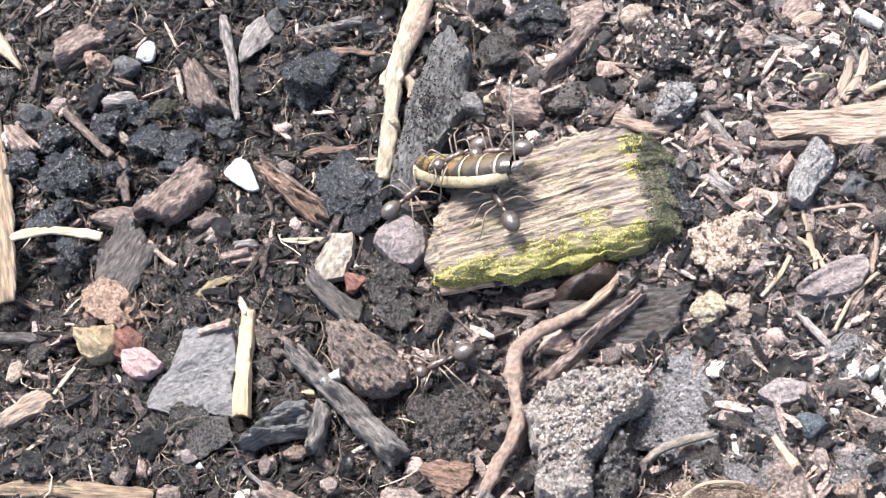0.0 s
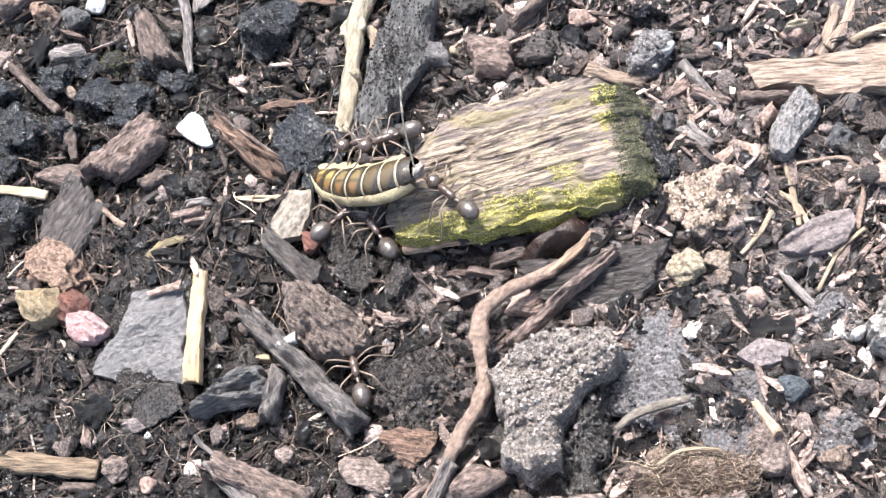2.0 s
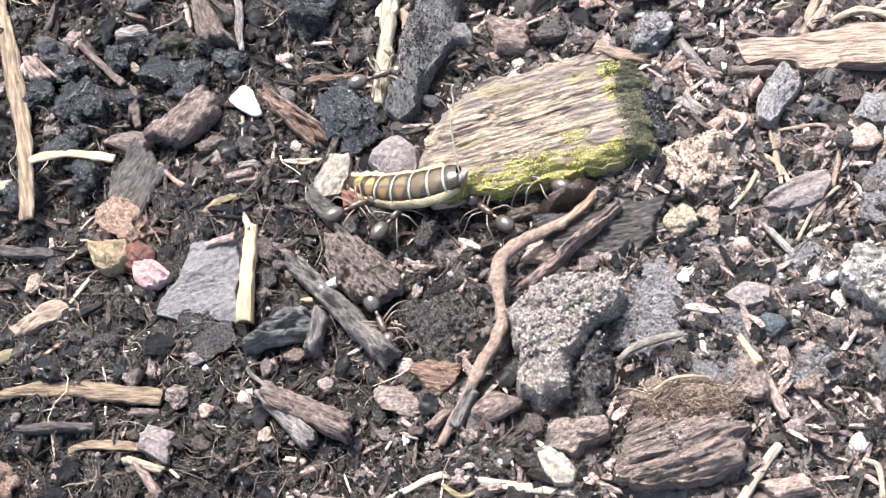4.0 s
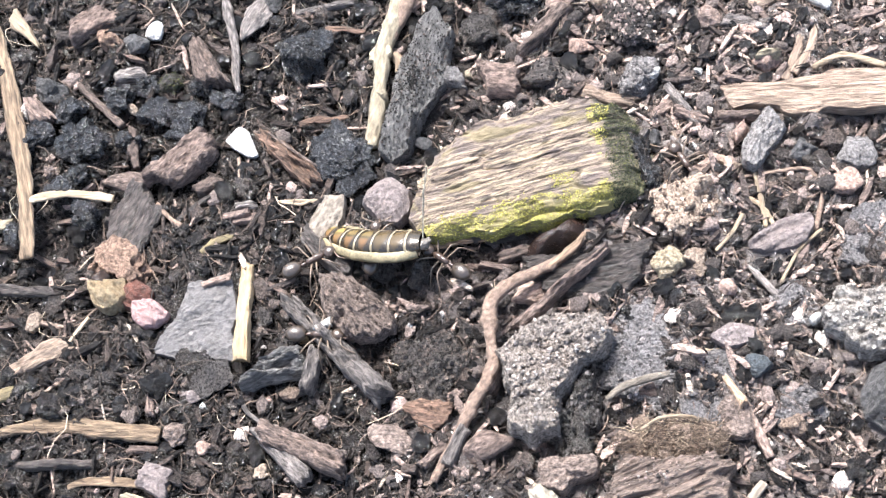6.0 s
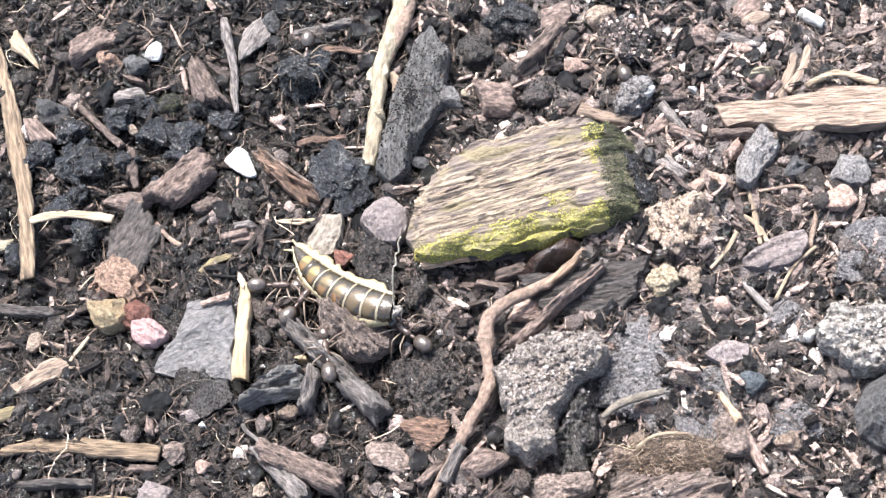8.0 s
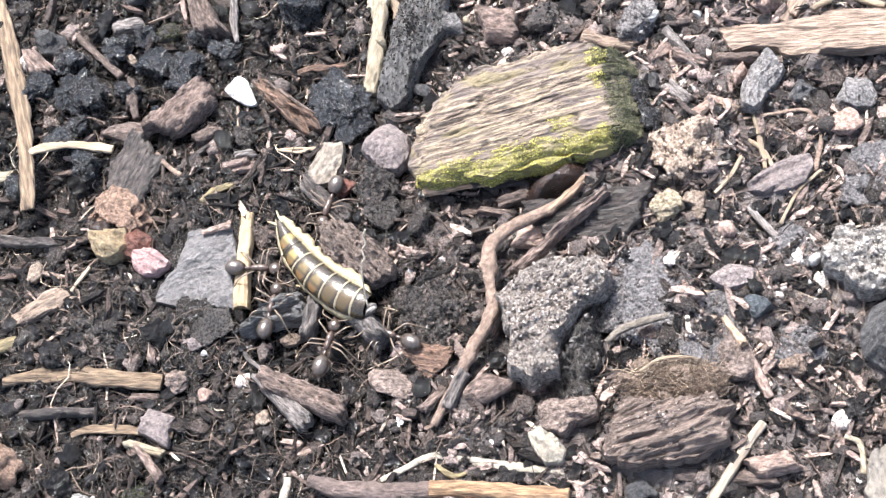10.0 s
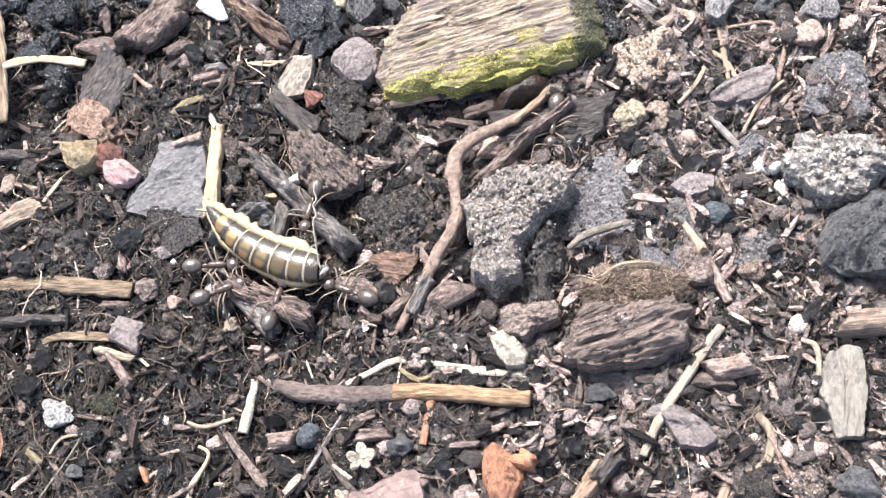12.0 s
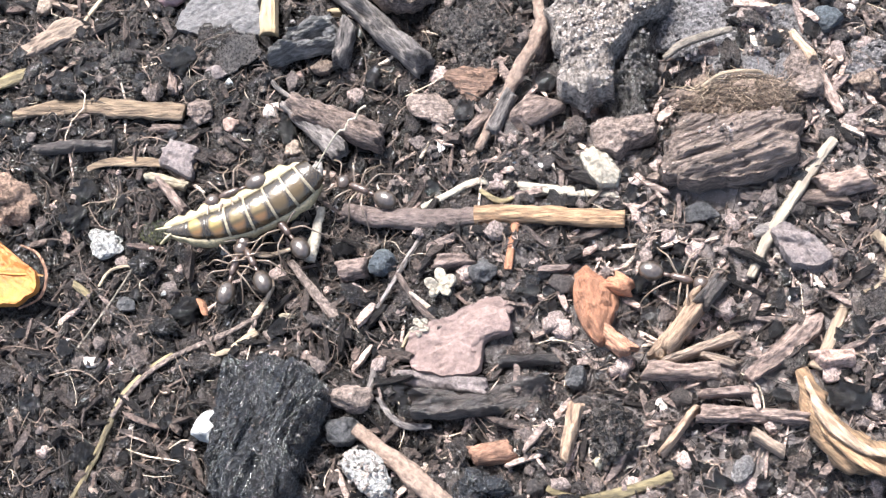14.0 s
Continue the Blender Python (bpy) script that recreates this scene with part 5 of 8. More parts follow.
lump("fibre_lump", 0.4, -10.96, -11.7, 2.98, 1.98, 1.4, FIBRE, "rusty brown fibrous lump", "bark lump", seed=1178, rough=0.22, level=5, group='bark lumps lying on the soil')
lump("bark_lump", -2.12, -12.55, -15.3, 3.34, 1.7, 1.4, BARK_WARM, "brown bark lump on dark soil", "bark lump", seed=1185, rough=0.12, group='bark lumps lying on the soil')
chip("wood_splinter", 0.64, -13.44, 41.3, 2.67, (0.55, 0.56), (0.0, 0.01), 0.8, BARK, "thin brown splinter on dark soil", "wood splinter", seed=1192, group='wood splinters lying on the soil')
lump("bark_chip", 3.51, -13.27, 24.3, 3.64, 1.64, 1.7, BARK_PINK, "red brown rounded bark chip", "bark chip", seed=1199, rough=0.07, group='bark chips lying on the soil')
chip("bark_splinter", 1.75, -13.2, 61.2, 2.45, (0.68, 0.69), (0.01, 0.02), 1.0, BARK_GREY, "grey brown splinter beside the root", "bark chip", seed=1206, group='bark chips lying on the soil')
chip("bark_splinter", 4.14, -9.03, 65.8, 1.88, (0.41, 0.62), (0.01, 0.02), 1.4, BARK_PINK, "brown splinter beside the root", "bark chip", seed=1213, group='bark chips lying on the soil')
lump("pebble", -1.2, -5.2, -39.6, 0.32, 0.28, 0.5, WHITE, "tiny white grain on dark soil", "pebble", seed=1220, group='pebbles lying on the soil')

# the middle ground
slab("bark_block", 8.06, -15.19, 7.5, ((-0.3, -1.2), (0.3, -0.6), (1.6, -0.4), (1.8, 0.6), (-0.8, 0.9), (-1.4, 0.6), (-1.4, -0.6)), 1.9, BARK_WARM, "brown angular bark block", "bark chip", seed=1227, ridge=0.06, layer=0.1, pit=0.12, bevel=0.25, ragged=0.1, group='bark chips lying on the soil')
slab("cream_stone", 6.88, -16.90, -52.0, ((-0.1, -0.7), (0.8, -0.7), (1.3, 0.1), (0.9, 0.7), (-0.1, 0.7), (-1.1, 0.5), (-1.2, -0.4)), 1.5, CREAM_STONE, "cream white angular stone", "stone", seed=1234, ridge=0.0, layer=0.06, pit=0.12, bevel=0.3, dome=0.15, ragged=0.08, group='stones lying on the soil')
slab("bark_chunk", 13.74, -16.53, 17.0, ((-3.2, -0.9), (-1.7, -1.8), (0.2, -2.0), (3.1, -1.6), (3.9, -0.1), (3.4, 1.1), (0.5, 1.4), (-1.4, 2.6), (-2.7, 1.7), (-3.6, 0.3)), 2.4, BARK_CHUNK, "large ridged fibrous bark chunk", "bark chunk", seed=1241, ridge=0.24, layer=0.16, pit=0.05, crack=0.3, bevel=0.5, soft=0.6, dome=0.15, ragged=0.3, fibre=0.55, fan=0.06, step=0.08, grains=(160, 0.12, PALE_CRUMB, 'loose bark and soil crumbs'))
base = lump("fibre_mat", 14.3, -13.75, 2, 6.0, 2.9, 2.2, TAN_CLAY_DARK, "mat of rusty brown root fibres", "fibre mat", seed=1248, rough=0.22, level=5, rate=1.6)
def tangle(thing, L, W, z, count, seed):
    """Fine crooked fibres felted over a thing, as one part of it."""
    rng = np.random.default_rng(seed)
    pieces = []
    for _ in range(count):
        a, r = rng.uniform(0, 2 * np.pi), math.sqrt(rng.random())
        c = np.array([L / 2 * r * math.cos(a), W / 2 * r * math.sin(a)])
        turn, long = rng.normal(0.1, 0.7), rng.uniform(0.5, 2.2)
        step = np.linspace(-0.5, 0.5, 5)[:, None] * long
        line = c + step * (math.cos(turn), math.sin(turn)) + 0.12 * rng.normal(size=(5, 2))
        up = z * (1 - 0.75 * ((line[:, :1] / (L / 2)) ** 2 + (line[:, 1:] / (W / 2)) ** 2).clip(0, 1)) + rng.uniform(0, 0.25) + 0.05 * rng.normal(size=(5, 1))
        pieces.append(tube(np.c_[line, up], (0.014, 0.019, 0.011), 4))
    v, f = joined(*pieces)
    tagged(part("root_felt", mesh_of("root_felt", v * MM, f), FELT, thing, "felt of thin tan root fibres"), kind="stuff")


tangle(base, 6.0, 2.9, 1.05, 480, 71)
twig("rootlet", ((12.47, -13.3, 0.3), (13.63, -12.63, 0.3), (15.23, -12.65, 0.3), (15.69, -12.93, 0.3)), (0.1, 0.1, 0.1, 0.07), STRAW, "thin pale rootlet over the fibre mat", "rootlet", seed=1353, lift=1.6, group='rootlets lying on the soil')
lump("bark_lump", 17.47, -12.36, 6.9, 2.58, 2.43, 1.8, BARK_WARM, "brown rounded bark lump", "bark lump", seed=1360, rough=0.08, group='bark lumps lying on the soil')
twig("twig", ((16.86, -9.44, 0.3), (18.05, -10.96, 0.3), (18.72, -12.76, 0.3), (19.5, -14.88, 0.3)), (0.2, 0.27, 0.27, 0.24), BARK_PINK, "reddish brown rootlet cluster", "twig", seed=1367, group='twigs lying on the soil')
twig("twig", ((20.08, -11.31, 0.3), (19.05, -12.44, 0.3), (18.8, -13.8, 0.3)), (0.17, 0.2, 0.17), BARK, "brown rootlet on dark soil", "twig", seed=1374, group='twigs lying on the soil')
lump("clay_lump", 20.82, -12.9, 15.5, 1.5, 1.37, 1.4, TAN_CLAY_DARK, "orange brown clay lump", "clay lump", seed=1381, rough=0.15)
base = twig("stick", ((-7.03, -17.96, 0.3), (-5.24, -18.66, 0.3), (-2.54, -19.04, 0.3), (0.45, -19.03, 0.3)), (0.34, 0.54, 0.61, 0.54), BARK_PURPLE, "smooth purple brown stick with bark", "stick", seed=1388, knots=0.1, group='sticks lying on the soil')
adopt(base, twig("peeled_end", ((0.12, -19.0, 0.3), (3.08, -19.19, 0.3), (5.67, -19.56, 0.3), (8.11, -19.82, 0.3)), (0.54, 0.51, 0.51, 0.44), WOOD_YELLOW, "peeled tan end of a stick", "stick", seed=1395, knots=0.15, group='sticks lying on the soil'))
adopt(base, twig("fork_twig", ((2.36, -19.35, 0.3), (2.17, -20.41, 0.3), (1.84, -22.21, 0.3)), (0.24, 0.2, 0.24), WOOD_ORANGE, "orange brown broken side twig", "twig", seed=1402, flat=0.6, group='twigs lying on the soil'))
twig("straw", ((-2.79, -18.27, 0.3), (-1.56, -17.74, 0.3), (0.1, -17.02, 0.3), (1.77, -17.27, 0.3), (3.74, -17.55, 0.3)), (0.14, 0.2, 0.2, 0.2, 0.14), CREAM_STONE, "bent pale straw on dark soil", "straw", seed=1409, flat=0.5, group='straws lying on the soil')
twig("straw", ((2.59, -17.47, 0.3), (5.05, -17.91, 0.3), (7.95, -18.37, 0.3)), (0.2, 0.27, 0.17), CREAM_STONE, "grey white straw strip", "straw", seed=1416, flat=0.5, group='straws lying on the soil')
twig("leaf_shred", ((0.44, -17.6, 0.3), (1.44, -18.28, 0.3), (2.26, -18.13, 0.3)), (0.14, 0.17, 0.1), GREEN_STEM, "yellow green leaf shred", "leaf shred", seed=1423)
twig("pale_twig", ((18.97, -16.29, 0.3), (17.91, -17.62, 0.3), (16.56, -19.5, 0.3), (15.2, -21.53, 0.3), (14.21, -23.45, 0.3)), (0.27, 0.31, 0.31, 0.31, 0.24), BLEACHED, "straight pale dry twig", "twig", seed=1430, knots=0.03, group='twigs lying on the soil')
slab("grey_chip", 16.80, -22.22, -43.9, ((0.3, -1.0), (1.4, -0.2), (1.5, 0.5), (0.2, 0.8), (-1.4, 0.5), (-1.6, -0.3)), 1.5, MAUVE, "pale grey angular wood chip", "wood chip", seed=1437, ridge=0.06, layer=0.14, pit=0.14, bevel=0.2, ragged=0.1, group='wood chips lying on the soil')
base = slab("orange_husk", 6.29, -24.24, -82.8, ((-0.5, -1.0), (1.0, -0.8), (2.0, -0.4), (2.3, 0.0), (1.4, 0.5), (0.2, 1.1), (-0.7, 1.1), (-1.3, 0.5), (-2.0, -0.1), (-1.7, -0.8)), 1.7, WOOD_ORANGE, "curled orange brown seed scale", "seed scale", seed=1444, ridge=0.05, layer=0.06, pit=0.14, bevel=0.5, soft=0.5, dome=0.35, ragged=0.06)
adopt(base, chip("scale_edge", 7.68, -23.46, -24.6, 1.23, (1.27, 0.57), (-0.02, -0.01), 1.2, WOOD_ORANGE, "orange brown scale edge", "seed scale", seed=1451))
adopt(base, chip("torn_tip", 7.18, -26.26, -41.0, 2.03, (0.81, 0.92), (-0.01, -0.0), 1.0, BARK_ORANGE, "pale orange torn scale tip", "seed scale", seed=1458))
chip("wood_chip", 10.85, -25.28, 52.3, 4.12, (0.93, 1.06), (0.01, 0.02), 1.4, TWIG_TAN, "tan brown rounded wood chip", "wood chip", seed=1465, group='wood chips lying on the soil')
chip("dark_chip", 12.07, -24.14, 50.2, 1.77, (0.81, 0.81), (0.01, 0.01), 1.4, BARK_DARK, "dark bark splinter on dark soil", "bark chip", seed=1472, group='bark chips lying on the soil')
slab("flat_stone", -0.92, -25.87, 17.8, ((-2.5, -0.8), (-0.8, -1.7), (0.7, -2.0), (1.3, -0.5), (2.9, -0.6), (3.0, 0.6), (1.6, 1.6), (-0.1, 1.4), (-1.8, 1.4), (-2.7, 0.5)), 0.9, MAUVE_PINK, "flat dull pink stone in flaking layers", "stone", seed=1479, ridge=0.02, layer=0.1, pit=0.05, bevel=0.15, ragged=0.12, group='stones lying on the soil')
chip("stone_flake", -1.91, -27.89, -10.5, 5.17, (0.66, 0.89), (-0.02, -0.02), 0.8, MAUVE, "grey flat stone flake", "stone flake", seed=1486, layers=0.2)
lump("stone_flake", 0.95, -24.34, 13.0, 2.14, 1.61, 1.2, MAUVE_PINK, "dull pink stone lump", "stone", seed=1493, rough=0.1, group='stones lying on the soil')
slab("grey_board", 25.32, -20.42, 85.1, ((-0.4, 1.2), (-2.7, 0.5), (-2.5, -0.9), (-0.3, -1.1), (2.4, -0.9), (2.9, -0.1), (1.9, 1.0)), 1.0, BARK_GREY_PALE, "pale grey weathered board fragment", "wood piece", seed=1500, ridge=0.06, layer=0.1, crack=0.1, bevel=0.12, ragged=0.15, fibre=0.7)
chip("bark_chip", 19.29, -18.73, 8.2, 2.35, (1.05, 1.04), (0.01, 0.02), 1.2, BARK_TAN, "pinkish tan bark chip", "bark chip", seed=1507, group='bark chips lying on the soil')
chip("wood_chip", 27.29, -16.5, -3.0, 2.98, (1.39, 1.38), (0.02, 0.03), 1.4, WOOD_TAN, "pale tan wood chip", "wood chip", seed=1514, group='wood chips lying on the soil')
twig("rootlet", ((20.53, -21.37, 0.3), (21.22, -22.53, 0.3), (20.79, -24.13, 0.3), (19.74, -24.63, 0.3)), (0.2, 0.24, 0.24, 0.2), STRAW, "yellowish curved rootlet on dark soil", "rootlet", seed=1521, group='rootlets lying on the soil')
twig("rootlet", ((21.1, -22.52, 0.3), (22.01, -25.06, 0.3), (22.69, -27.83, 0.3)), (0.17, 0.2, 0.14), TWIG, "thin brown rootlet on dark soil", "rootlet", seed=1528, group='rootlets lying on the soil')
twig("straw", ((23.31, -17.17, 0.3), (24.1, -17.72, 0.3), (24.07, -19.35, 0.3)), (0.17, 0.17, 0.14), CREAM, "white curled straw on dark soil", "straw", seed=1535, group='straws lying on the soil')
lump("clay_lump", 22.72, -25.33, -44.0, 1.87, 1.84, 1.4, TAN_CLAY_DARK, "brown crumbly lump on dark soil", "clay lump", seed=1542, rough=0.16, grains=(250, 0.15, PALE_CRUMB, 'brown clay crumbs'))
chip("wood_chip", 18.09, -19.32, 176.2, 2.77, (0.65, 0.66), (0.0, -0.0), 0.9, BARK, "brown wood splinter on dark soil", "wood splinter", seed=1549, group='wood splinters lying on the soil')
lump("dark_stone", 25.45, -25.65, -25.0, 2.43, 1.85, 1.6, STONE_DARK, "dark grey stone on dark soil", "stone", seed=1556, group='stones lying on the soil')
lump("stone", 12.01, -19.61, 6.3, 1.91, 1.12, 1.4, STONE_DARK, "dark slate chip on dark soil", "stone", seed=1563, group='stones lying on the soil')

# the near ground
slab("bark_board", 15.63, -27.31, 37.4, ((-2.5, -0.3), (-0.8, -0.5), (1.8, -0.5), (2.5, 0.1), (1.6, 0.6), (-1.5, 0.4), (-2.4, 0.4)), 1.2, BARK_PINK, "brown red split bark board", "bark chip", seed=1570, ridge=0.1, layer=0.12, crack=0.2, bevel=0.15, fibre=0.7, group='bark chips lying on the soil')
chip("wood_chip", 10.59, -28.15, -4.1, 3.79, (0.82, 0.81), (-0.0, 0.0), 1.1, BARK_TAN, "pale pinkish brown wood chip", "wood chip", seed=1577, group='wood chips lying on the soil')
chip("wood_stick", 10.32, -25.93, 46.4, 3.48, (0.75, 0.98), (0.02, 0.03), 1.3, TWIG_TAN, "tan brown wood stick", "stick", seed=1584, group='sticks lying on the soil')
chip("wood_splinter", 11.36, -26.97, 18.6, 4.22, (0.41, 0.64), (0.01, 0.02), 1.0, WOOD_TAN, "pale tan splinter on dark soil", "wood splinter", seed=1591, group='wood splinters lying on the soil')
chip("wood_splinter", 12.37, -27.57, -23.8, 1.91, (0.35, 0.46), (-0.0, -0.0), 1.0, WOOD_TAN, "tan wood splinter on dark soil", "wood splinter", seed=1598, group='wood splinters lying on the soil')
chip("bark_strip", 13.93, -30.47, -6.9, 5.29, (0.86, 0.51), (0.0, 0.01), 1.0, BARK_PINK, "long reddish bark strip", "bark strip", seed=1605, ridges=0.4)
chip("bark_strip", 12.53, -29.27, 0.1, 2.62, (0.46, 0.46), (0.0, 0.01), 0.9, BARK_PINK, "reddish bark strip on dark soil", "bark strip", seed=1612)
base = twig("branch", ((16.28, -28.5, 0.3), (16.83, -30.51, 0.3), (18.12, -32.38, 0.3), (19.61, -33.13, 0.3), (21.57, -34.16, 0.3)), (0.4, 0.77, 0.83, 0.92, 0.92), WOOD_YELLOW, "thick pale yellow torn branch", "branch", seed=1619, flat=0.75, rough=0.4, knots=0.3)
adopt(base, twig("torn_fibre", ((16.37, -29.02, 1.4), (16.98, -30.84, 1.9), (18.24, -32.41, 2.0), (19.95, -33.16, 2.0)), (0.12, 0.25, 0.28, 0.18), TWIG_TAN, "torn strip of the branch", "wood", seed=1626, flat=0.5, rough=0.4))
adopt(base, twig("torn_fibre", ((16.47, -30.09, 1.2), (17.51, -32.18, 1.7), (18.92, -33.47, 1.8), (20.38, -34.15, 1.6)), (0.09, 0.25, 0.28, 0.18), WOOD_YELLOW, "torn strip of the branch", "wood", seed=1633, flat=0.5, rough=0.4))
twig("pale_twig", ((18.82, -24.98, 0.3), (17.98, -26.73, 0.3), (17.02, -28.4, 0.3)), (0.25, 0.31, 0.37), CREAM_TAN, "pale broken twig on dark soil", "twig", seed=1640, group='twigs lying on the soil')
chip("wood_chip", 17.87, -28.05, 1.0, 1.89, (0.8, 0.8), (0.02, 0.02), 1.2, STONE_WARM, "pale pink wood chip", "wood chip", seed=1647, group='wood chips lying on the soil')
slab("charcoal_block", -10.81, -30.28, 70.0, ((-1.3, 2.1), (-3.9, 1.5), (-4.2, -0.3), (-3.0, -2.3), (-2.0, -2.6), (0.7, -2.3), (2.9, -2.4), (3.7, -1.6), (3.6, 0.3), (3.3, 2.2), (2.5, 2.8), (1.3, 2.8)), 2.8, CHARCOAL, "large matt black cracked charcoal block", "charcoal", seed=1654, ridge=0.13, layer=0.3, pit=0.1, crack=0.4, bevel=0.5, ragged=0.3, fibre=0.7, step=0.08, grains=(200, 0.1, CRUMB, 'black crumbs'), group='charcoal lumps lying on the soil')
lump("white_chunk", -13.98, -29.95, 60.6, 2.08, 1.47, 2.0, WHITE, "white perlite chunk beside the charcoal", "perlite", seed=1661, rough=0.1)
lump("white_chunk", -5.65, -32.56, -45.4, 3.81, 1.75, 2.0, WHITE_GRIT, "white and grey gritty lump", "lime lump", seed=1668, rough=0.2, level=5, grains=(200, 0.14, SAND, 'pale grains'))
twig("stick", ((-6.26, -30.21, 0.3), (-4.03, -32.07, 0.3), (-1.15, -34.75, 0.3)), (0.28, 0.49, 0.55), TWIG, "brown grey stick on dark soil", "stick", seed=1675, group='sticks lying on the soil')
lump("bark_lump", -6.46, -28.65, 8.5, 2.54, 1.58, 1.8, BARK_WARM, "red brown bark lump", "bark lump", seed=1682, group='bark lumps lying on the soil')
lump("slate_pebble", -6.91, -30.29, 6.6, 1.8, 1.56, 1.6, STONE_DARK, "dark grey pebble on dark soil", "pebble", seed=1689, group='pebbles lying on the soil')
base = twig("green_shoot", ((-11.61, -23.75, 0.3), (-13.61, -24.73, 0.3), (-16.4, -25.81, 0.3), (-18.37, -27.16, 0.3), (-19.67, -28.94, 0.3)), (0.12, 0.15, 0.15, 0.15, 0.12), BARK_WARM, "long pinkish brown dry stem", "stem", seed=1696, flat=0.8)
adopt(base, twig("green_end", ((-19.54, -28.64, 0.3), (-19.89, -29.45, 0.3), (-20.34, -30.59, 0.3), (-21.15, -32.35, 0.3), (-21.83, -33.51, 0.3)), (0.12, 0.18, 0.18, 0.18, 0.15), GREEN_STEM, "green yellow end of the stem", "stem", seed=1703, flat=0.7))
twig("leaf_sheath", ((-16.41, -25.56, 0.3), (-17.57, -26.28, 0.3), (-18.98, -27.6, 0.3), (-19.69, -28.79, 0.3)), (0.09, 0.18, 0.22, 0.09), GREEN_STEM, "dry olive sheath along a stem", "stem", seed=1710, flat=0.4)
twig("green_shoot", ((-15.51, -25.77, 0.3), (-14.81, -25.97, 0.3), (-13.26, -25.59, 0.3), (-11.8, -24.59, 0.3)), (0.12, 0.15, 0.18, 0.25), STRAW, "curled dry leaf stalk", "stalk", seed=1717, flat=0.6)
base = slab("yellow_leaf", -27.06, -20.39, -37.3, ((-1.0, -2.1), (1.0, -1.7), (2.5, -0.7), (3.0, 0.6), (2.4, 1.4), (0.7, 1.5), (-1.2, 1.6), (-3.3, 0.9)), 0.22, YELLOW_LEAF, "bright yellow fallen leaf with a curled rim", "leaf", seed=1724, ridge=0.03, layer=0.02, pit=0.08, bevel=-0.35, soft=0.5, ragged=0.08, flare=0.0, z=0.8)
adopt(base, twig("leaf_rim", ((-25.87, -18.69, 0.3), (-24.72, -19.38, 0.3), (-24.13, -20.69, 0.3), (-24.42, -21.92, 0.3), (-25.6, -22.5, 0.3)), (0.05, 0.08, 0.09, 0.08, 0.05), BARK_ORANGE, "curled brown rim of the leaf", "leaf rim", seed=1731, flat=0.6, lift=0.5))
adopt(base, twig("leaf_vein", ((-29.05, -20.21, 0.3), (-26.64, -20.51, 0.3), (-24.05, -20.82, 0.3)), (0.06, 0.06, 0.05), YELLOW_LEAF, "midrib of the leaf", "vein", seed=1738, lift=0.75))
lump("brown_husk", -26.79, -16.03, -21.5, 3.53, 2.97, 2.4, HUSK, "tan brown husk lump", "husk", seed=1745, rough=0.15)
chip("bark_strip", -17.2, -16.28, -53.4, 3.02, (0.38, 0.56), (0.0, 0.01), 0.9, BARK_PINK, "reddish bark strip on dark soil", "bark strip", seed=1759)
chip("pale_flake", -17.51, -15.4, -18.9, 2.52, (0.46, 0.46), (-0.03, -0.03), 0.8, CREAM, "pale cream flake on dark soil", "flake", seed=1766)
chip("grey_flake", -16.73, -14.07, -24.0, 1.95, (1.61, 1.78), (0.37, -0.05), 0.9, MAUVE, "grey mauve flat flake", "stone flake", seed=1773)
lump("white_crust", -20.91, -18.78, -4.2, 2.42, 1.42, 1.0, WHITE_GRIT, "white lime crust on soil", "lime crust", seed=1780, rough=0.25, level=5)
lump("moss_tuft", -18.04, -18.3, 12.3, 1.4, 1.75, 0.7, CLOD, "dull green moss tuft", "moss", seed=1787, rough=0.3, grains=(700, 0.07, MOSS, 'moss leaves'))
twig("stick", ((-10.05, -20.74, 0.3), (-8.85, -22.42, 0.3), (-7.36, -24.24, 0.3)), (0.2, 0.27, 0.26), BARK_WARM, "short brown grey stick", "stick", seed=1794, group='sticks lying on the soil')
twig("twig", ((-2.71, -19.67, 0.3), (-3.93, -21.65, 0.3), (-5.23, -23.76, 0.3)), (0.15, 0.15, 0.12), BARK_GREY, "thin grey twig on dark soil", "twig", seed=1801, group='twigs lying on the soil')
twig("twig", ((-4.08, -21.96, 0.3), (-2.71, -24.08, 0.3), (-1.02, -25.63, 0.3)), (0.15, 0.18, 0.15), BARK, "thin brown twig on dark soil", "twig", seed=1808, group='twigs lying on the soil')

def flower(x, y, size, ang, label):
    """A tiny dried flower with five petals round a small eye."""
    root = new("dried_flower")
    settle(root, x, y, ang, 0.55, (size, size))
    v, f = BALLS[2]
    part("eye", mesh_of("eye", v * (0.17 * size * MM), f), CREAM_TAN, root)
    for k in range(5):
        long = size * (1 + 0.25 * math.sin(3.1 * k))
        petal = slab_mesh("petal", ((-0.5, -0.12), (0.1, -0.32), (0.42, -0.2), (0.52, 0.02), (0.4, 0.22), (0.05, 0.3), (-0.5, 0.1)), 0.14, 40 + k, ridge=0.03, layer=0.02, pit=0.06, bevel=-0.08, ragged=0.07, step=0.05)
        part("petal", petal, CREAM_STONE, root, "", pose(*(0.5 * long * MM * math.cos(1.257 * k), 0.5 * long * MM * math.sin(1.257 * k), 0.06 * MM), 24 * math.sin(2.3 * k), -22 + 16 * math.sin(1.7 * k), 72 * k + 16 * math.sin(2 * k)) @ Matrix.Diagonal((long, long, 1, 1)))
    return tagged(root, label, "flower", "dried flowers lying on the soil")


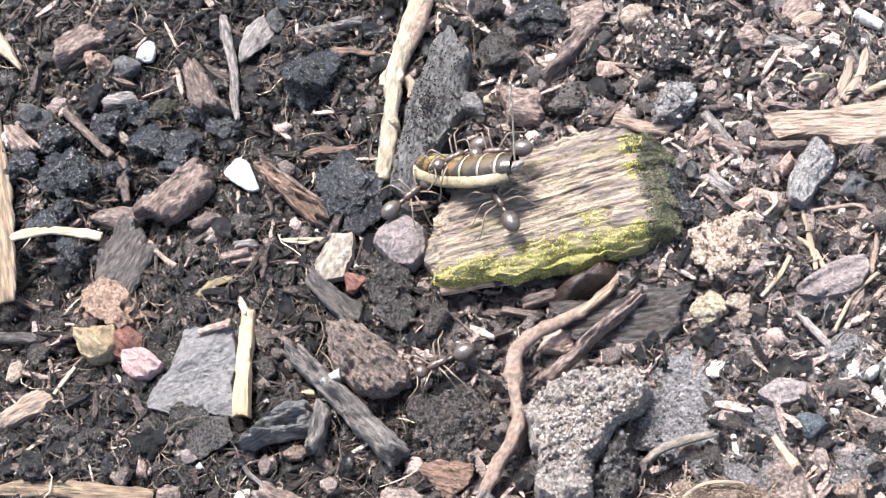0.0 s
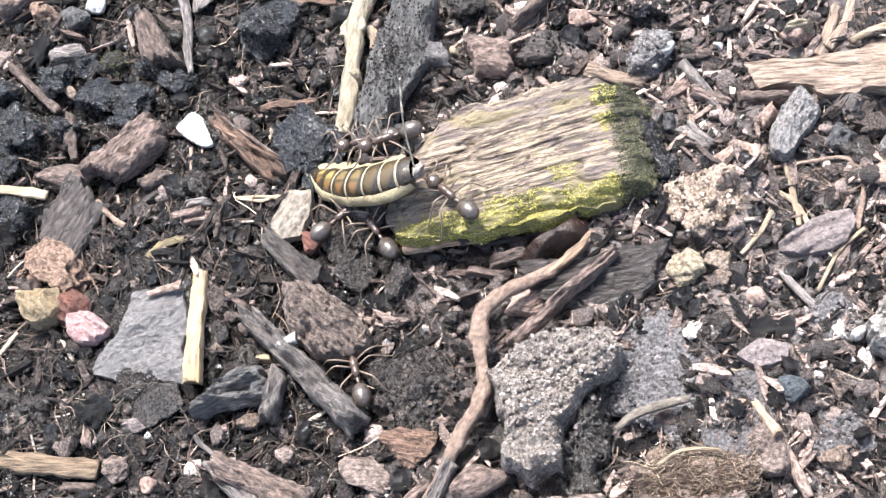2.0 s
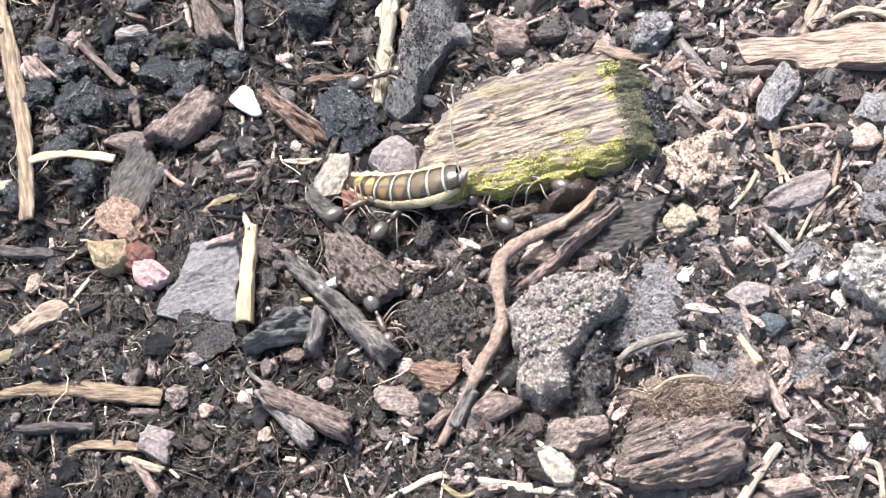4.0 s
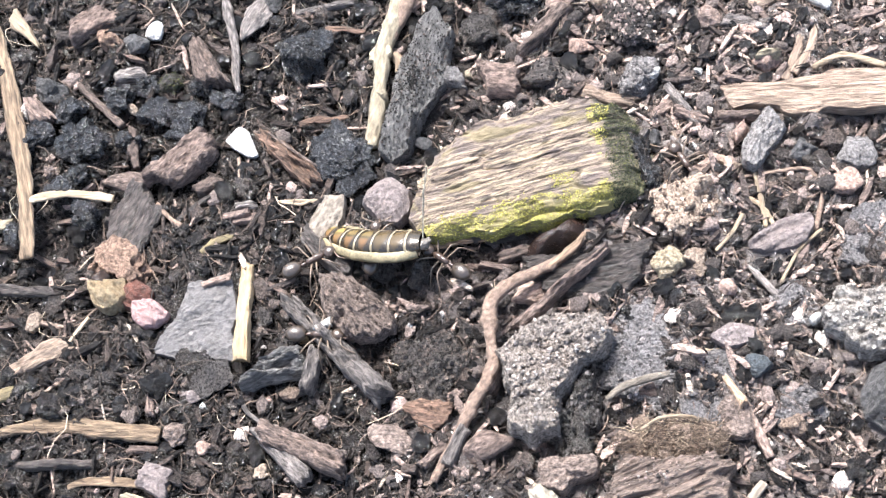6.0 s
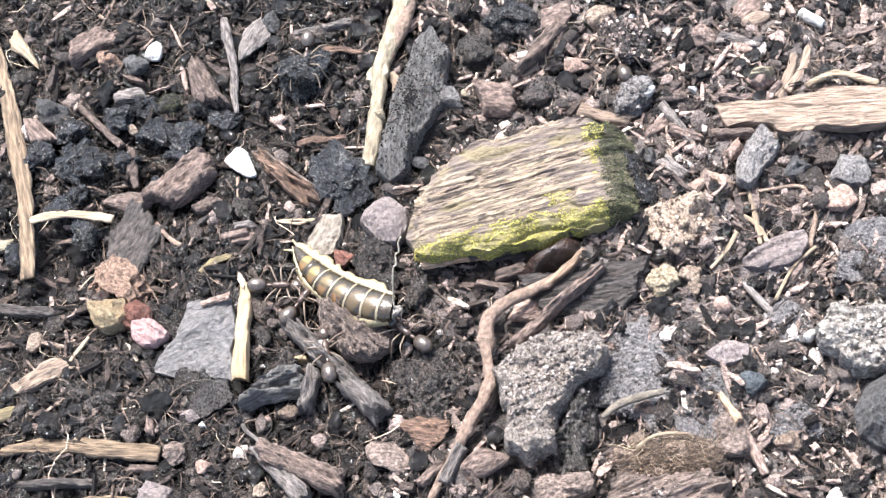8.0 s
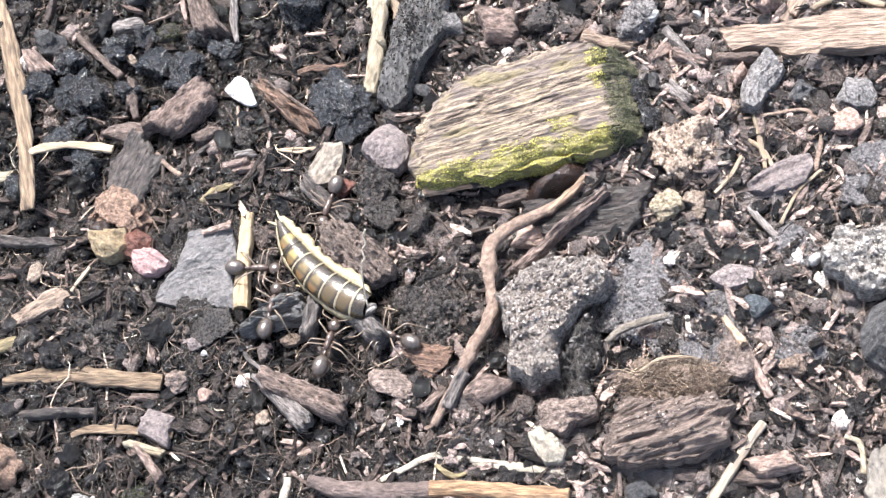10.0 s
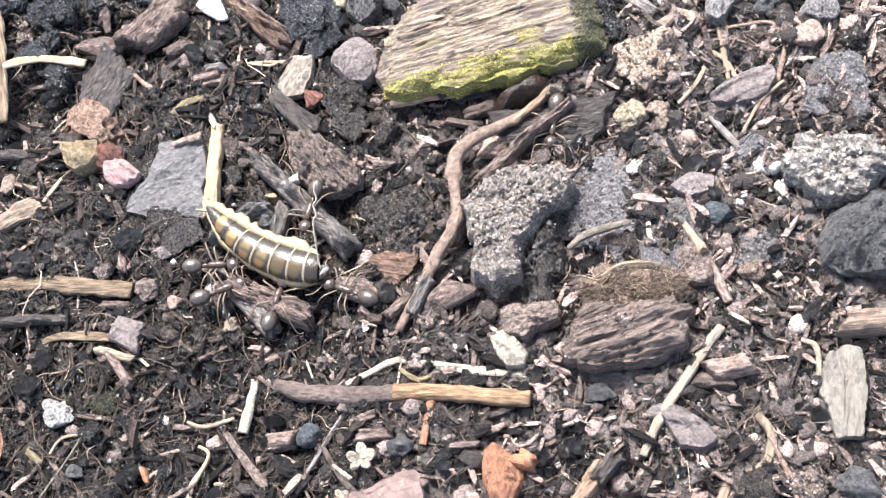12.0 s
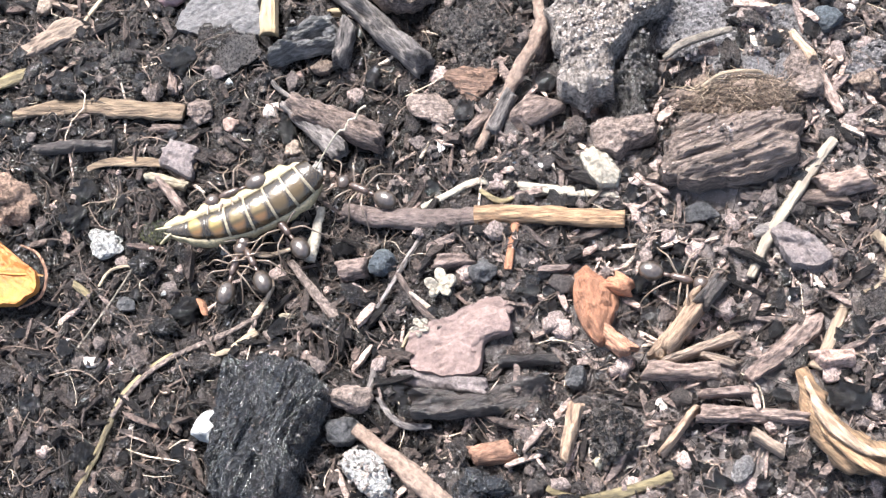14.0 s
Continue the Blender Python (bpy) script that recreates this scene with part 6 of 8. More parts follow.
flower(-1.73, -22.79, 0.95, 20, "tiny cream dried flower with five petals")
flower(-2.78, -25.13, 0.6, 50, "tiny cream star-shaped dried flower on a stone")
twig("rootlet", ((-3.82, -26.0, 0.3), (-3.31, -25.12, 0.3), (-2.41, -24.81, 0.3)), (0.09, 0.09, 0.12), STRAW, "thin pale curved rootlet", "rootlet", seed=1822, group='rootlets lying on the soil')
chip("bark_piece", 0.24, -29.23, 3.2, 5.97, (1.19, 1.7), (-0.03, -0.02), 1.3, BARK_DARK, "dark grey brown layered bark piece", "bark chip", seed=1829, ridges=0.35, layers=0.3, ragged=0.2, jag=0.2, group='bark chips lying on the soil')
chip("orange_chip", 0.83, -31.91, 3.4, 2.19, (0.98, 0.98), (-0.02, -0.01), 1.0, BARK_ORANGE, "orange pink bark chip", "bark chip", seed=1836, group='bark chips lying on the soil')
chip("wood_stick", 4.88, -30.99, 75.7, 2.92, (0.51, 0.74), (0.0, 0.01), 1.1, TWIG_TAN, "tan wood splinter on dark soil", "wood splinter", seed=1843, group='wood splinters lying on the soil')
twig("leaf_shred", ((3.52, -33.68, 0.3), (5.03, -34.3, 0.3), (7.25, -34.05, 0.3), (9.75, -33.33, 0.3)), (0.15, 0.25, 0.28, 0.25), GREEN_STEM, "yellow green leaf shred", "leaf shred", seed=1850, flat=0.5)
lump("dark_stone", -0.01, -33.53, -11.7, 3.48, 1.97, 2.0, CHARCOAL, "dark grey rough lump", "stone", seed=1857, rough=0.08, crack=0.17, level=5, grains=(40, 0.1, CRUMB, 'black crumbs'), group='stones lying on the soil')
lump("dark_stone", 7.11, -30.85, 14.3, 2.92, 3.13, 1.8, CLOD, "dark moist soil clod", "soil clod", seed=1864, rough=0.14, level=5, grains=(500, 0.2, CRUMB, 'dark soil crumbs'), group='soil clods lying on the soil')
lump("blue_pebble", -4.93, -21.12, 13.7, 1.72, 1.38, 1.2, SLATE_BLUE, "dark blue pebble on dark soil", "pebble", seed=1871, group='pebbles lying on the soil')
twig("dry_straw", ((-8.45, -17.69, 0.3), (-8.68, -19.23, 0.3), (-9.05, -20.74, 0.3)), (0.2, 0.31, 0.31), CREAM_STONE, "white dry stem piece", "stem", seed=1878, flat=0.6)
twig("twig", ((-12.54, -19.92, 0.3), (-11.48, -20.26, 0.3), (-9.61, -19.86, 0.3)), (0.1, 0.14, 0.1), CREAM_TAN, "thin pale twig on dark soil", "twig", seed=1885, group='twigs lying on the soil')
twig("straw", ((-22.36, -25.41, 0.3), (-20.52, -22.81, 0.3), (-18.99, -20.33, 0.3)), (0.05, 0.07, 0.05), CREAM_GREY, "thin white straw on dark soil", "straw", seed=1899, group='straws lying on the soil')
lump("stone", 6.93, -24.77, 24.2, 0.97, 0.91, 1.0, BARK, "brown bark crumb on dark soil", "bark chip", seed=1906, group='bark chips lying on the soil')
lump("stone", 15.36, -21.2, 166.2, 1.85, 1.23, 1.2, BARK_GREY, "grey bark lump on dark soil", "bark lump", seed=1913, group='bark lumps lying on the soil')
lump("white_grain", -17.43, -21.92, 24.1, 0.42, 0.34, 0.5, WHITE, "tiny white grain on dark soil", "pebble", seed=1920, group='pebbles lying on the soil')
lump("white_grain", -22.6, -24.46, 30.7, 0.4, 0.38, 0.5, WHITE, "tiny white grain on dark soil", "pebble", seed=1927, group='pebbles lying on the soil')
lump("white_grain", -10.27, -23.8, -7.5, 0.95, 0.28, 0.5, CREAM, "tiny white grub-like grain", "pebble", seed=1934, group='pebbles lying on the soil')

# more pieces seen between the large ones
twig("olive_leaf", ((-28.52, -8.58, 0.3), (-27.24, -8.21, 0.3), (-25.97, -7.85, 0.3)), (0.32, 0.5, 0.25), GREEN_STEM, "curled olive green leaf tip", "leaf", seed=1941, flat=0.4)
lump("pale_flake", -25.97, -3.27, 44.5, 1.45, 1.12, 0.8, TAN_CLAY, "pale tan crumpled flake", "flake", seed=1948, rough=0.2)
twig("twig", ((-23.43, -5.46, 0.3), (-22.79, -4.36, 0.3), (-21.97, -3.27, 0.3)), (0.11, 0.14, 0.14), STRAW, "thin pale dry stalk", "stalk", seed=1955)
chip("wood_strip", -27.07, -0.77, -8.2, 4.42, (0.63, 0.63), (-0.07, -0.06), 0.8, BARK_DARK, "dark flat wood strip", "wood strip", seed=1962)
chip("wood_strip", -23.75, -12.86, -0.6, 6.24, (0.51, 0.5), (-0.05, -0.04), 0.7, BARK_DARK, "dark flat wood strip", "wood strip", seed=1969)
twig("leaf_strip", ((-22.26, -14.29, 0.3), (-20.85, -14.01, 0.3), (-18.5, -14.24, 0.3), (-15.63, -14.71, 0.3)), (0.14, 0.29, 0.32, 0.25), STRAW_BROWN, "dry olive leaf strip with brown edge", "leaf strip", seed=1976, flat=0.3)
chip("bark_splinter", 13.42, 5.99, 65.1, 1.14, (0.58, 0.58), (0.04, 0.04), 1.0, BARK_GREY, "small grey splinter by the block", "bark chip", seed=1983, group='bark chips lying on the soil')
lump("slate_pebble", 14.34, 5.99, 7.2, 0.88, 1.2, 1.2, STONE_DARK, "small black angular pebble", "pebble", seed=1990, group='pebbles lying on the soil')
chip("wood_chip", 15.65, 5.42, -81.4, 2.05, (0.28, 0.28), (-0.01, -0.01), 0.7, WOOD_TAN, "thin tan wood sliver", "wood splinter", seed=1997, group='wood splinters lying on the soil')
twig("rootlet", ((19.56, 1.64, 0.3), (20.48, 0.79, 0.3), (21.01, -0.57, 0.3)), (0.14, 0.18, 0.14), STRAW, "pale yellow dry rootlet", "rootlet", seed=2004, group='rootlets lying on the soil')
twig("rootlet", ((20.19, 3.11, 0.3), (20.41, 1.18, 0.3), (20.52, -0.53, 0.3)), (0.14, 0.18, 0.14), STRAW, "pale yellow dry rootlet", "rootlet", seed=2011, group='rootlets lying on the soil')
twig("rootlet", ((19.21, 0.34, 0.3), (18.44, -0.9, 0.3), (17.43, -1.93, 0.3)), (0.14, 0.14, 0.11), STRAW, "pale yellow curved rootlet", "rootlet", seed=2018, group='rootlets lying on the soil')
chip("wood_chip", 18.67, 3.46, -81.8, 1.2, (0.68, 0.68), (-0.02, -0.02), 0.9, BARK_TAN, "pale pinkish wood chip", "wood chip", seed=2025, group='wood chips lying on the soil')
chip("wood_chip", 19.6, 5.99, 47.9, 1.13, (0.58, 0.58), (0.04, 0.05), 0.9, STONE_WARM, "pale pinkish wood chip", "wood chip", seed=2032, group='wood chips lying on the soil')
chip("wood_strip", 19.44, 7.09, -1.6, 2.57, (0.56, 0.56), (-0.0, 0.0), 0.8, BARK, "brown wood strip in a crack", "wood strip", seed=2039)
lump("clay_crumb", 16.32, -2.21, -37.2, 1.38, 1.22, 1.2, TAN_CLAY, "pale clay crumb on dark soil", "clay lump", seed=2046, rough=0.2)
lump("pebble", 16.49, -3.25, -21.2, 1.03, 0.87, 1.0, TAN_CLAY, "cream clay crumb on dark soil", "clay lump", seed=2053, rough=0.15)
chip("bark_chip", 5.32, -0.97, 11.9, 1.97, (0.77, 0.77), (-0.01, -0.0), 0.8, BARK, "brown bark strip below the block", "bark strip", seed=2060)
chip("bark_strip", 4.74, 0.2, 6.6, 2.48, (0.39, 0.39), (-0.01, -0.0), 0.8, BARK_DARK, "dark thin bark strip", "bark strip", seed=2067)
chip("bark_strip", 4.08, -1.59, -10.4, 1.95, (0.45, 0.45), (-0.02, -0.02), 0.7, BARK, "thin brown bark strip", "bark strip", seed=2074)
lump("brown_lump", 6.29, -3.61, 3.7, 2.58, 1.49, 1.2, BARK_TAN, "tan brown bark lump", "bark lump", seed=2081, rough=0.12, group='bark lumps lying on the soil')
lump("bark_lump", -5.36, 0.82, -53.3, 1.58, 1.28, 1.2, RED_BROWN, "small red brown bark lump", "bark lump", seed=2088, group='bark lumps lying on the soil')
lump("pebble", -2.72, -0.9, -9.4, 2.75, 2.7, 1.6, CLOD, "dark blue grey cracked lump", "soil clod", seed=2095, rough=0.1, group='soil clods lying on the soil')
chip("pale_sliver", 23.86, -7.56, -72.8, 0.93, (0.45, 0.45), (-0.02, -0.02), 0.8, TAN_CLAY, "pale clay sliver on dark soil", "clay lump", seed=2102)
lump("bark_chip", 17.8, -12.85, -14.9, 2.53, 2.0, 1.6, BARK_WARM, "purple brown rounded bark chip", "bark chip", seed=2116, rough=0.08, group='bark chips lying on the soil')
chip("wood_splinter", 17.88, -11.0, -63.1, 2.09, (0.33, 0.52), (-0.01, -0.02), 1.0, TWIG_TAN, "orange tan splinter on dark soil", "wood splinter", seed=2123, group='wood splinters lying on the soil')
chip("wood_splinter", 16.36, -10.19, 39.3, 1.1, (0.4, 0.4), (0.01, 0.02), 0.8, WOOD_TAN, "pale tan splinter on dark soil", "wood splinter", seed=2130, group='wood splinters lying on the soil')
twig("twig", ((15.02, -7.94, 0.3), (16.11, -8.37, 0.3), (17.56, -8.33, 0.3)), (0.14, 0.18, 0.14), CREAM_TAN, "thin pale twig on dark soil", "twig", seed=2137, group='twigs lying on the soil')
twig("twig", ((16.89, -8.7, 0.3), (17.47, -9.36, 0.3), (17.9, -9.97, 0.3)), (0.14, 0.18, 0.14), BARK_PINK, "thin pinkish twig on dark soil", "twig", seed=2144, group='twigs lying on the soil')
chip("wood_splinter", 10.22, -31.01, 50.2, 3.02, (0.39, 0.33), (0.0, 0.01), 0.9, TWIG_TAN, "brown tan splinter on dark soil", "wood splinter", seed=2151, group='wood splinters lying on the soil')
chip("pale_splinter", 6.68, -32.18, 39.5, 1.69, (0.51, 0.28), (0.0, 0.0), 0.8, CREAM, "pale cream splinter on dark soil", "wood splinter", seed=2158, group='wood splinters lying on the soil')
chip("wood_splinter", 14.38, -31.91, -36.7, 1.75, (0.39, 0.45), (-0.0, -0.0), 0.9, WOOD_TAN, "pale tan splinter on dark soil", "wood splinter", seed=2165, group='wood splinters lying on the soil')
lump("pale_pebble", 13.15, -33.04, 56.0, 1.62, 0.96, 1.2, STONE, "pale lilac grey pebble", "pebble", seed=2172, group='pebbles lying on the soil')
lump("slate_pebble", -19.31, -22.59, 4.4, 1.14, 0.87, 0.9, STONE_DARK, "dark grey flat pebble", "pebble", seed=2179, group='pebbles lying on the soil')
twig("rootlet", ((-21.05, -21.43, 0.3), (-20.3, -20.49, 0.3), (-18.67, -20.35, 0.3)), (0.09, 0.09, 0.09), STRAW, "thin pale rootlet on dark soil", "rootlet", seed=2186, group='rootlets lying on the soil')
chip("leaf_shred", -21.98, -21.56, -40.0, 1.39, (0.37, 0.37), (-0.0, -0.0), 0.5, GREEN_STEM, "pale green leaf shred", "leaf shred", seed=2193)
chip("leaf_shred", -15.04, -22.91, -69.4, 1.06, (0.31, 0.31), (0.01, 0.01), 0.5, WOOD_ORANGE, "orange brown leaf shred", "leaf shred", seed=2200)
twig("twig", ((-11.7, -21.42, 0.3), (-11.05, -22.11, 0.3), (-12.08, -23.94, 0.3)), (0.09, 0.12, 0.18), CREAM_TAN, "forked pale twig on dark soil", "twig", seed=2207, group='twigs lying on the soil')
twig("twig", ((-5.25, -27.13, 0.3), (-5.54, -28.32, 0.3), (-5.83, -28.6, 0.3)), (0.15, 0.22, 0.15), BARK_GREY, "grey bent twig on dark soil", "twig", seed=2214, group='twigs lying on the soil')
twig("twig", ((-5.09, -28.64, 0.3), (-4.04, -30.03, 0.3), (-2.28, -30.32, 0.3)), (0.15, 0.18, 0.15), BARK_GREY, "grey bent twig on dark soil", "twig", seed=2221, group='twigs lying on the soil')
chip("bark_strip", 2.72, -27.05, 1.2, 3.06, (0.42, 0.42), (-0.01, -0.0), 0.8, BARK_DARK, "dark thin bark strip", "bark strip", seed=2228)
lump("slate_chip", 5.22, -27.89, 51.4, 1.45, 1.17, 1.0, STONE_DARK, "dark blue-grey flat chip", "stone flake", seed=2235)
chip("bark_chip", -6.48, -21.42, 1.9, 1.55, (0.97, 0.96), (-0.04, -0.04), 0.9, BARK_PINK, "reddish brown flat bark chip", "bark chip", seed=2242, group='bark chips lying on the soil')
chip("bark_chip", -1.11, -21.41, 5.8, 1.83, (0.77, 0.76), (-0.02, -0.02), 0.9, BARK_PINK, "reddish brown flat bark chip", "bark chip", seed=2249, group='bark chips lying on the soil')
lump("stone", 0.54, -21.99, 7.9, 1.52, 1.39, 1.2, STONE_DARK, "dark grey angular stone", "stone", seed=2256, group='stones lying on the soil')
lump("bark_lump", -10.22, -13.81, -23.5, 1.08, 0.99, 0.7, TAN_CLAY, "cream broken husk bit", "husk", seed=2263, rough=0.25)
lump("orange_lump", -8.51, -9.12, 9.7, 1.33, 0.95, 0.9, TAN_CLAY_DARK, "orange tan crumb on dark soil", "clay lump", seed=2270, rough=0.2)

# black clods of the hollow and small things round it
lump("soil_clod", -23.12, 9.65, 1.9, 2.4, 1.96, 1.6, CHARCOAL, "black moist soil clod", "soil clod", seed=2284, facets=5, rough=0.08, crack=0.17, level=5, grains=(40, 0.1, CRUMB, 'black crumbs'), group='soil clods lying on the soil')
lump("soil_clod", -18.83, 7.46, 4.0, 1.91, 1.56, 1.6, CHARCOAL, "black moist soil clod", "soil clod", seed=2291, facets=5, rough=0.08, crack=0.17, level=5, grains=(40, 0.1, CRUMB, 'black crumbs'), group='soil clods lying on the soil')
lump("soil_clod", -18.83, 11.44, 0.6, 2.75, 2.25, 1.6, CHARCOAL, "black moist soil clod", "soil clod", seed=2298, facets=5, rough=0.08, crack=0.17, level=5, grains=(40, 0.1, CRUMB, 'black crumbs'), group='soil clods lying on the soil')
lump("soil_clod", -21.61, 13.1, 1.3, 2.52, 2.08, 1.6, CHARCOAL, "black moist soil clod", "soil clod", seed=2305, facets=5, rough=0.08, crack=0.17, level=5, grains=(40, 0.1, CRUMB, 'black crumbs'), group='soil clods lying on the soil')
lump("soil_clod", -16.41, 11.15, 0.9, 2.63, 2.16, 1.6, CHARCOAL, "black moist soil clod", "soil clod", seed=2312, facets=5, rough=0.08, crack=0.17, level=5, grains=(40, 0.1, CRUMB, 'black crumbs'), group='soil clods lying on the soil')
lump("soil_clod", -25.01, 12.16, 2.3, 2.26, 1.86, 1.6, CHARCOAL, "black moist soil clod", "soil clod", seed=2319, facets=5, rough=0.08, crack=0.17, level=5, grains=(40, 0.1, CRUMB, 'black crumbs'), group='soil clods lying on the soil')
lump("soil_clod", -20.9, 9.71, 4.8, 1.77, 1.45, 1.6, CHARCOAL, "black moist soil clod", "soil clod", seed=2326, facets=5, rough=0.08, crack=0.17, level=5, grains=(40, 0.1, CRUMB, 'black crumbs'), group='soil clods lying on the soil')
lump("soil_clod", -22.98, 4.19, 7.2, 1.48, 1.19, 1.6, CHARCOAL, "black moist soil clod", "soil clod", seed=2340, facets=5, rough=0.08, crack=0.17, level=5, grains=(40, 0.1, CRUMB, 'black crumbs'), group='soil clods lying on the soil')
lump("soil_clod", -25.02, 6.5, 3.6, 2.03, 1.64, 1.6, CHARCOAL, "black moist soil clod", "soil clod", seed=2347, facets=5, rough=0.08, crack=0.17, level=5, grains=(40, 0.1, CRUMB, 'black crumbs'), group='soil clods lying on the soil')
lump("soil_clod", -19.83, 13.78, 3.0, 2.06, 1.72, 1.6, CHARCOAL, "black moist soil clod", "soil clod", seed=2354, facets=5, rough=0.08, crack=0.17, level=5, grains=(40, 0.1, CRUMB, 'black crumbs'), group='soil clods lying on the soil')
lump("soil_clod", -14.08, 12.19, 1.7, 2.36, 1.96, 1.6, CHARCOAL, "black moist soil clod", "soil clod", seed=2361, facets=5, rough=0.08, crack=0.17, level=5, grains=(40, 0.1, CRUMB, 'black crumbs'), group='soil clods lying on the soil')
lump("soil_clod", -15.75, 13.28, 4.6, 1.76, 1.48, 1.6, CHARCOAL, "black moist soil clod", "soil clod", seed=2368, facets=5, rough=0.08, crack=0.17, level=5, grains=(40, 0.1, CRUMB, 'black crumbs'), group='soil clods lying on the soil')
chip("bark_chip", -20.55, 9.55, 88.6, 2.17, (0.57, 0.66), (0.06, 0.07), 0.9, BARK, "brown bark splinter upright in soil", "bark chip", seed=2382, group='bark chips lying on the soil')
lump("bark_chip", -18.04, 11.22, 63.1, 1.16, 1.0, 0.9, BARK_TAN, "pale brown bark flake", "bark chip", seed=2396, group='bark chips lying on the soil')
twig("twig", ((-12.76, 7.41, 0.3), (-12.61, 6.13, 0.3), (-12.6, 5.18, 0.3)), (0.11, 0.14, 0.11), TWIG, "short brown stalk on dark soil", "twig", seed=2417, group='twigs lying on the soil')
twig("rootlet", ((-9.64, 3.88, 0.3), (-8.39, 3.63, 0.3), (-7.54, 3.83, 0.3), (-6.89, 3.48, 0.3)), (0.07, 0.11, 0.11, 0.07), STRAW, "thin pale curled rootlet", "rootlet", seed=2424, group='rootlets lying on the soil')
chip("wood_chip", -12.59, 3.05, 10.6, 1.73, (0.51, 0.5), (-0.03, -0.03), 0.7, BARK_PINK, "small pink brown wood chip", "wood chip", seed=2431, group='wood chips lying on the soil')


# ---- the mossy block of wood ----
BLOCK_PLAN = ((-7.6, -2.7), (-4.0, -3.4), (-1.2, -3.6), (1.3, -3.7), (3.4, -3.8), (6.0, -3.6), (7.2, -1.5), (7.4, 1.0), (6.4, 2.6), (5.2, 3.3), (3.6, 4.1), (2.0, 4.3), (0.1, 3.9), (-2.3, 4.0), (-5.6, 2.8), (-7.1, 1.2), (-8.2, -1.1))


def mossy_block(x, y, ang, T):
    root = new("mossy_wood_block")
    settle(root, x, y, ang, 0.2, (7.3, 3.6))
    wood = part("wood", slab_mesh("wood", BLOCK_PLAN, T, 77, ridge=0.09, layer=0.085, pit=0.06, crack=0.2, bevel=0.75, soft=0.75, ragged=0.16, lean=(0.0, 0.0), fibre=0.75, fan=0.015, end=(4.7, 1.2, 2.6), flare=0.05, step=0.085), LOG, root)
    # split layers that stick out below
    part("split_layer", chip_mesh("split_layer", 4.6, (0.5, 0.35), (0, 0), 0.5, 78, ridges=0.3, arch=0.3), TWIG_TAN, root, "tan split layer of wood", pose(-5.4 * MM, -3.15 * MM, 0.15 * MM, 0, 0, -7))
    part("split_layer", chip_mesh("split_layer", 7.0, (0.6, 0.4), (0, 0), 0.6, 79, ridges=0.3, arch=0.3), BARK_DARK, root, "dark split layer of wood", pose(-1.2 * MM, -3.35 * MM, 0.1 * MM, 0, 0, -3))
    # moss on the worn end and lichen along the lower edge, as crowds of tiny clumps
    rng = np.random.default_rng(8)
    b = np.array([(1, 0, 0), (0, 1, 0), (-1, 0, 0), (0, -1, 0), (0, 0, 1), (0, 0, -1)], float)
    f = [(0, 1, 4), (1, 2, 4), (2, 3, 4), (3, 0, 4), (1, 0, 5), (2, 1, 5), (3, 2, 5), (0, 3, 5)]
    sites = np.array([v.co[:] for v in wood.data.vertices]) / MM
    faces = [q.vertices[:3] for q in wood.data.polygons if q.area < 1e-6 and q.center.z > 0.0003]
    tri = sites[np.array(faces)]
    area = np.linalg.norm(np.cross(tri[:, 1] - tri[:, 0], tri[:, 2] - tri[:, 0]), axis=1)
    for name, mat, label, n in (("moss", MOSS, "dull green moss on the worn end", 60000), ("lichen", LICHEN, "yellow-green lichen along the lower edge", 70000)):
        pick = rng.choice(len(tri), n, p=area / area.sum())
        k = rng.random((n, 2, 1))
        c = tri[pick, 0] + k[:, 0] * (tri[pick, 1] - tri[pick, 0]) + k[:, 1] * (tri[pick, 2] - tri[pick, 0])
        rag = fbm(c[:, 0] * 0.45 + 0.4 * c[:, 1], c[:, 1] * 1.1 - 0.2 * c[:, 0], c[:, 2] * 0.4, 4, 5)
        u = c[:, 0] - 0.2 * c[:, 1]
        low = c[:, 1] + 2.75 + 0.068 * (c[:, 0] + 7.6)
        if name == "moss":
            keep = (u + 0.5 * rag > 4.6) & (rng.random(n) < 0.75)
        else:
            keep = (low + 1.0 * rag < 0.75) & (rag > -0.45) | (abs(u - 4.4) < 0.1 + 0.8 * rag) | (low < 2.0) & (rag > 0.5) & (u > -1)
            keep &= (u < 5.0) & (rng.random(n) < 0.72)
        c = c[keep]
        s = rng.uniform(0.025, 0.06, len(c)) * (0.9 if name == "moss" else 0.8)
        clump = b[None] * s[:, None, None] * (1 + 0.3 * rng.normal(size=(len(c), 6, 1))) * (1.2, 1.0, 0.6)
        lean = rng.normal(0, 0.5, (len(c), 2))
        clump[..., 2] += clump[..., 0] * lean[:, :1] + clump[..., 1] * lean[:, 1:]
        vv = c[:, None] + clump
        ff = (np.array(f)[None] + (np.arange(len(c)) * 6)[:, None, None]).reshape(-1, 3)
        tagged(part(name, mesh_of(name, vv.reshape(-1, 3) * MM, ff, False), mat, root, label), kind="stuff")
    return tagged(root, "weathered block of wood with yellow lichen and moss on its end", "wood block")


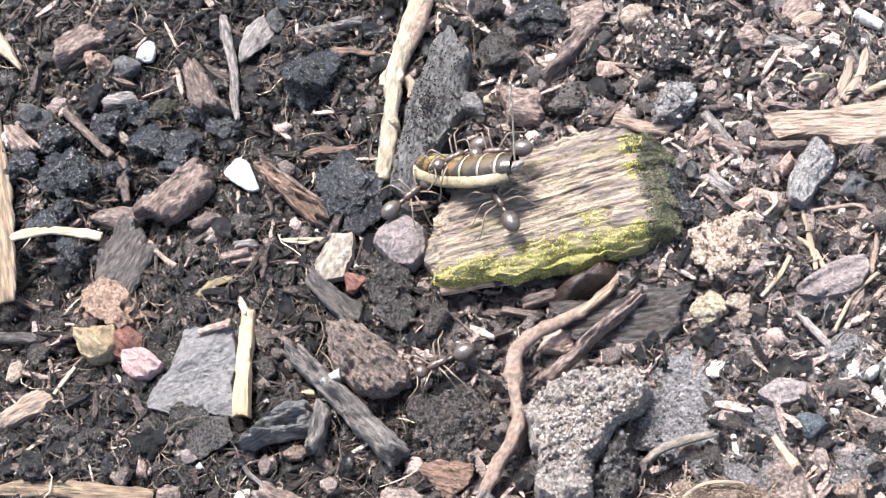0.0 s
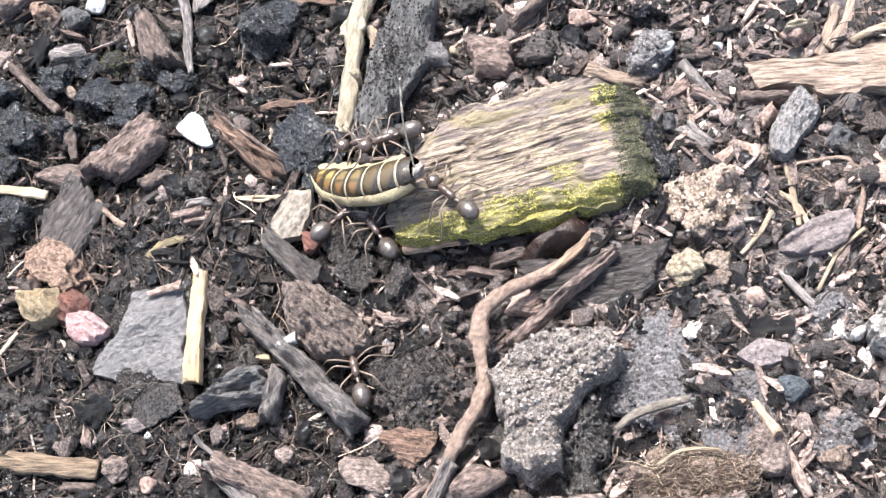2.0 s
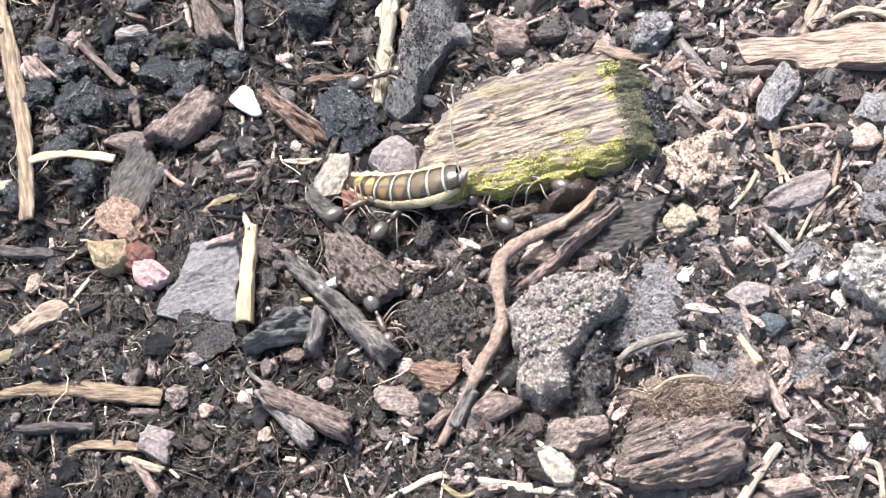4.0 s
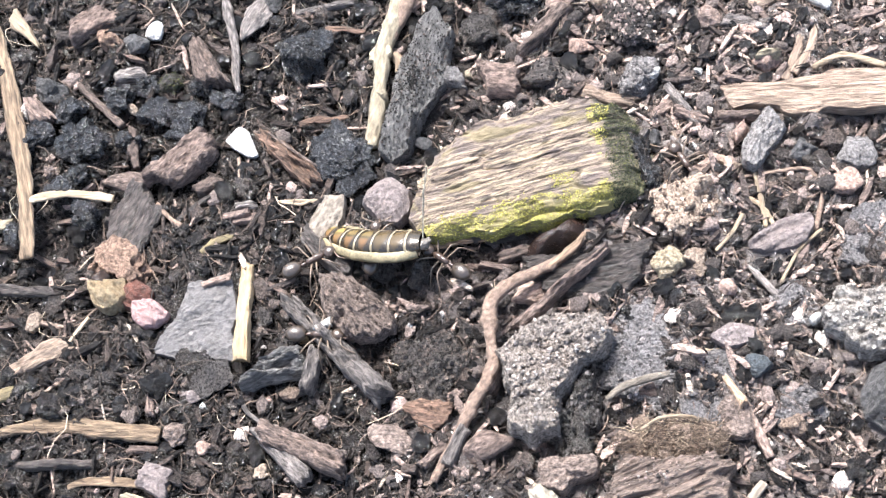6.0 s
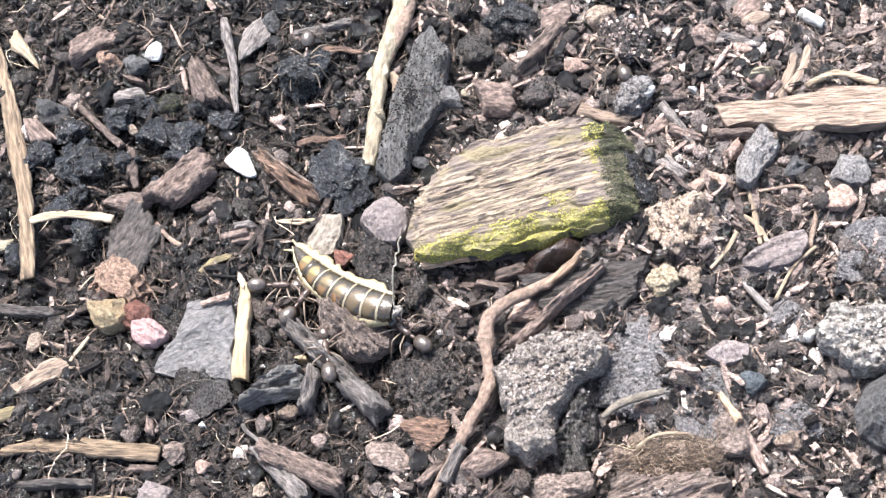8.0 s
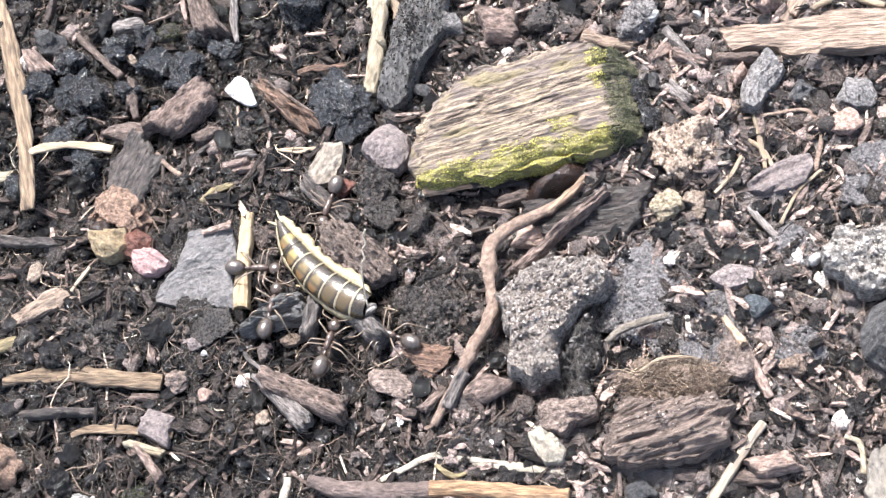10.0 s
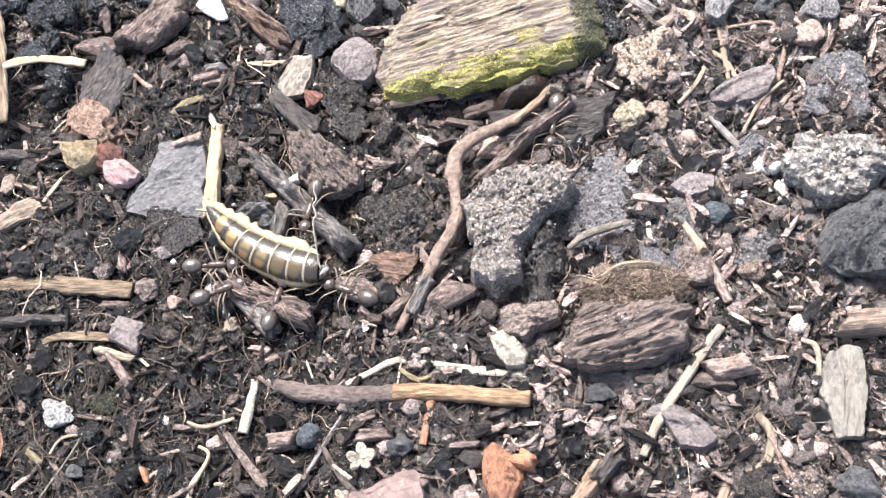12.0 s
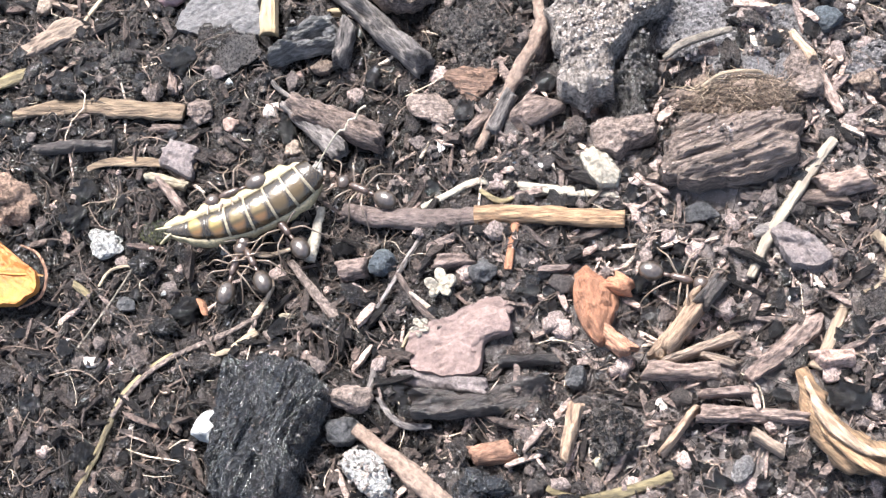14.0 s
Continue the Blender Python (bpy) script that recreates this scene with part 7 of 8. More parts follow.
LOG = surface("weathered_log", [(0.0, (0.035, 0.026, 0.021)), (0.22, (0.115, 0.087, 0.07)), (0.45, (0.26, 0.2, 0.155)), (0.72, (0.48, 0.38, 0.265)), (1.0, (0.74, 0.61, 0.42))], 2000, 11, rough=0.75, bump=0.0001, vary=0.0, coarse=0.25, sat=0.97, hard=0.1, speckle=0.35)
LICHEN = surface("lichen", two((0.36, 0.325, 0.08), (0.64, 0.59, 0.19)), 3000, rough=0.95, bump=0.00006, sat=1.0, gloss=0.15, islands=[(0.0, (0.9, 0.9, 0.9)), (0.35, (0.6, 0.62, 0.55)), (0.6, (1.0, 0.98, 0.8)), (0.88, (1.1, 1.1, 1.3))])


def patched(mat, col, scale, low, high, share):
    """Mixes broad patches of another colour in, drawn out along the grain."""
    nodes, links = mat.node_tree.nodes, mat.node_tree.links
    bsdf = nodes["Principled BSDF"]
    tc, mp, nz, edge, mix = (nodes.new("ShaderNode" + k) for k in ("TexCoord", "Mapping", "TexNoise", "MapRange", "Mix"))
    mp.inputs["Scale"].default_value = (0.35, 1, 1)
    nz.inputs["Scale"].default_value, nz.inputs["Detail"].default_value = scale, 6.0
    links.new(tc.outputs["Object"], mp.inputs["Vector"])
    links.new(mp.outputs[0], nz.inputs["Vector"])
    links.new(nz.outputs["Fac"], edge.inputs[0])
    edge.inputs[1].default_value, edge.inputs[2].default_value, edge.inputs[4].default_value = low, high, share
    mix.data_type = "RGBA"
    links.new(edge.outputs[0], mix.inputs[0])
    links.new(bsdf.inputs["Base Color"].links[0].from_socket, mix.inputs[6])
    mix.inputs[7].default_value = (*col, 1)
    links.new(mix.outputs[2], bsdf.inputs["Base Color"])


def stained(mat, lower, lower_col, end, end_col):
    """Lichen and moss stains with ragged borders: below y = lower and beyond x = end, in metres on the block."""
    nodes, links = mat.node_tree.nodes, mat.node_tree.links
    bsdf = nodes["Principled BSDF"]
    tc, sep, nz = (nodes.new("ShaderNode" + k) for k in ("TexCoord", "SeparateXYZ", "TexNoise"))
    nz.inputs["Scale"].default_value, nz.inputs["Detail"].default_value = 700, 8.0
    links.new(tc.outputs["Object"], sep.inputs[0])
    links.new(tc.outputs["Object"], nz.inputs["Vector"])
    for socket, near, far, col in ((sep.outputs[1], lower + 0.0016, lower - 0.0006, lower_col), (sep.outputs[0], end - 0.001, end + 0.0008, end_col)):
        grow, add, edge, mix = (nodes.new("ShaderNode" + k) for k in ("MapRange", "Math", "MapRange", "Mix"))
        grow.inputs[1].default_value, grow.inputs[2].default_value = near, far
        links.new(socket, grow.inputs[0])
        links.new(grow.outputs[0], add.inputs[0])
        links.new(nz.outputs["Fac"], add.inputs[1])
        edge.inputs[1].default_value, edge.inputs[2].default_value, edge.inputs[4].default_value = 0.85, 1.25, 0.6
        links.new(add.outputs[0], edge.inputs[0])
        mix.data_type = "RGBA"
        links.new(edge.outputs[0], mix.inputs[0])
        links.new(bsdf.inputs["Base Color"].links[0].from_socket, mix.inputs[6])
        mix.inputs[7].default_value = (*col, 1)
        links.new(mix.outputs[2], bsdf.inputs["Base Color"])


patched(LOG, (0.155, 0.125, 0.12), 560, 0.5, 0.54, 0.6)
patched(LOG, (0.32, 0.27, 0.11), 600, 0.56, 0.62, 0.4)
stained(LOG, -0.0032, (0.3, 0.27, 0.085), 0.0048, (0.05, 0.054, 0.034))
mossy_block(6.75, 4.05, 12, 1.95)


# ---- the carried insect body ----
def glossy(name, col, rough=0.3, patch=None, size=(1, 1, 1), patch_low=None, gloss=0.6):
    """Insect cuticle; patch is the colour of a blotch in the middle of the piece, patch_low of its half towards -y."""
    mat, nodes, links, bsdf = shader(name)
    tc, nz = nodes.new("ShaderNodeTexCoord"), nodes.new("ShaderNodeTexNoise")
    nz.inputs["Scale"].default_value, nz.inputs["Detail"].default_value = 7000, 6.0
    links.new(tc.outputs["Object"], nz.inputs["Vector"])
    ramp = ramp_of(nodes, [(0.3, tuple(c * 0.6 for c in col)), (0.7, tuple(min(1, c * 1.4) for c in col))])
    links.new(nz.outputs["Fac"], ramp.inputs[0])
    out = ramp.outputs[0]
    if patch:
        mp, far, edge, mix = (nodes.new("ShaderNode" + k) for k in ("Mapping", "VectorMath", "MapRange", "Mix"))
        mp.inputs["Scale"].default_value = size
        far.operation = "LENGTH"
        links.new(tc.outputs["Object"], mp.inputs["Vector"])
        links.new(mp.outputs[0], far.inputs[0])
        links.new(far.outputs["Value"], edge.inputs[0])
        edge.inputs[1].default_value, edge.inputs[2].default_value = 0.65, 1.05
        edge.inputs[3].default_value, edge.inputs[4].default_value = 1.0, 0.0
        mix.data_type = "RGBA"
        links.new(edge.outputs[0], mix.inputs[0])
        links.new(out, mix.inputs[6])
        sep, half = nodes.new("ShaderNodeSeparateXYZ"), nodes.new("ShaderNodeMapRange")
        links.new(tc.outputs["Object"], sep.inputs[0])
        links.new(sep.outputs[1], half.inputs[0])
        half.inputs[1].default_value, half.inputs[2].default_value = -0.00025, 0.0001
        tone = ramp_of(nodes, [(0.0, patch_low or patch), (0.42, tuple(c * 0.45 for c in patch)), (0.58, tuple(c * 0.45 for c in patch)), (1.0, patch)]) if patch_low else ramp_of(nodes, [(0.0, patch), (1.0, patch)])
        links.new(half.outputs[0], tone.inputs[0])
        links.new(tone.outputs[0], mix.inputs[7])
        out = mix.outputs[2]
    links.new(out, bsdf.inputs["Base Color"])
    bsdf.inputs["Roughness"].default_value, bsdf.inputs["Specular IOR Level"].default_value = rough, gloss
    bp = nodes.new("ShaderNodeBump")
    bp.inputs["Strength"].default_value, bp.inputs["Distance"].default_value = 0.35, 0.00006
    links.new(nz.outputs["Fac"], bp.inputs["Height"])
    links.new(bp.outputs[0], bsdf.inputs["Normal"])
    return mat


SHELL = glossy("dark_cuticle", (0.024, 0.018, 0.011), 0.22)
SHELL_GOLD = glossy("dark_cuticle_with_gold_blotch", (0.022, 0.016, 0.009), 0.24, (0.2, 0.145, 0.05), (2500, 1500, 300), (0.12, 0.066, 0.024))
SHELL_BRONZE = glossy("bronze_cuticle", (0.02, 0.016, 0.011), 0.24, (0.06, 0.041, 0.018), (2000, 1250, 300))
SHELL_ORANGE = glossy("dark_cuticle_with_orange_blotch", (0.022, 0.016, 0.009), 0.24, (0.11, 0.08, 0.034), (2300, 1350, 300), (0.11, 0.058, 0.022))
BAND = glossy("cream_band", (0.18, 0.15, 0.1), 0.4)
FRINGE = glossy("pale_yellow_skin", (0.22, 0.183, 0.108), 0.5)
PALE_LEG = glossy("pale_leg", (0.36, 0.32, 0.25), 0.4)
ANT_DARK = glossy("ant_dark_cuticle", (0.04, 0.028, 0.021), 0.3)
ANT_RED = glossy("ant_brown_cuticle", (0.05, 0.032, 0.024), 0.32)
ANT_GREY = glossy("ant_silky_gaster", (0.042, 0.032, 0.025), 0.28, gloss=0.8)
ANT_RING = glossy("ant_pale_seam", (0.19, 0.15, 0.105), 0.4)
ANT_LEG = glossy("ant_leg", (0.14, 0.105, 0.078), 0.3)
TORN = glossy("grey_torn_tissue", (0.13, 0.115, 0.1), 0.4)

BODY = 9.0  # length of the carried body in mm


def body_line(s):
    """Middle, half width and half height of the carried body, s from 0 (tail) to 1 (broad end)."""
    x = (s - 0.5) * BODY
    y = 0.95 * (2 * s - 1) ** 2 - 0.3
    wide = np.interp(s, [0, 0.08, 0.25, 0.5, 0.75, 0.93, 1.0], [0.1, 0.3, 0.68, 0.92, 0.96, 0.84, 0.62])
    return x, y, wide


def dome(s0, s1, raised, lo=-0.22, hi=1.22, ns=7, na=15):
    """A stretch of the arched back, as verts and faces in mm."""
    s, a = np.meshgrid(np.linspace(s0, s1, ns), np.linspace(lo * math.pi, hi * math.pi, na), indexing="ij")
    x, y, wide = body_line(s)
    bulge = 1 + 0.05 * np.sin(np.pi * (s - s0) / (s1 - s0)) + raised
    slope = 1.9 * 2 * (2 * s - 1) / BODY
    c = np.cos(a) * wide * bulge
    v = np.stack([x - slope * c, y + c, 1.0 + np.sin(a) * wide * 0.72 * bulge], -1).reshape(-1, 3)
    i = np.arange(ns * na).reshape(ns, na)
    f = np.stack([i[:-1, :-1], i[1:, :-1], i[1:, 1:], i[:-1, 1:]], -1).reshape(-1, 4)
    return v, f


def carried_body():
    root = new("insect_body")
    cuts = [0.02, 0.13, 0.25, 0.38, 0.52, 0.66, 0.79, 0.9, 0.985]
    kinds = [SHELL, SHELL_GOLD, SHELL_GOLD, SHELL_ORANGE, SHELL_ORANGE, SHELL_BRONZE, SHELL_BRONZE, SHELL]
    for k, (a, b) in enumerate(zip(cuts[:-1], cuts[1:])):
        v, f = dome(a, b, 0.0)
        x, y, wide = body_line((a + b) / 2)
        mid = np.array([x, y - 0.25 * wide * (k > 1), 1.0 + 0.6 * wide])
        part("back_plate", mesh_of("back_plate", (v - mid) * MM, f), kinds[k], root, "", pose(*(mid * MM)))
        if k > 0:
            v, f = dome(a - 0.008, a + 0.008, 0.04, ns=4)
            part("band", mesh_of("band", v * MM, f), BAND if k > 2 else SHELL, root, "thin cream ring")
    v, f = dome(0.03, 0.98, -0.1, 0.9, 2.1, 24, 10)
    part("belly", mesh_of("belly", v * MM, f), SHELL, root)
    rng = np.random.default_rng(3)
    for side, reach, droop in ((1, 0.6, 0.1), (-1, 0.36, 0.4)):
        n = 60
        s = np.linspace(0.0, 0.96, n)
        x, y, wide = body_line(s)
        slope = 1.9 * 2 * (2 * s - 1) / BODY
        rows = []
        for q in np.linspace(0, 1, 5):
            out = side * (wide * 0.93 + q * reach * np.clip(6 * (1 - s), 0, 1) * np.clip(0.4 + 4 * s, 0, 1) * (1 + 0.3 * grain(s * 26, 0, side, 7) * q))
            rows.append(np.stack([x - slope * out, y + out, 1.0 + 0.1 * math.sin(3 * q) - droop * q**2 + 0.07 * q * grain(s * 40, q, side, 9)], -1))
        for q in np.linspace(1, 0, 4):
            out = side * (wide * 0.9 + q * reach * 0.85 * np.clip(6 * (1 - s), 0, 1) * np.clip(0.4 + 4 * s, 0, 1))
            rows.append(np.stack([x - slope * out, y + out, 0.8 - droop * q**2 + 0 * s], -1))
        v = np.stack(rows, 1)
        m = v.shape[1]
        i = np.arange(n * m).reshape(n, m)
        f = np.stack([i[:-1, :-1], i[1:, :-1], i[1:, 1:], i[:-1, 1:]], -1).reshape(-1, 4)
        part("side_fringe", mesh_of("side_fringe", v.reshape(-1, 3) * MM, f), FRINGE, root, "pale yellow wrinkled side skin")
    tip = body_line(np.array(0.985))
    line = spline([(0, 0, 0), (1.6, 0.05, 0.12), (3.1, 0.0, 0.16), (3.5, -0.22, 0.14), (4.1, -0.1, 0.1), (4.5, -0.34, 0.06), (5.0, -0.24, 0.04), (5.5, -0.4, 0.0)], 6)
    v, f = tube(line, (0.05, 0.05, 0.055, 0.07, 0.045, 0.06, 0.05, 0.06), 6)
    part("leg", mesh_of("leg", v * MM, f), PALE_LEG, root, "thin pale jointed leg", pose((tip[0] + 0.1) * MM, tip[1] * MM, 1.2 * MM, 0, -30, 90))
    stump = lump_verts(0.5, 0.95, 0.75, 5, facets=9, rough=0.42, level=4, rate=2.2)
    part("torn_end", mesh_of("torn_end", (stump[0] + (tip[0] + 0.1, tip[1], 0.95)) * MM, stump[1]), TORN, root, "grey torn end of the body")
    for dy in (-0.3, 0.25):
        t0 = body_line(np.array(0.03))
        line = spline([(t0[0] + 0.2, t0[1] + dy * 0.5, 1.0), (t0[0] - 0.3, t0[1] + dy, 1.0), (t0[0] - 0.75, t0[1] + dy * 1.6, 0.9)], 6)
        v, f = tube(line, (0.1, 0.09, 0.05), 6)
        part("tail_tip", mesh_of("tail_tip", v * MM, f), FRINGE, root)
    return tagged(root, "dead insect body, dark glossy plates with cream bands and orange blotches", "insect")


# ---- the ants ----
AM = 1.02 * MM  # the ants' unit


def blob(scale, at, level=3):
    v, f = BALLS[level]
    return (v * scale + at) * AM, f


def ant(label):
    """A dark ant, head towards +x, about 4.4 mm long; its middle at the origin, feet 0.9 mm below."""
    root = new("ant")
    v, f = BALLS[3]
    ends = np.array([-0.74, -0.42, -0.08, 0.3, 0.7])
    for k in range(4):
        # overlapping plates of the gaster, each a little proud of the one behind
        q, a = np.meshgrid(np.linspace(ends[k] - 0.05, ends[k + 1], 8), np.linspace(0, 2 * math.pi, 18), indexing="ij")
        r = np.sqrt(np.clip(1 - (q / 0.76) ** 2, 0.0004, 1)) * (0.97 + 0.05 * (ends[k + 1] - q) / 0.4)
        g = np.stack([0.86 * q - 1.46, r * 0.49 * np.cos(a), 0.04 + r * 0.45 * np.sin(a)], -1).reshape(-1, 3)
        i = np.arange(8 * 18).reshape(8, 18)
        gf = np.stack([i[:-1, :-1], i[:-1, 1:], i[1:, 1:], i[1:, :-1]], -1).reshape(-1, 4)
        part("gaster_plate", mesh_of("gaster_plate", g * AM, gf), ANT_GREY, root, "silky grey-brown plate")
        if k < 3:
            # the pale skin that shows between two plates
            q, a = np.meshgrid(np.linspace(ends[k + 1] - 0.04, ends[k + 1] + 0.03, 3), np.linspace(0, 2 * math.pi, 18), indexing="ij")
            r = np.sqrt(1 - (q / 0.76) ** 2) * 1.005
            g = np.stack([0.86 * q - 1.46, r * 0.49 * np.cos(a), 0.04 + r * 0.45 * np.sin(a)], -1).reshape(-1, 3)
            i = np.arange(3 * 18).reshape(3, 18)
            gf = np.stack([i[:-1, :-1], i[:-1, 1:], i[1:, 1:], i[1:, :-1]], -1).reshape(-1, 4)
            part("gaster_seam", mesh_of("gaster_seam", g * AM, gf), ANT_RING, root, "pale seam between two plates")
    part("petiole", mesh_of("petiole", *blob((0.28, 0.12, 0.17), (-0.66, 0, 0.0), 2)), ANT_RED, root)
    th = v * (0.62, 0.25, 0.28)
    th[:, 2] *= 1 - 0.25 * np.exp(-((th[:, 0] + 0.15) / 0.12) ** 2)
    th[:, 1] *= 1 - 0.3 * np.exp(-((th[:, 0] + 0.1) / 0.15) ** 2)
    part("thorax", mesh_of("thorax", (th + (0.1, 0, 0.08)) * AM, f), ANT_RED, root, "reddish brown thorax")
    hd = v * (0.42, 0.4, 0.3)
    hd[:, 1] *= 1 - 0.25 * np.clip(hd[:, 0] / 0.42, 0, 1)
    head = part("head", mesh_of("head", (hd + (1.1, 0, 0.05)) * AM, f), ANT_DARK, root)
    for s in (1, -1):
        part("eye", mesh_of("eye", *blob((0.08, 0.05, 0.08), (1.08, s * 0.34, 0.16), 2)), ANT_DARK, head)
        line = spline([(1.4, s * 0.12, 0.02), (1.62, s * 0.16, -0.05), (1.66, s * 0.02, -0.08)], 4)
        tv, tf = tube(line, (0.08, 0.07, 0.02), 6)
        part("jaw", mesh_of("jaw", tv * AM, tf), ANT_RED, head)
        line = spline([(1.35, s * 0.14, 0.15), (1.5, s * 0.75, 0.35), (1.85, s * 0.95, 0.1), (2.25, s * 1.0, -0.25)], 6)
        tv, tf = tube(line, (0.035, 0.04, 0.045, 0.05), 6)
        part("antenna", mesh_of("antenna", tv * AM, tf), ANT_LEG, root)
        for x0, x1, x2, y2 in ((0.45, 0.85, 1.35, 1.55), (0.12, 0.1, 0.05, 1.85), (-0.15, -0.7, -1.35, 1.75)):
            knee = (x1 - x0, s * 0.85, 0.42)
            line = spline([(0, 0, 0), (0.5 * knee[0], s * 0.42, 0.28), knee, (0.55 * (knee[0] + x2 - x0), s * 0.5 * (0.85 + y2 - 0.15), -0.2), (x2 - x0, s * (y2 - 0.15), -0.85), (x2 - x0 + 0.2, s * (y2 + 0.1), -0.95)], 4)
            tv, tf = tube(line, (0.045, 0.06, 0.045, 0.04, 0.03, 0.02), 6)
            part("leg", mesh_of("leg", tv * AM, tf), ANT_LEG, root, "", pose(x0 * AM, s * 0.15 * AM, -0.02 * AM))
    return tagged(root, label, "ant", "ants carrying the insect body")


insect = carried_body()
ANTS = [ant(label) for label in (
    "dark ant pulling at the broad end of the insect body",
    "dark ant holding the tail of the insect body",
    "dark ant carrying the insect body at its middle",
    "dark ant pushing under the insect body",
    "dark ant climbing along the insect body",
    "dark ant wandering over wood and stones")]


# ---- loose litter that nobody could count ----
def free_of_pieces(x, y, grow):
    ok = np.ones(len(x), bool)
    for cx, cy, a, b, ang in TAKEN:
        dx, dy = x - cx, y - cy
        u, v = dx * math.cos(ang) + dy * math.sin(ang), dy * math.cos(ang) - dx * math.sin(ang)
        ok &= (u / (a + grow)) ** 2 + (v / (b + grow)) ** 2 > 1
    return ok


def places(count, seed, grow=0.0, east=0.0):
    """Random places off the single pieces; east: above 0, they gather towards +x, where the soil is dry and stony; below 0, they shun it."""
    rng = np.random.default_rng(seed)
    x, y = rng.uniform(-37, 35, count), rng.uniform(-42, 32, count)
    ok = free_of_pieces(x, y, grow)
    if east:
        ok &= rng.random(count) < 0.1 + 0.9 / (1 + np.exp(-(x + 5 * grain(x / 6, y / 6, 0, 41)) / 4.0)) if east > 0 else rng.random(count) > 0.7 / (1 + np.exp(-(x - 3) / 4.0))
    return rng, x[ok], y[ok]


def turned(rng, n):
    """Random turns as matrices."""
    q = rng.normal(size=(n, 4))
    w, x, y, z = (q / np.linalg.norm(q, axis=1)[:, None]).T
    return np.stack([1 - 2 * (y * y + z * z), 2 * (x * y - z * w), 2 * (x * z + y * w), 2 * (x * y + z * w), 1 - 2 * (x * x + z * z), 2 * (y * z - x * w), 2 * (x * z - y * w), 2 * (y * z + x * w), 1 - 2 * (x * x + y * y)], -1).reshape(n, 3, 3)


def heap(name, verts, faces, mat, label, category, smooth=False):
    """verts: pieces x corners x 3, in mm; faces: one piece's."""
    n, m = verts.shape[:2]
    f = np.array(faces)
    me = mesh_of(name, verts.reshape(-1, 3) * MM, (f[None] + (np.arange(n) * m)[:, None, None]).reshape(-1, f.shape[1]), smooth=smooth)
    me.materials.append(mat)
    tagged(new(name, me), label, category, kind="stuff")


def crumbs(name, count, low, high, level, seed, mat, label, power=2.5, grow=0.0, east=0.0):
    rng, x, y = places(count, seed, grow, east)
    n = len(x)
    size = low + (high - low) * rng.random(n) ** power
    b, f = BALLS[level]
    v = b[None] * (1 + (0.2 if level > 1 else 0.28) * rng.normal(size=(n, len(b), 1))).clip(0.5, 1.5)
    v = v * (size[:, None] * rng.uniform(0.55, 1.2, (n, 3)))[:, None]
    v = np.einsum("nij,nkj->nki", turned(rng, n), v)
    v += np.stack([x, y, height(x, y) + size * 0.35], -1)[:, None]
    heap(name, v, f, mat, label, "soil crumbs", level > 1)


def slivers(name, count, low, high, seed, mat, label, slim=(0.12, 0.4), thick=0.25, grow=0.1, east=0.0):
    """Split flakes: a six-cornered plate, ragged at both ends."""
    rng, x, y = places(count, seed, grow, east)
    n = len(x)
    L = low + (high - low) * rng.random(n) ** 2.2
    W = L * rng.uniform(*slim, n)
    T = np.minimum(W, 0.9) * rng.uniform(0.6, 1.4, n) * thick * 2
    plan = np.array([(-0.5, -0.42), (-0.1, -0.52), (0.38, -0.42), (0.52, -0.1), (0.46, 0.36), (0.08, 0.5), (-0.34, 0.46), (-0.53, 0.12)])
    p = plan[None] * (1 + 0.16 * rng.normal(size=(n, 8, 2))) * np.stack([L, W], -1)[:, None]
    top = np.concatenate([p * 0.92, T[:, None, None] * (0.5 + 0.2 * rng.normal(size=(n, 8, 1)))], -1)
    low_ = np.concatenate([p, -T[:, None, None] * 0.5 + 0 * p[..., :1]], -1)
    hub = np.stack([0 * T, 0 * T, T * 0.55], -1)[:, None]
    v = np.concatenate([top, low_, hub], 1)
    a, tx, ty = rng.uniform(0, 2 * np.pi, n), rng.normal(0, 0.28, n), rng.normal(0, 0.28, n)
    v[..., 2] += tx[:, None] * v[..., 0] + ty[:, None] * v[..., 1]
    c, s = np.cos(a)[:, None], np.sin(a)[:, None]
    v[..., 0], v[..., 1] = c * v[..., 0] - s * v[..., 1], s * v[..., 0] + c * v[..., 1]
    v += np.stack([x, y, height(x, y) + T * 0.4 + 0.15 + 0.15 * rng.random(n)], -1)[:, None]
    k = list(range(8))
    faces = [(i, (i + 1) % 8, 16) for i in k] + [t for i in k for t in ((i, i + 8, (i + 1) % 8 + 8), (i, (i + 1) % 8 + 8, (i + 1) % 8))]
    heap(name, v, faces, mat, label, "wood litter")


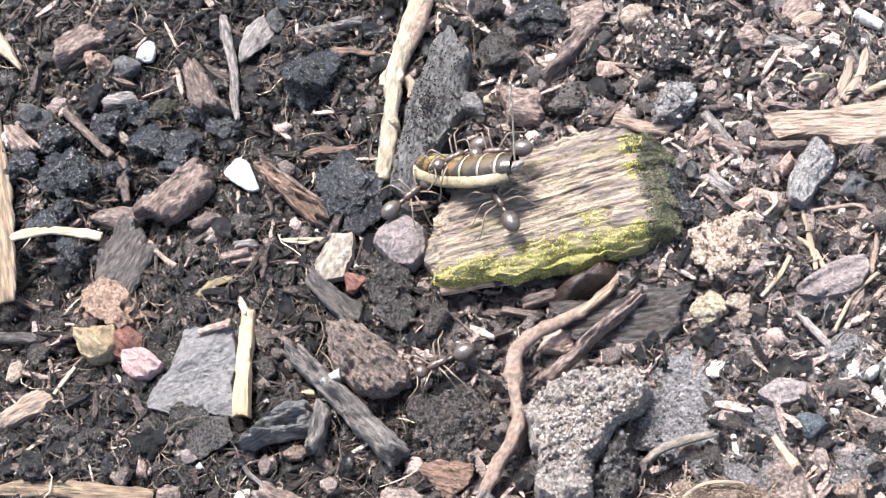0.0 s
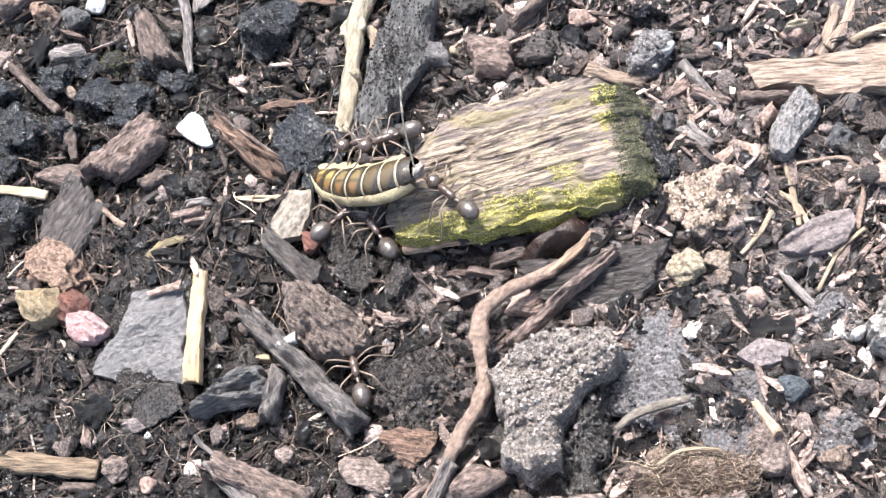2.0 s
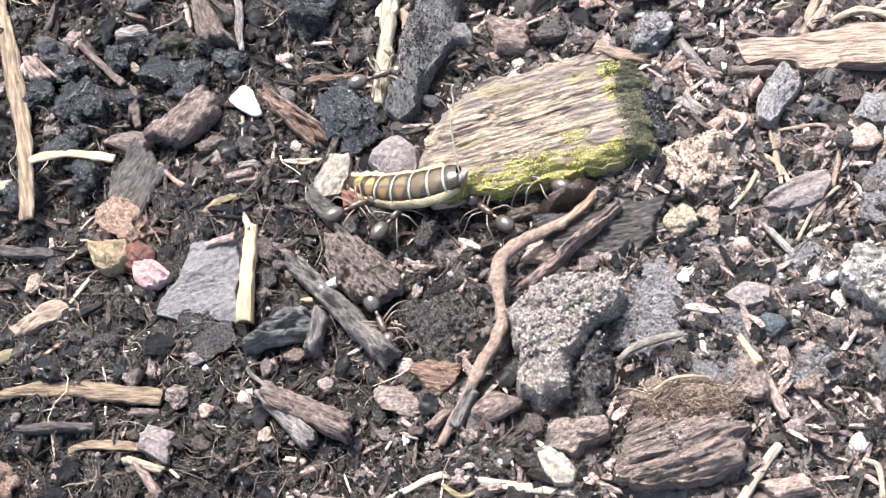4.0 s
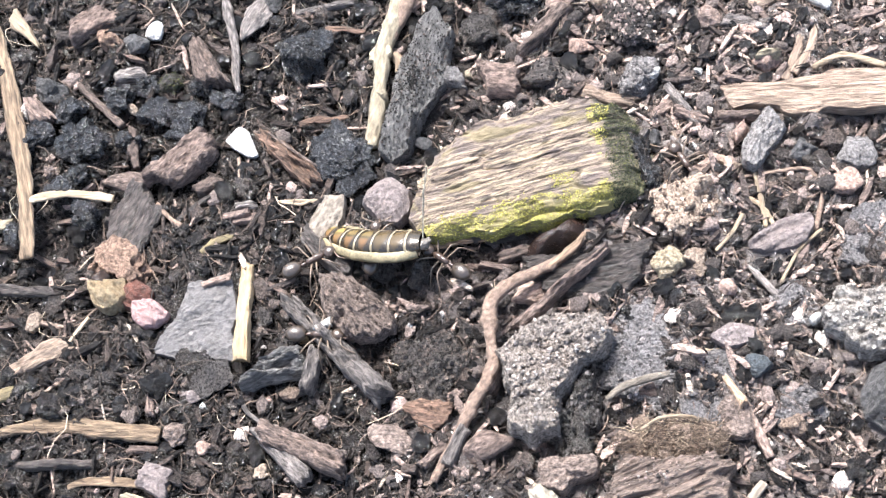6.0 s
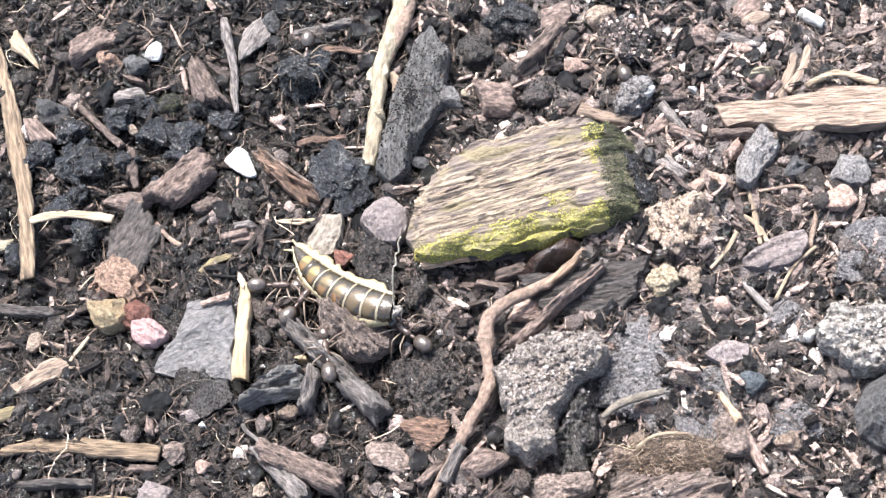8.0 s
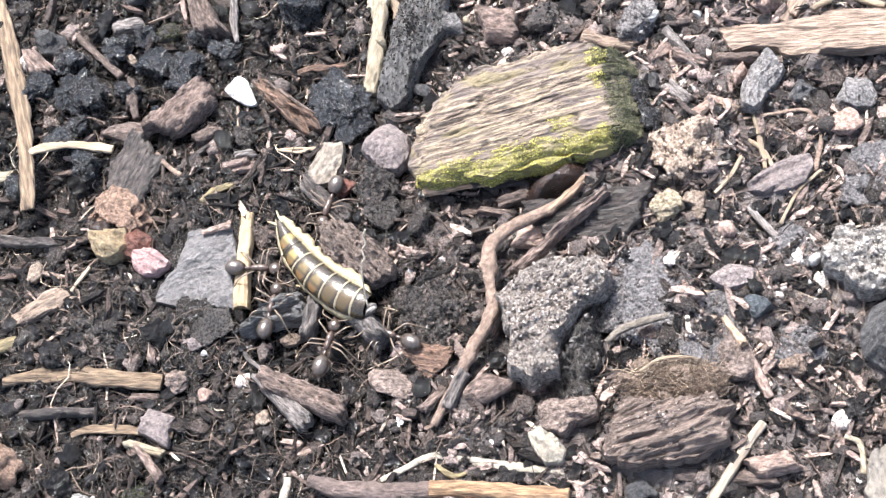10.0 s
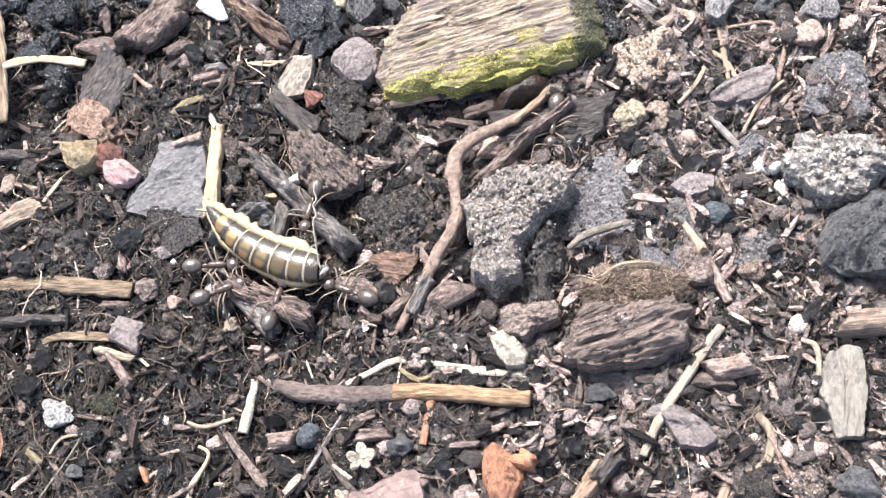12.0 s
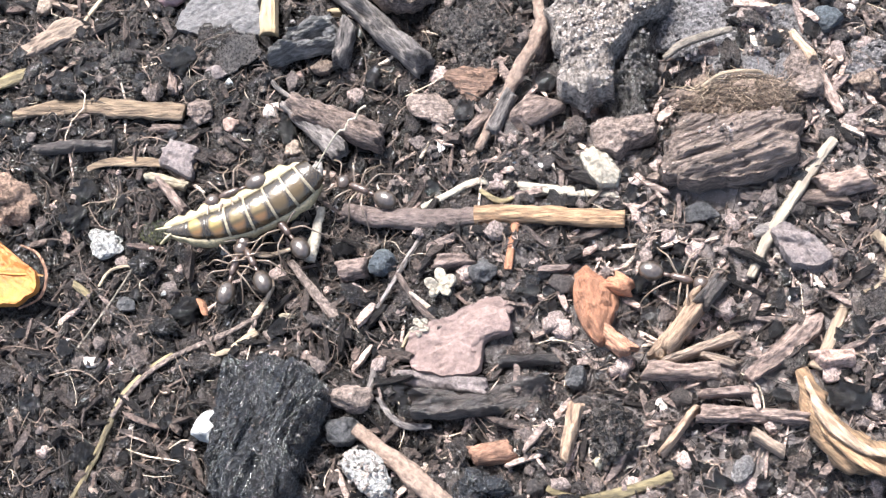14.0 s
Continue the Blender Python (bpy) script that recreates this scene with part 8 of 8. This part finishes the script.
def fibres(name, count, low, high, thin, seed, mat, label):
    rng, x, y = places(count, seed, 0.0)
    n = len(x)
    L, a = low + (high - low) * rng.random(n) ** 2, rng.uniform(0, 2 * np.pi, n)
    s = np.linspace(-0.5, 0.5, 6)
    bow = rng.normal(0, 0.16, (n, 1)) * (4 * s**2) + rng.normal(0, 0.09, (n, 1)) * np.sin(6 * s + rng.uniform(0, 6, (n, 1)))
    px, py = L[:, None] * s, L[:, None] * bow
    line = np.stack([px * np.cos(a)[:, None] - py * np.sin(a)[:, None], px * np.sin(a)[:, None] + py * np.cos(a)[:, None]], -1)
    z = height(x[:, None] + line[..., 0], y[:, None] + line[..., 1]) + 0.18 + rng.uniform(0, 0.35, (n, 1))
    line = np.concatenate([line + np.stack([x, y], -1)[:, None], z[..., None]], -1)
    r = thin * rng.uniform(0.5, 1.6, (n, 1)) * (1 - 0.5 * (2 * s) ** 4)
    sx, sy = -np.sin(a)[:, None], np.cos(a)[:, None]
    rings = [line + np.stack([r * sx * math.cos(t), r * sy * math.cos(t), r * math.sin(t)], -1) for t in (0.5, 2.6, 4.7)]
    v = np.stack(rings, 2).reshape(n, 18, 3)
    faces = [(i * 3 + j, i * 3 + (j + 1) % 3, i * 3 + 3 + (j + 1) % 3, i * 3 + 3 + j) for i in range(5) for j in range(3)]
    heap(name, v, faces, mat, label, "fibres")



crumbs("soil_crumbs", 4600, 0.26, 0.62, 2, 1, CRUMB, "dark moist soil crumbs", 2.2)
crumbs("small_soil_crumbs", 9000, 0.14, 0.3, 1, 12, CRUMB, "small dark moist soil crumbs", 1.5)
crumbs("fine_soil", 12000, 0.05, 0.2, 1, 7, CRUMB, "fine dark soil grains", 1.5)
crumbs("soil_lumps", 420, 0.4, 0.95, 3, 2, CRUMB, "dark moist soil lumps", 2.0, 0.2)
crumbs("clay_crumbs", 6000, 0.2, 0.62, 2, 9, PALE_CRUMB, "dry brown and pinkish soil crumbs", 2.6, 0.0, 1.0)
crumbs("small_clay_crumbs", 14000, 0.08, 0.24, 1, 14, PALE_CRUMB, "small dry pinkish soil crumbs", 1.5, 0.0, 1.0)
crumbs("brown_crumbs", 5200, 0.12, 0.42, 1, 21, BROWN_CRUMB, "brown soil crumbs", 1.8)
# pale grains all over, whose colour imitates glints on the wet soil
crumbs("pale_grit", 2600, 0.03, 0.11, 1, 15, GRIT, "tiny pale grains that stand for glints on the soil", 2.0)
slivers("dry_litter", 13000, 0.3, 2.0, 10, PALE_LITTER, "dry tan and pinkish wood shreds", slim=(0.07, 0.26), thick=0.4, east=1.0)
crumbs("grit", 5200, 0.05, 0.3, 1, 3, GRIT, "fine pale and pinkish grit", 2.5, 0.0, 1.0)
slivers("wood_litter", 9500, 0.3, 2.3, 4, LITTER, "brown and tan splinters of wood and bark", slim=(0.06, 0.22), thick=0.4, east=-1.0)
slivers("bark_litter", 5200, 0.25, 0.95, 5, LITTER, "brown flakes of bark", slim=(0.3, 0.7), thick=0.3, east=-1.0)
fibres("root_fibres", 11000, 0.5, 4.0, 0.028, 6, THREAD, "thin brown and pale root fibres")


# ---- what moves: rows of seconds, place in mm and turn in degrees ----
INSECT_ROWS = [
    (0, 1.26, 5.84, 2.30, -25, -31.3, -28.1),
    (0.5, 1.26, 5.36, 2.30, -25, -30.7, -30.7),
    (1, 0.36, 4.55, 2.20, -15, -32.0, -30.5),
    (1.5, -0.53, 3.45, 2.00, -10, -33.6, -32.5),
    (2, -1.98, 2.98, 1.80, -5, -32.3, -23.3),
    (2.5, -1.97, 0.73, 0.90, 10, -25.3, -11.7),
    (3, -1.74, 0.98, 0.90, 12, -18.1, -8.2),
    (3.2, -1.68, 0.94, 0.90, 10, -18.5, -9.2),
    (5.3, -2.16, 0.18, 0.90, -28, -26.0, -19.4),
    (5.5, -2.21, 0.17, 0.90, -28, -25.6, -19.0),
    (6, -3.65, -0.43, 0.90, -25, -23.2, -24.2),
    (6.5, -4.32, -0.88, 0.90, -20, -18.5, -40.1),
    (7, -4.69, -0.40, 0.90, -15, -15.5, -36.3),
    (7.2, -4.63, -0.38, 0.90, -12, -14.1, -35.2),
    (9.3, -6.28, -5.05, 0.90, 15, -1.3, -41.8),
    (9.5, -6.29, -5.17, 0.90, 15, -2.2, -41.9),
    (10, -6.39, -5.23, 0.90, 16, -2.9, -47.1),
    (10.5, -6.55, -5.48, 0.90, 14, -0.0, -45.6),
    (11, -7.24, -6.63, 0.90, 14, -0.0, -28.0),
    (11.5, -7.31, -7.88, 0.90, 14, -1.3, -32.9),
    (12, -7.95, -9.45, 0.90, 14, -0.0, -32.9),
    (12.5, -9.08, -12.03, 0.90, 14, -0.0, -21.0),
    (13, -9.99, -14.31, 0.90, 16, -0.0, -16.5),
    (13.5, -10.78, -14.71, 0.90, 20, -0.0, -9.8),
    (14, -12.31, -18.05, 0.90, 10, -0.0, 19.4),
]
ANT_ROWS = [
    [
        (0, 3.60, 3.56, 3.95, 0, 116),
        (0.5, 4.13, 3.23, 3.95, 0, 125),
        (1, 4.51, 2.61, 3.95, 0, 123),
        (1.5, 2.55, 2.38, 3.55, 0, 142),
        (2, 2.65, 1.61, 3.35, 0, 135),
        (2.5, 3.18, 0.78, 1.80, 0, 150),
        (3, 3.61, -1.14, 1.35, 0, 136),
        (3.2, 3.66, -1.13, 1.35, 0, 136),
        (5.3, 2.22, -1.07, 1.35, 0, 144),
        (5.5, 2.19, -1.04, 1.35, 0, 143),
        (6, 1.01, -1.44, 1.35, 0, 141),
        (6.5, -0.61, -3.14, 1.35, 0, 169),
        (7, -1.00, -3.06, 1.35, 0, 137),
        (7.2, -0.82, -3.08, 1.35, 0, 136),
        (9.3, -1.85, -8.34, 1.35, 0, 164),
        (9.5, -1.81, -8.43, 1.35, 0, 167),
        (10, -2.23, -9.58, 1.35, 0, 155),
        (10.5, -2.54, -10.00, 1.35, 0, 146),
        (11, -2.41, -10.40, 1.35, 0, 142),
        (11.5, -2.68, -11.82, 1.35, 0, 150),
        (12, -2.74, -12.66, 1.35, 0, 157),
        (12.5, -3.31, -13.71, 1.35, 0, 166),
        (13, -3.86, -15.01, 1.35, 0, 185),
        (13.5, -4.79, -16.08, 1.35, 0, 177),
        (14, -5.96, -17.25, 1.35, 0, 153),
    ],
    [
        (0, -1.75, 5.42, 2.00, 0, 37),
        (0.5, -1.66, 4.27, 2.00, 0, 28),
        (1, -1.88, 3.56, 2.00, 0, 29),
        (1.5, -2.56, 2.13, 2.00, 0, 29),
        (2, -3.43, 1.76, 1.60, 0, 37),
        (2.5, -5.23, 0.28, 1.35, 0, 36),
        (3, -4.33, 0.18, 1.35, 0, 23),
        (3.2, -4.33, 0.19, 1.35, 0, 23),
        (5.3, -5.72, -0.69, 1.35, 0, 13),
        (5.5, -5.77, -0.71, 1.35, 0, 13),
        (6, -7.15, -0.81, 1.35, 0, 24),
        (6.5, -8.12, -0.33, 1.35, 0, 5),
        (7, -8.78, -0.12, 1.35, 0, -2),
        (7.2, -8.75, -0.12, 1.35, 0, -0),
        (9.3, -10.15, -3.92, 1.35, 0, -26),
        (9.5, -10.13, -4.17, 1.35, 0, -28),
        (10, -10.52, -4.65, 1.35, 0, -7),
        (10.5, -10.57, -5.76, 1.35, 0, -14),
        (11, -11.77, -6.56, 1.35, 0, -1),
        (11.5, -11.48, -8.57, 1.35, 0, 10),
        (12, -10.94, -10.44, 1.35, 0, -2),
        (12.5, -11.36, -14.67, 1.35, 0, 81),
        (13, -11.74, -17.06, 1.35, 0, 81),
        (13.5, -12.87, -17.54, 1.35, 0, 69),
        (14, -12.90, -21.22, 1.35, 0, 74),
    ],
    [
        (0, -0.26, -4.83, 1.35, 0, -158),
        (0.25, -1.23, -3.01, 1.35, 0, -208),
        (0.5, -2.20, -1.19, 1.35, 0, -259),
        (1, -1.84, 1.99, 1.35, 0, -291),
        (1.5, -1.29, 1.60, 1.60, 0, -310),
        (2, -1.69, 0.82, 1.60, 0, -238),
        (2.5, -2.37, 0.58, 1.35, 0, -279),
        (3, -2.28, -1.05, 1.35, 0, -332),
        (3.2, -2.24, -1.12, 1.35, 0, -335),
        (5.3, -2.32, 0.27, 1.35, 0, -269),
        (5.5, -2.01, 0.40, 1.35, 0, -287),
        (6, -3.32, 0.01, 1.35, 0, -276),
        (6.5, -5.42, -1.30, 2.20, 0, -319),
        (7, -6.13, -0.21, 2.20, 0, -314),
        (7.2, -6.37, 0.11, 1.35, 0, -315),
        (9.3, -9.16, -7.23, 1.35, 0, -293),
        (9.5, -9.24, -7.35, 1.35, 0, -291),
        (10, -9.53, -7.21, 1.35, 0, -284),
        (10.5, -9.56, -7.38, 1.35, 0, -282),
        (11, -10.39, -9.19, 1.35, 0, -347),
        (11.5, -10.25, -9.40, 1.35, 0, -293),
        (12, -10.37, -12.06, 1.35, 0, -343),
        (12.5, -9.41, -14.44, 1.35, 0, -274),
        (13, -9.86, -15.00, 1.35, 0, -286),
        (13.5, -10.36, -18.19, 1.35, 0, -261),
        (14, -11.96, -20.83, 1.35, 0, -243),
    ],
    [
        (0, -2.85, -14.66, 1.35, 0, 100),
        (0.5, -2.14, -14.23, 1.35, 0, 100),
        (1, -1.81, -12.21, 1.35, 0, 95),
        (1.5, -4.16, -9.88, 1.35, 0, 108),
        (2, -2.66, -7.02, 1.35, 0, 104),
        (2.25, -2.59, -6.31, 1.35, 0, 184),
        (2.5, -2.52, -5.59, 1.35, 0, 264),
        (3, -1.93, -6.62, 1.35, 0, 252),
        (3.2, -2.01, -6.78, 1.35, 0, 257),
        (4.25, -3.53, -8.44, 1.35, 0, 307),
        (5.3, -5.04, -10.10, 1.35, 0, 356),
        (5.5, -5.42, -8.88, 1.35, 0, 361),
        (6, -6.55, -5.85, 1.35, 0, 354),
        (6.25, -5.87, -4.81, 1.88, 0, 415),
        (6.5, -5.19, -3.78, 2.40, 0, 476),
        (7, -6.06, -4.44, 1.90, 0, 457),
        (7.2, -5.87, -4.23, 1.90, 0, 458),
        (9.3, -6.23, -9.13, 1.35, 0, 460),
        (9.5, -6.27, -9.12, 1.35, 0, 459),
        (10, -5.90, -9.87, 1.35, 0, 432),
        (10.5, -6.22, -10.08, 1.35, 0, 438),
        (11, -5.81, -10.68, 1.35, 0, 428),
        (11.5, -6.40, -11.75, 1.35, 0, 413),
        (12, -6.93, -12.91, 1.35, 0, 432),
        (12.5, -6.83, -14.70, 1.35, 0, 428),
        (13, -8.94, -17.24, 1.35, 0, 447),
        (13.5, -9.09, -17.09, 1.35, 0, 483),
        (14, -10.15, -19.20, 1.35, 0, 487),
    ],
    [
        (0, 3.50, 6.54, 4.15, 0, -178),
        (0.5, 2.91, 6.94, 3.55, 0, -166),
        (1, 1.43, 6.83, 3.35, 0, -171),
        (1.5, -1.24, 5.77, 3.15, 0, -169),
        (2, -0.87, 5.43, 2.95, 0, -164),
        (2.25, -1.25, 3.95, 2.28, 0, -109),
        (2.5, -1.62, 2.48, 1.60, 0, -54),
        (3, -1.84, 2.11, 1.80, 0, -29),
        (3.2, -1.93, 1.99, 1.80, 0, -29),
        (4.25, -4.19, 11.99, 1.58, 0, 35),
        (5.3, -6.45, 21.99, 1.35, 0, 99),
        (5.5, -6.28, 24.51, 1.35, 0, 98),
        (6, -6.93, 27.02, 1.35, 0, 98),
        (6.5, -7.74, 25.84, 1.35, 0, 100),
        (6.75, -7.91, 24.73, 1.35, 0, 182),
        (7, -8.09, 23.62, 1.35, 0, 264),
        (7.2, -8.02, 23.48, 1.35, 0, 264),
        (9.3, -8.48, 0.22, 1.35, 0, 279),
        (9.5, -8.53, 0.16, 1.35, 0, 279),
        (10, -6.15, -0.84, 1.35, 0, 252),
        (10.5, -3.64, -2.06, 1.35, 0, 294),
        (11, -4.14, -1.68, 1.35, 0, 277),
        (11.5, -3.67, -3.44, 1.35, 0, 208),
        (12, -4.97, -7.48, 1.80, 0, 256),
        (12.5, -7.53, -10.45, 1.35, 0, 259),
        (13, -8.26, -11.66, 1.35, 0, 280),
        (13.5, -10.50, -13.83, 1.35, 0, 322),
        (13.75, -11.76, -15.50, 1.68, 0, 261),
        (14, -13.03, -17.17, 2.00, 0, 200),
    ],
    [
        (0, 1.21, 6.56, 3.95, 0, -156),
        (0.5, -0.32, 7.08, 3.35, 0, -153),
        (1, -1.84, 6.90, 1.95, 0, -142),
        (1.5, -2.86, 5.67, 2.35, 0, -150),
        (2, -2.32, 5.95, 1.95, 0, -173),
        (2.5, 3.62, 0.86, 1.60, 0, -191),
        (3, 3.71, 0.64, 1.60, 0, -191),
        (3.2, 3.90, 0.54, 1.60, 0, -190),
        (5.3, 15.10, 0.55, 1.35, 0, -241),
        (5.5, 16.24, 1.05, 1.00, 0, -244),
        (6, 15.99, 3.88, 1.35, 0, -242),
        (6.5, 14.80, 4.44, 1.35, 0, -242),
        (7, 13.82, 7.97, 1.35, 0, -238),
        (7.2, 14.00, 8.97, 1.35, 0, -247),
        (9.3, 9.35, 20.29, 1.35, 0, -257),
        (9.5, 9.20, 20.93, 1.35, 0, -257),
        (10, 9.08, 21.59, 1.35, 0, -257),
        (10.25, 10.07, 19.95, 1.35, 0, -344),
        (10.5, 11.07, 18.31, 1.35, 0, -431),
        (11, 12.46, 15.70, 1.35, 0, -459),
        (11.5, 11.37, 4.25, 3.95, 0, -465),
        (12, 9.97, -3.12, 1.60, 0, -460),
        (12.5, 9.48, -12.50, 2.80, 0, -439),
        (13, 6.84, -18.03, 2.00, 0, -466),
        (13.5, 6.44, -22.00, 1.20, 0, -395),
        (14, 10.69, -23.40, 1.20, 0, -379),
    ],
]
LEG_ROWS = [(0, -65, 3), (0.5, -68, 2), (1, -66, 25), (1.5, -64, 34), (2, -60, 48), (2.5, -46, 73), (3, -42, 85), (3.2, -44, 86), (5.3, -74, 39), (5.5, -73, 38), (6, -68, 22), (6.5, -72, 21), (7, -72, 45), (7.2, -70, 56), (9.3, -48, 113), (9.5, -48, 113), (10, -43, 114), (10.5, -38, 114), (11, -38, 111), (11.5, -42, 125), (12, -32, 114), (12.5, -27, 96), (13, -34, 89), (13.5, -35, 70), (14, -43, 19)]


def motions():
    walk(insect, [(t, pose(x * MM, y * MM, z * MM, rx, ry, rz)) for t, x, y, z, rx, ry, rz in INSECT_ROWS])
    limb = next(c for c in insect.children if c.name.startswith("leg"))
    foot = tuple(limb.location)
    walk(limb, [(t, pose(*foot, 0, ry, rz)) for t, ry, rz in LEG_ROWS])
    for one, rows in zip(ANTS, ANT_ROWS):
        walk(one, [(t, pose(x * MM, y * MM, (z - 0.12) * MM, 0, ry, rz)) for t, x, y, z, ry, rz in rows])
        legs = [c for c in one.children if c.name.startswith("leg")]
        for k, leg in enumerate(legs):
            at = tuple(leg.location)
            walk(leg, [(n * 0.2, pose(*at, 4 * math.sin(2.6 * n + k), 0, 15 * math.sin(2.1 * n + math.pi * k + 0.9 * len(rows)))) for n in range(71)])


motions()
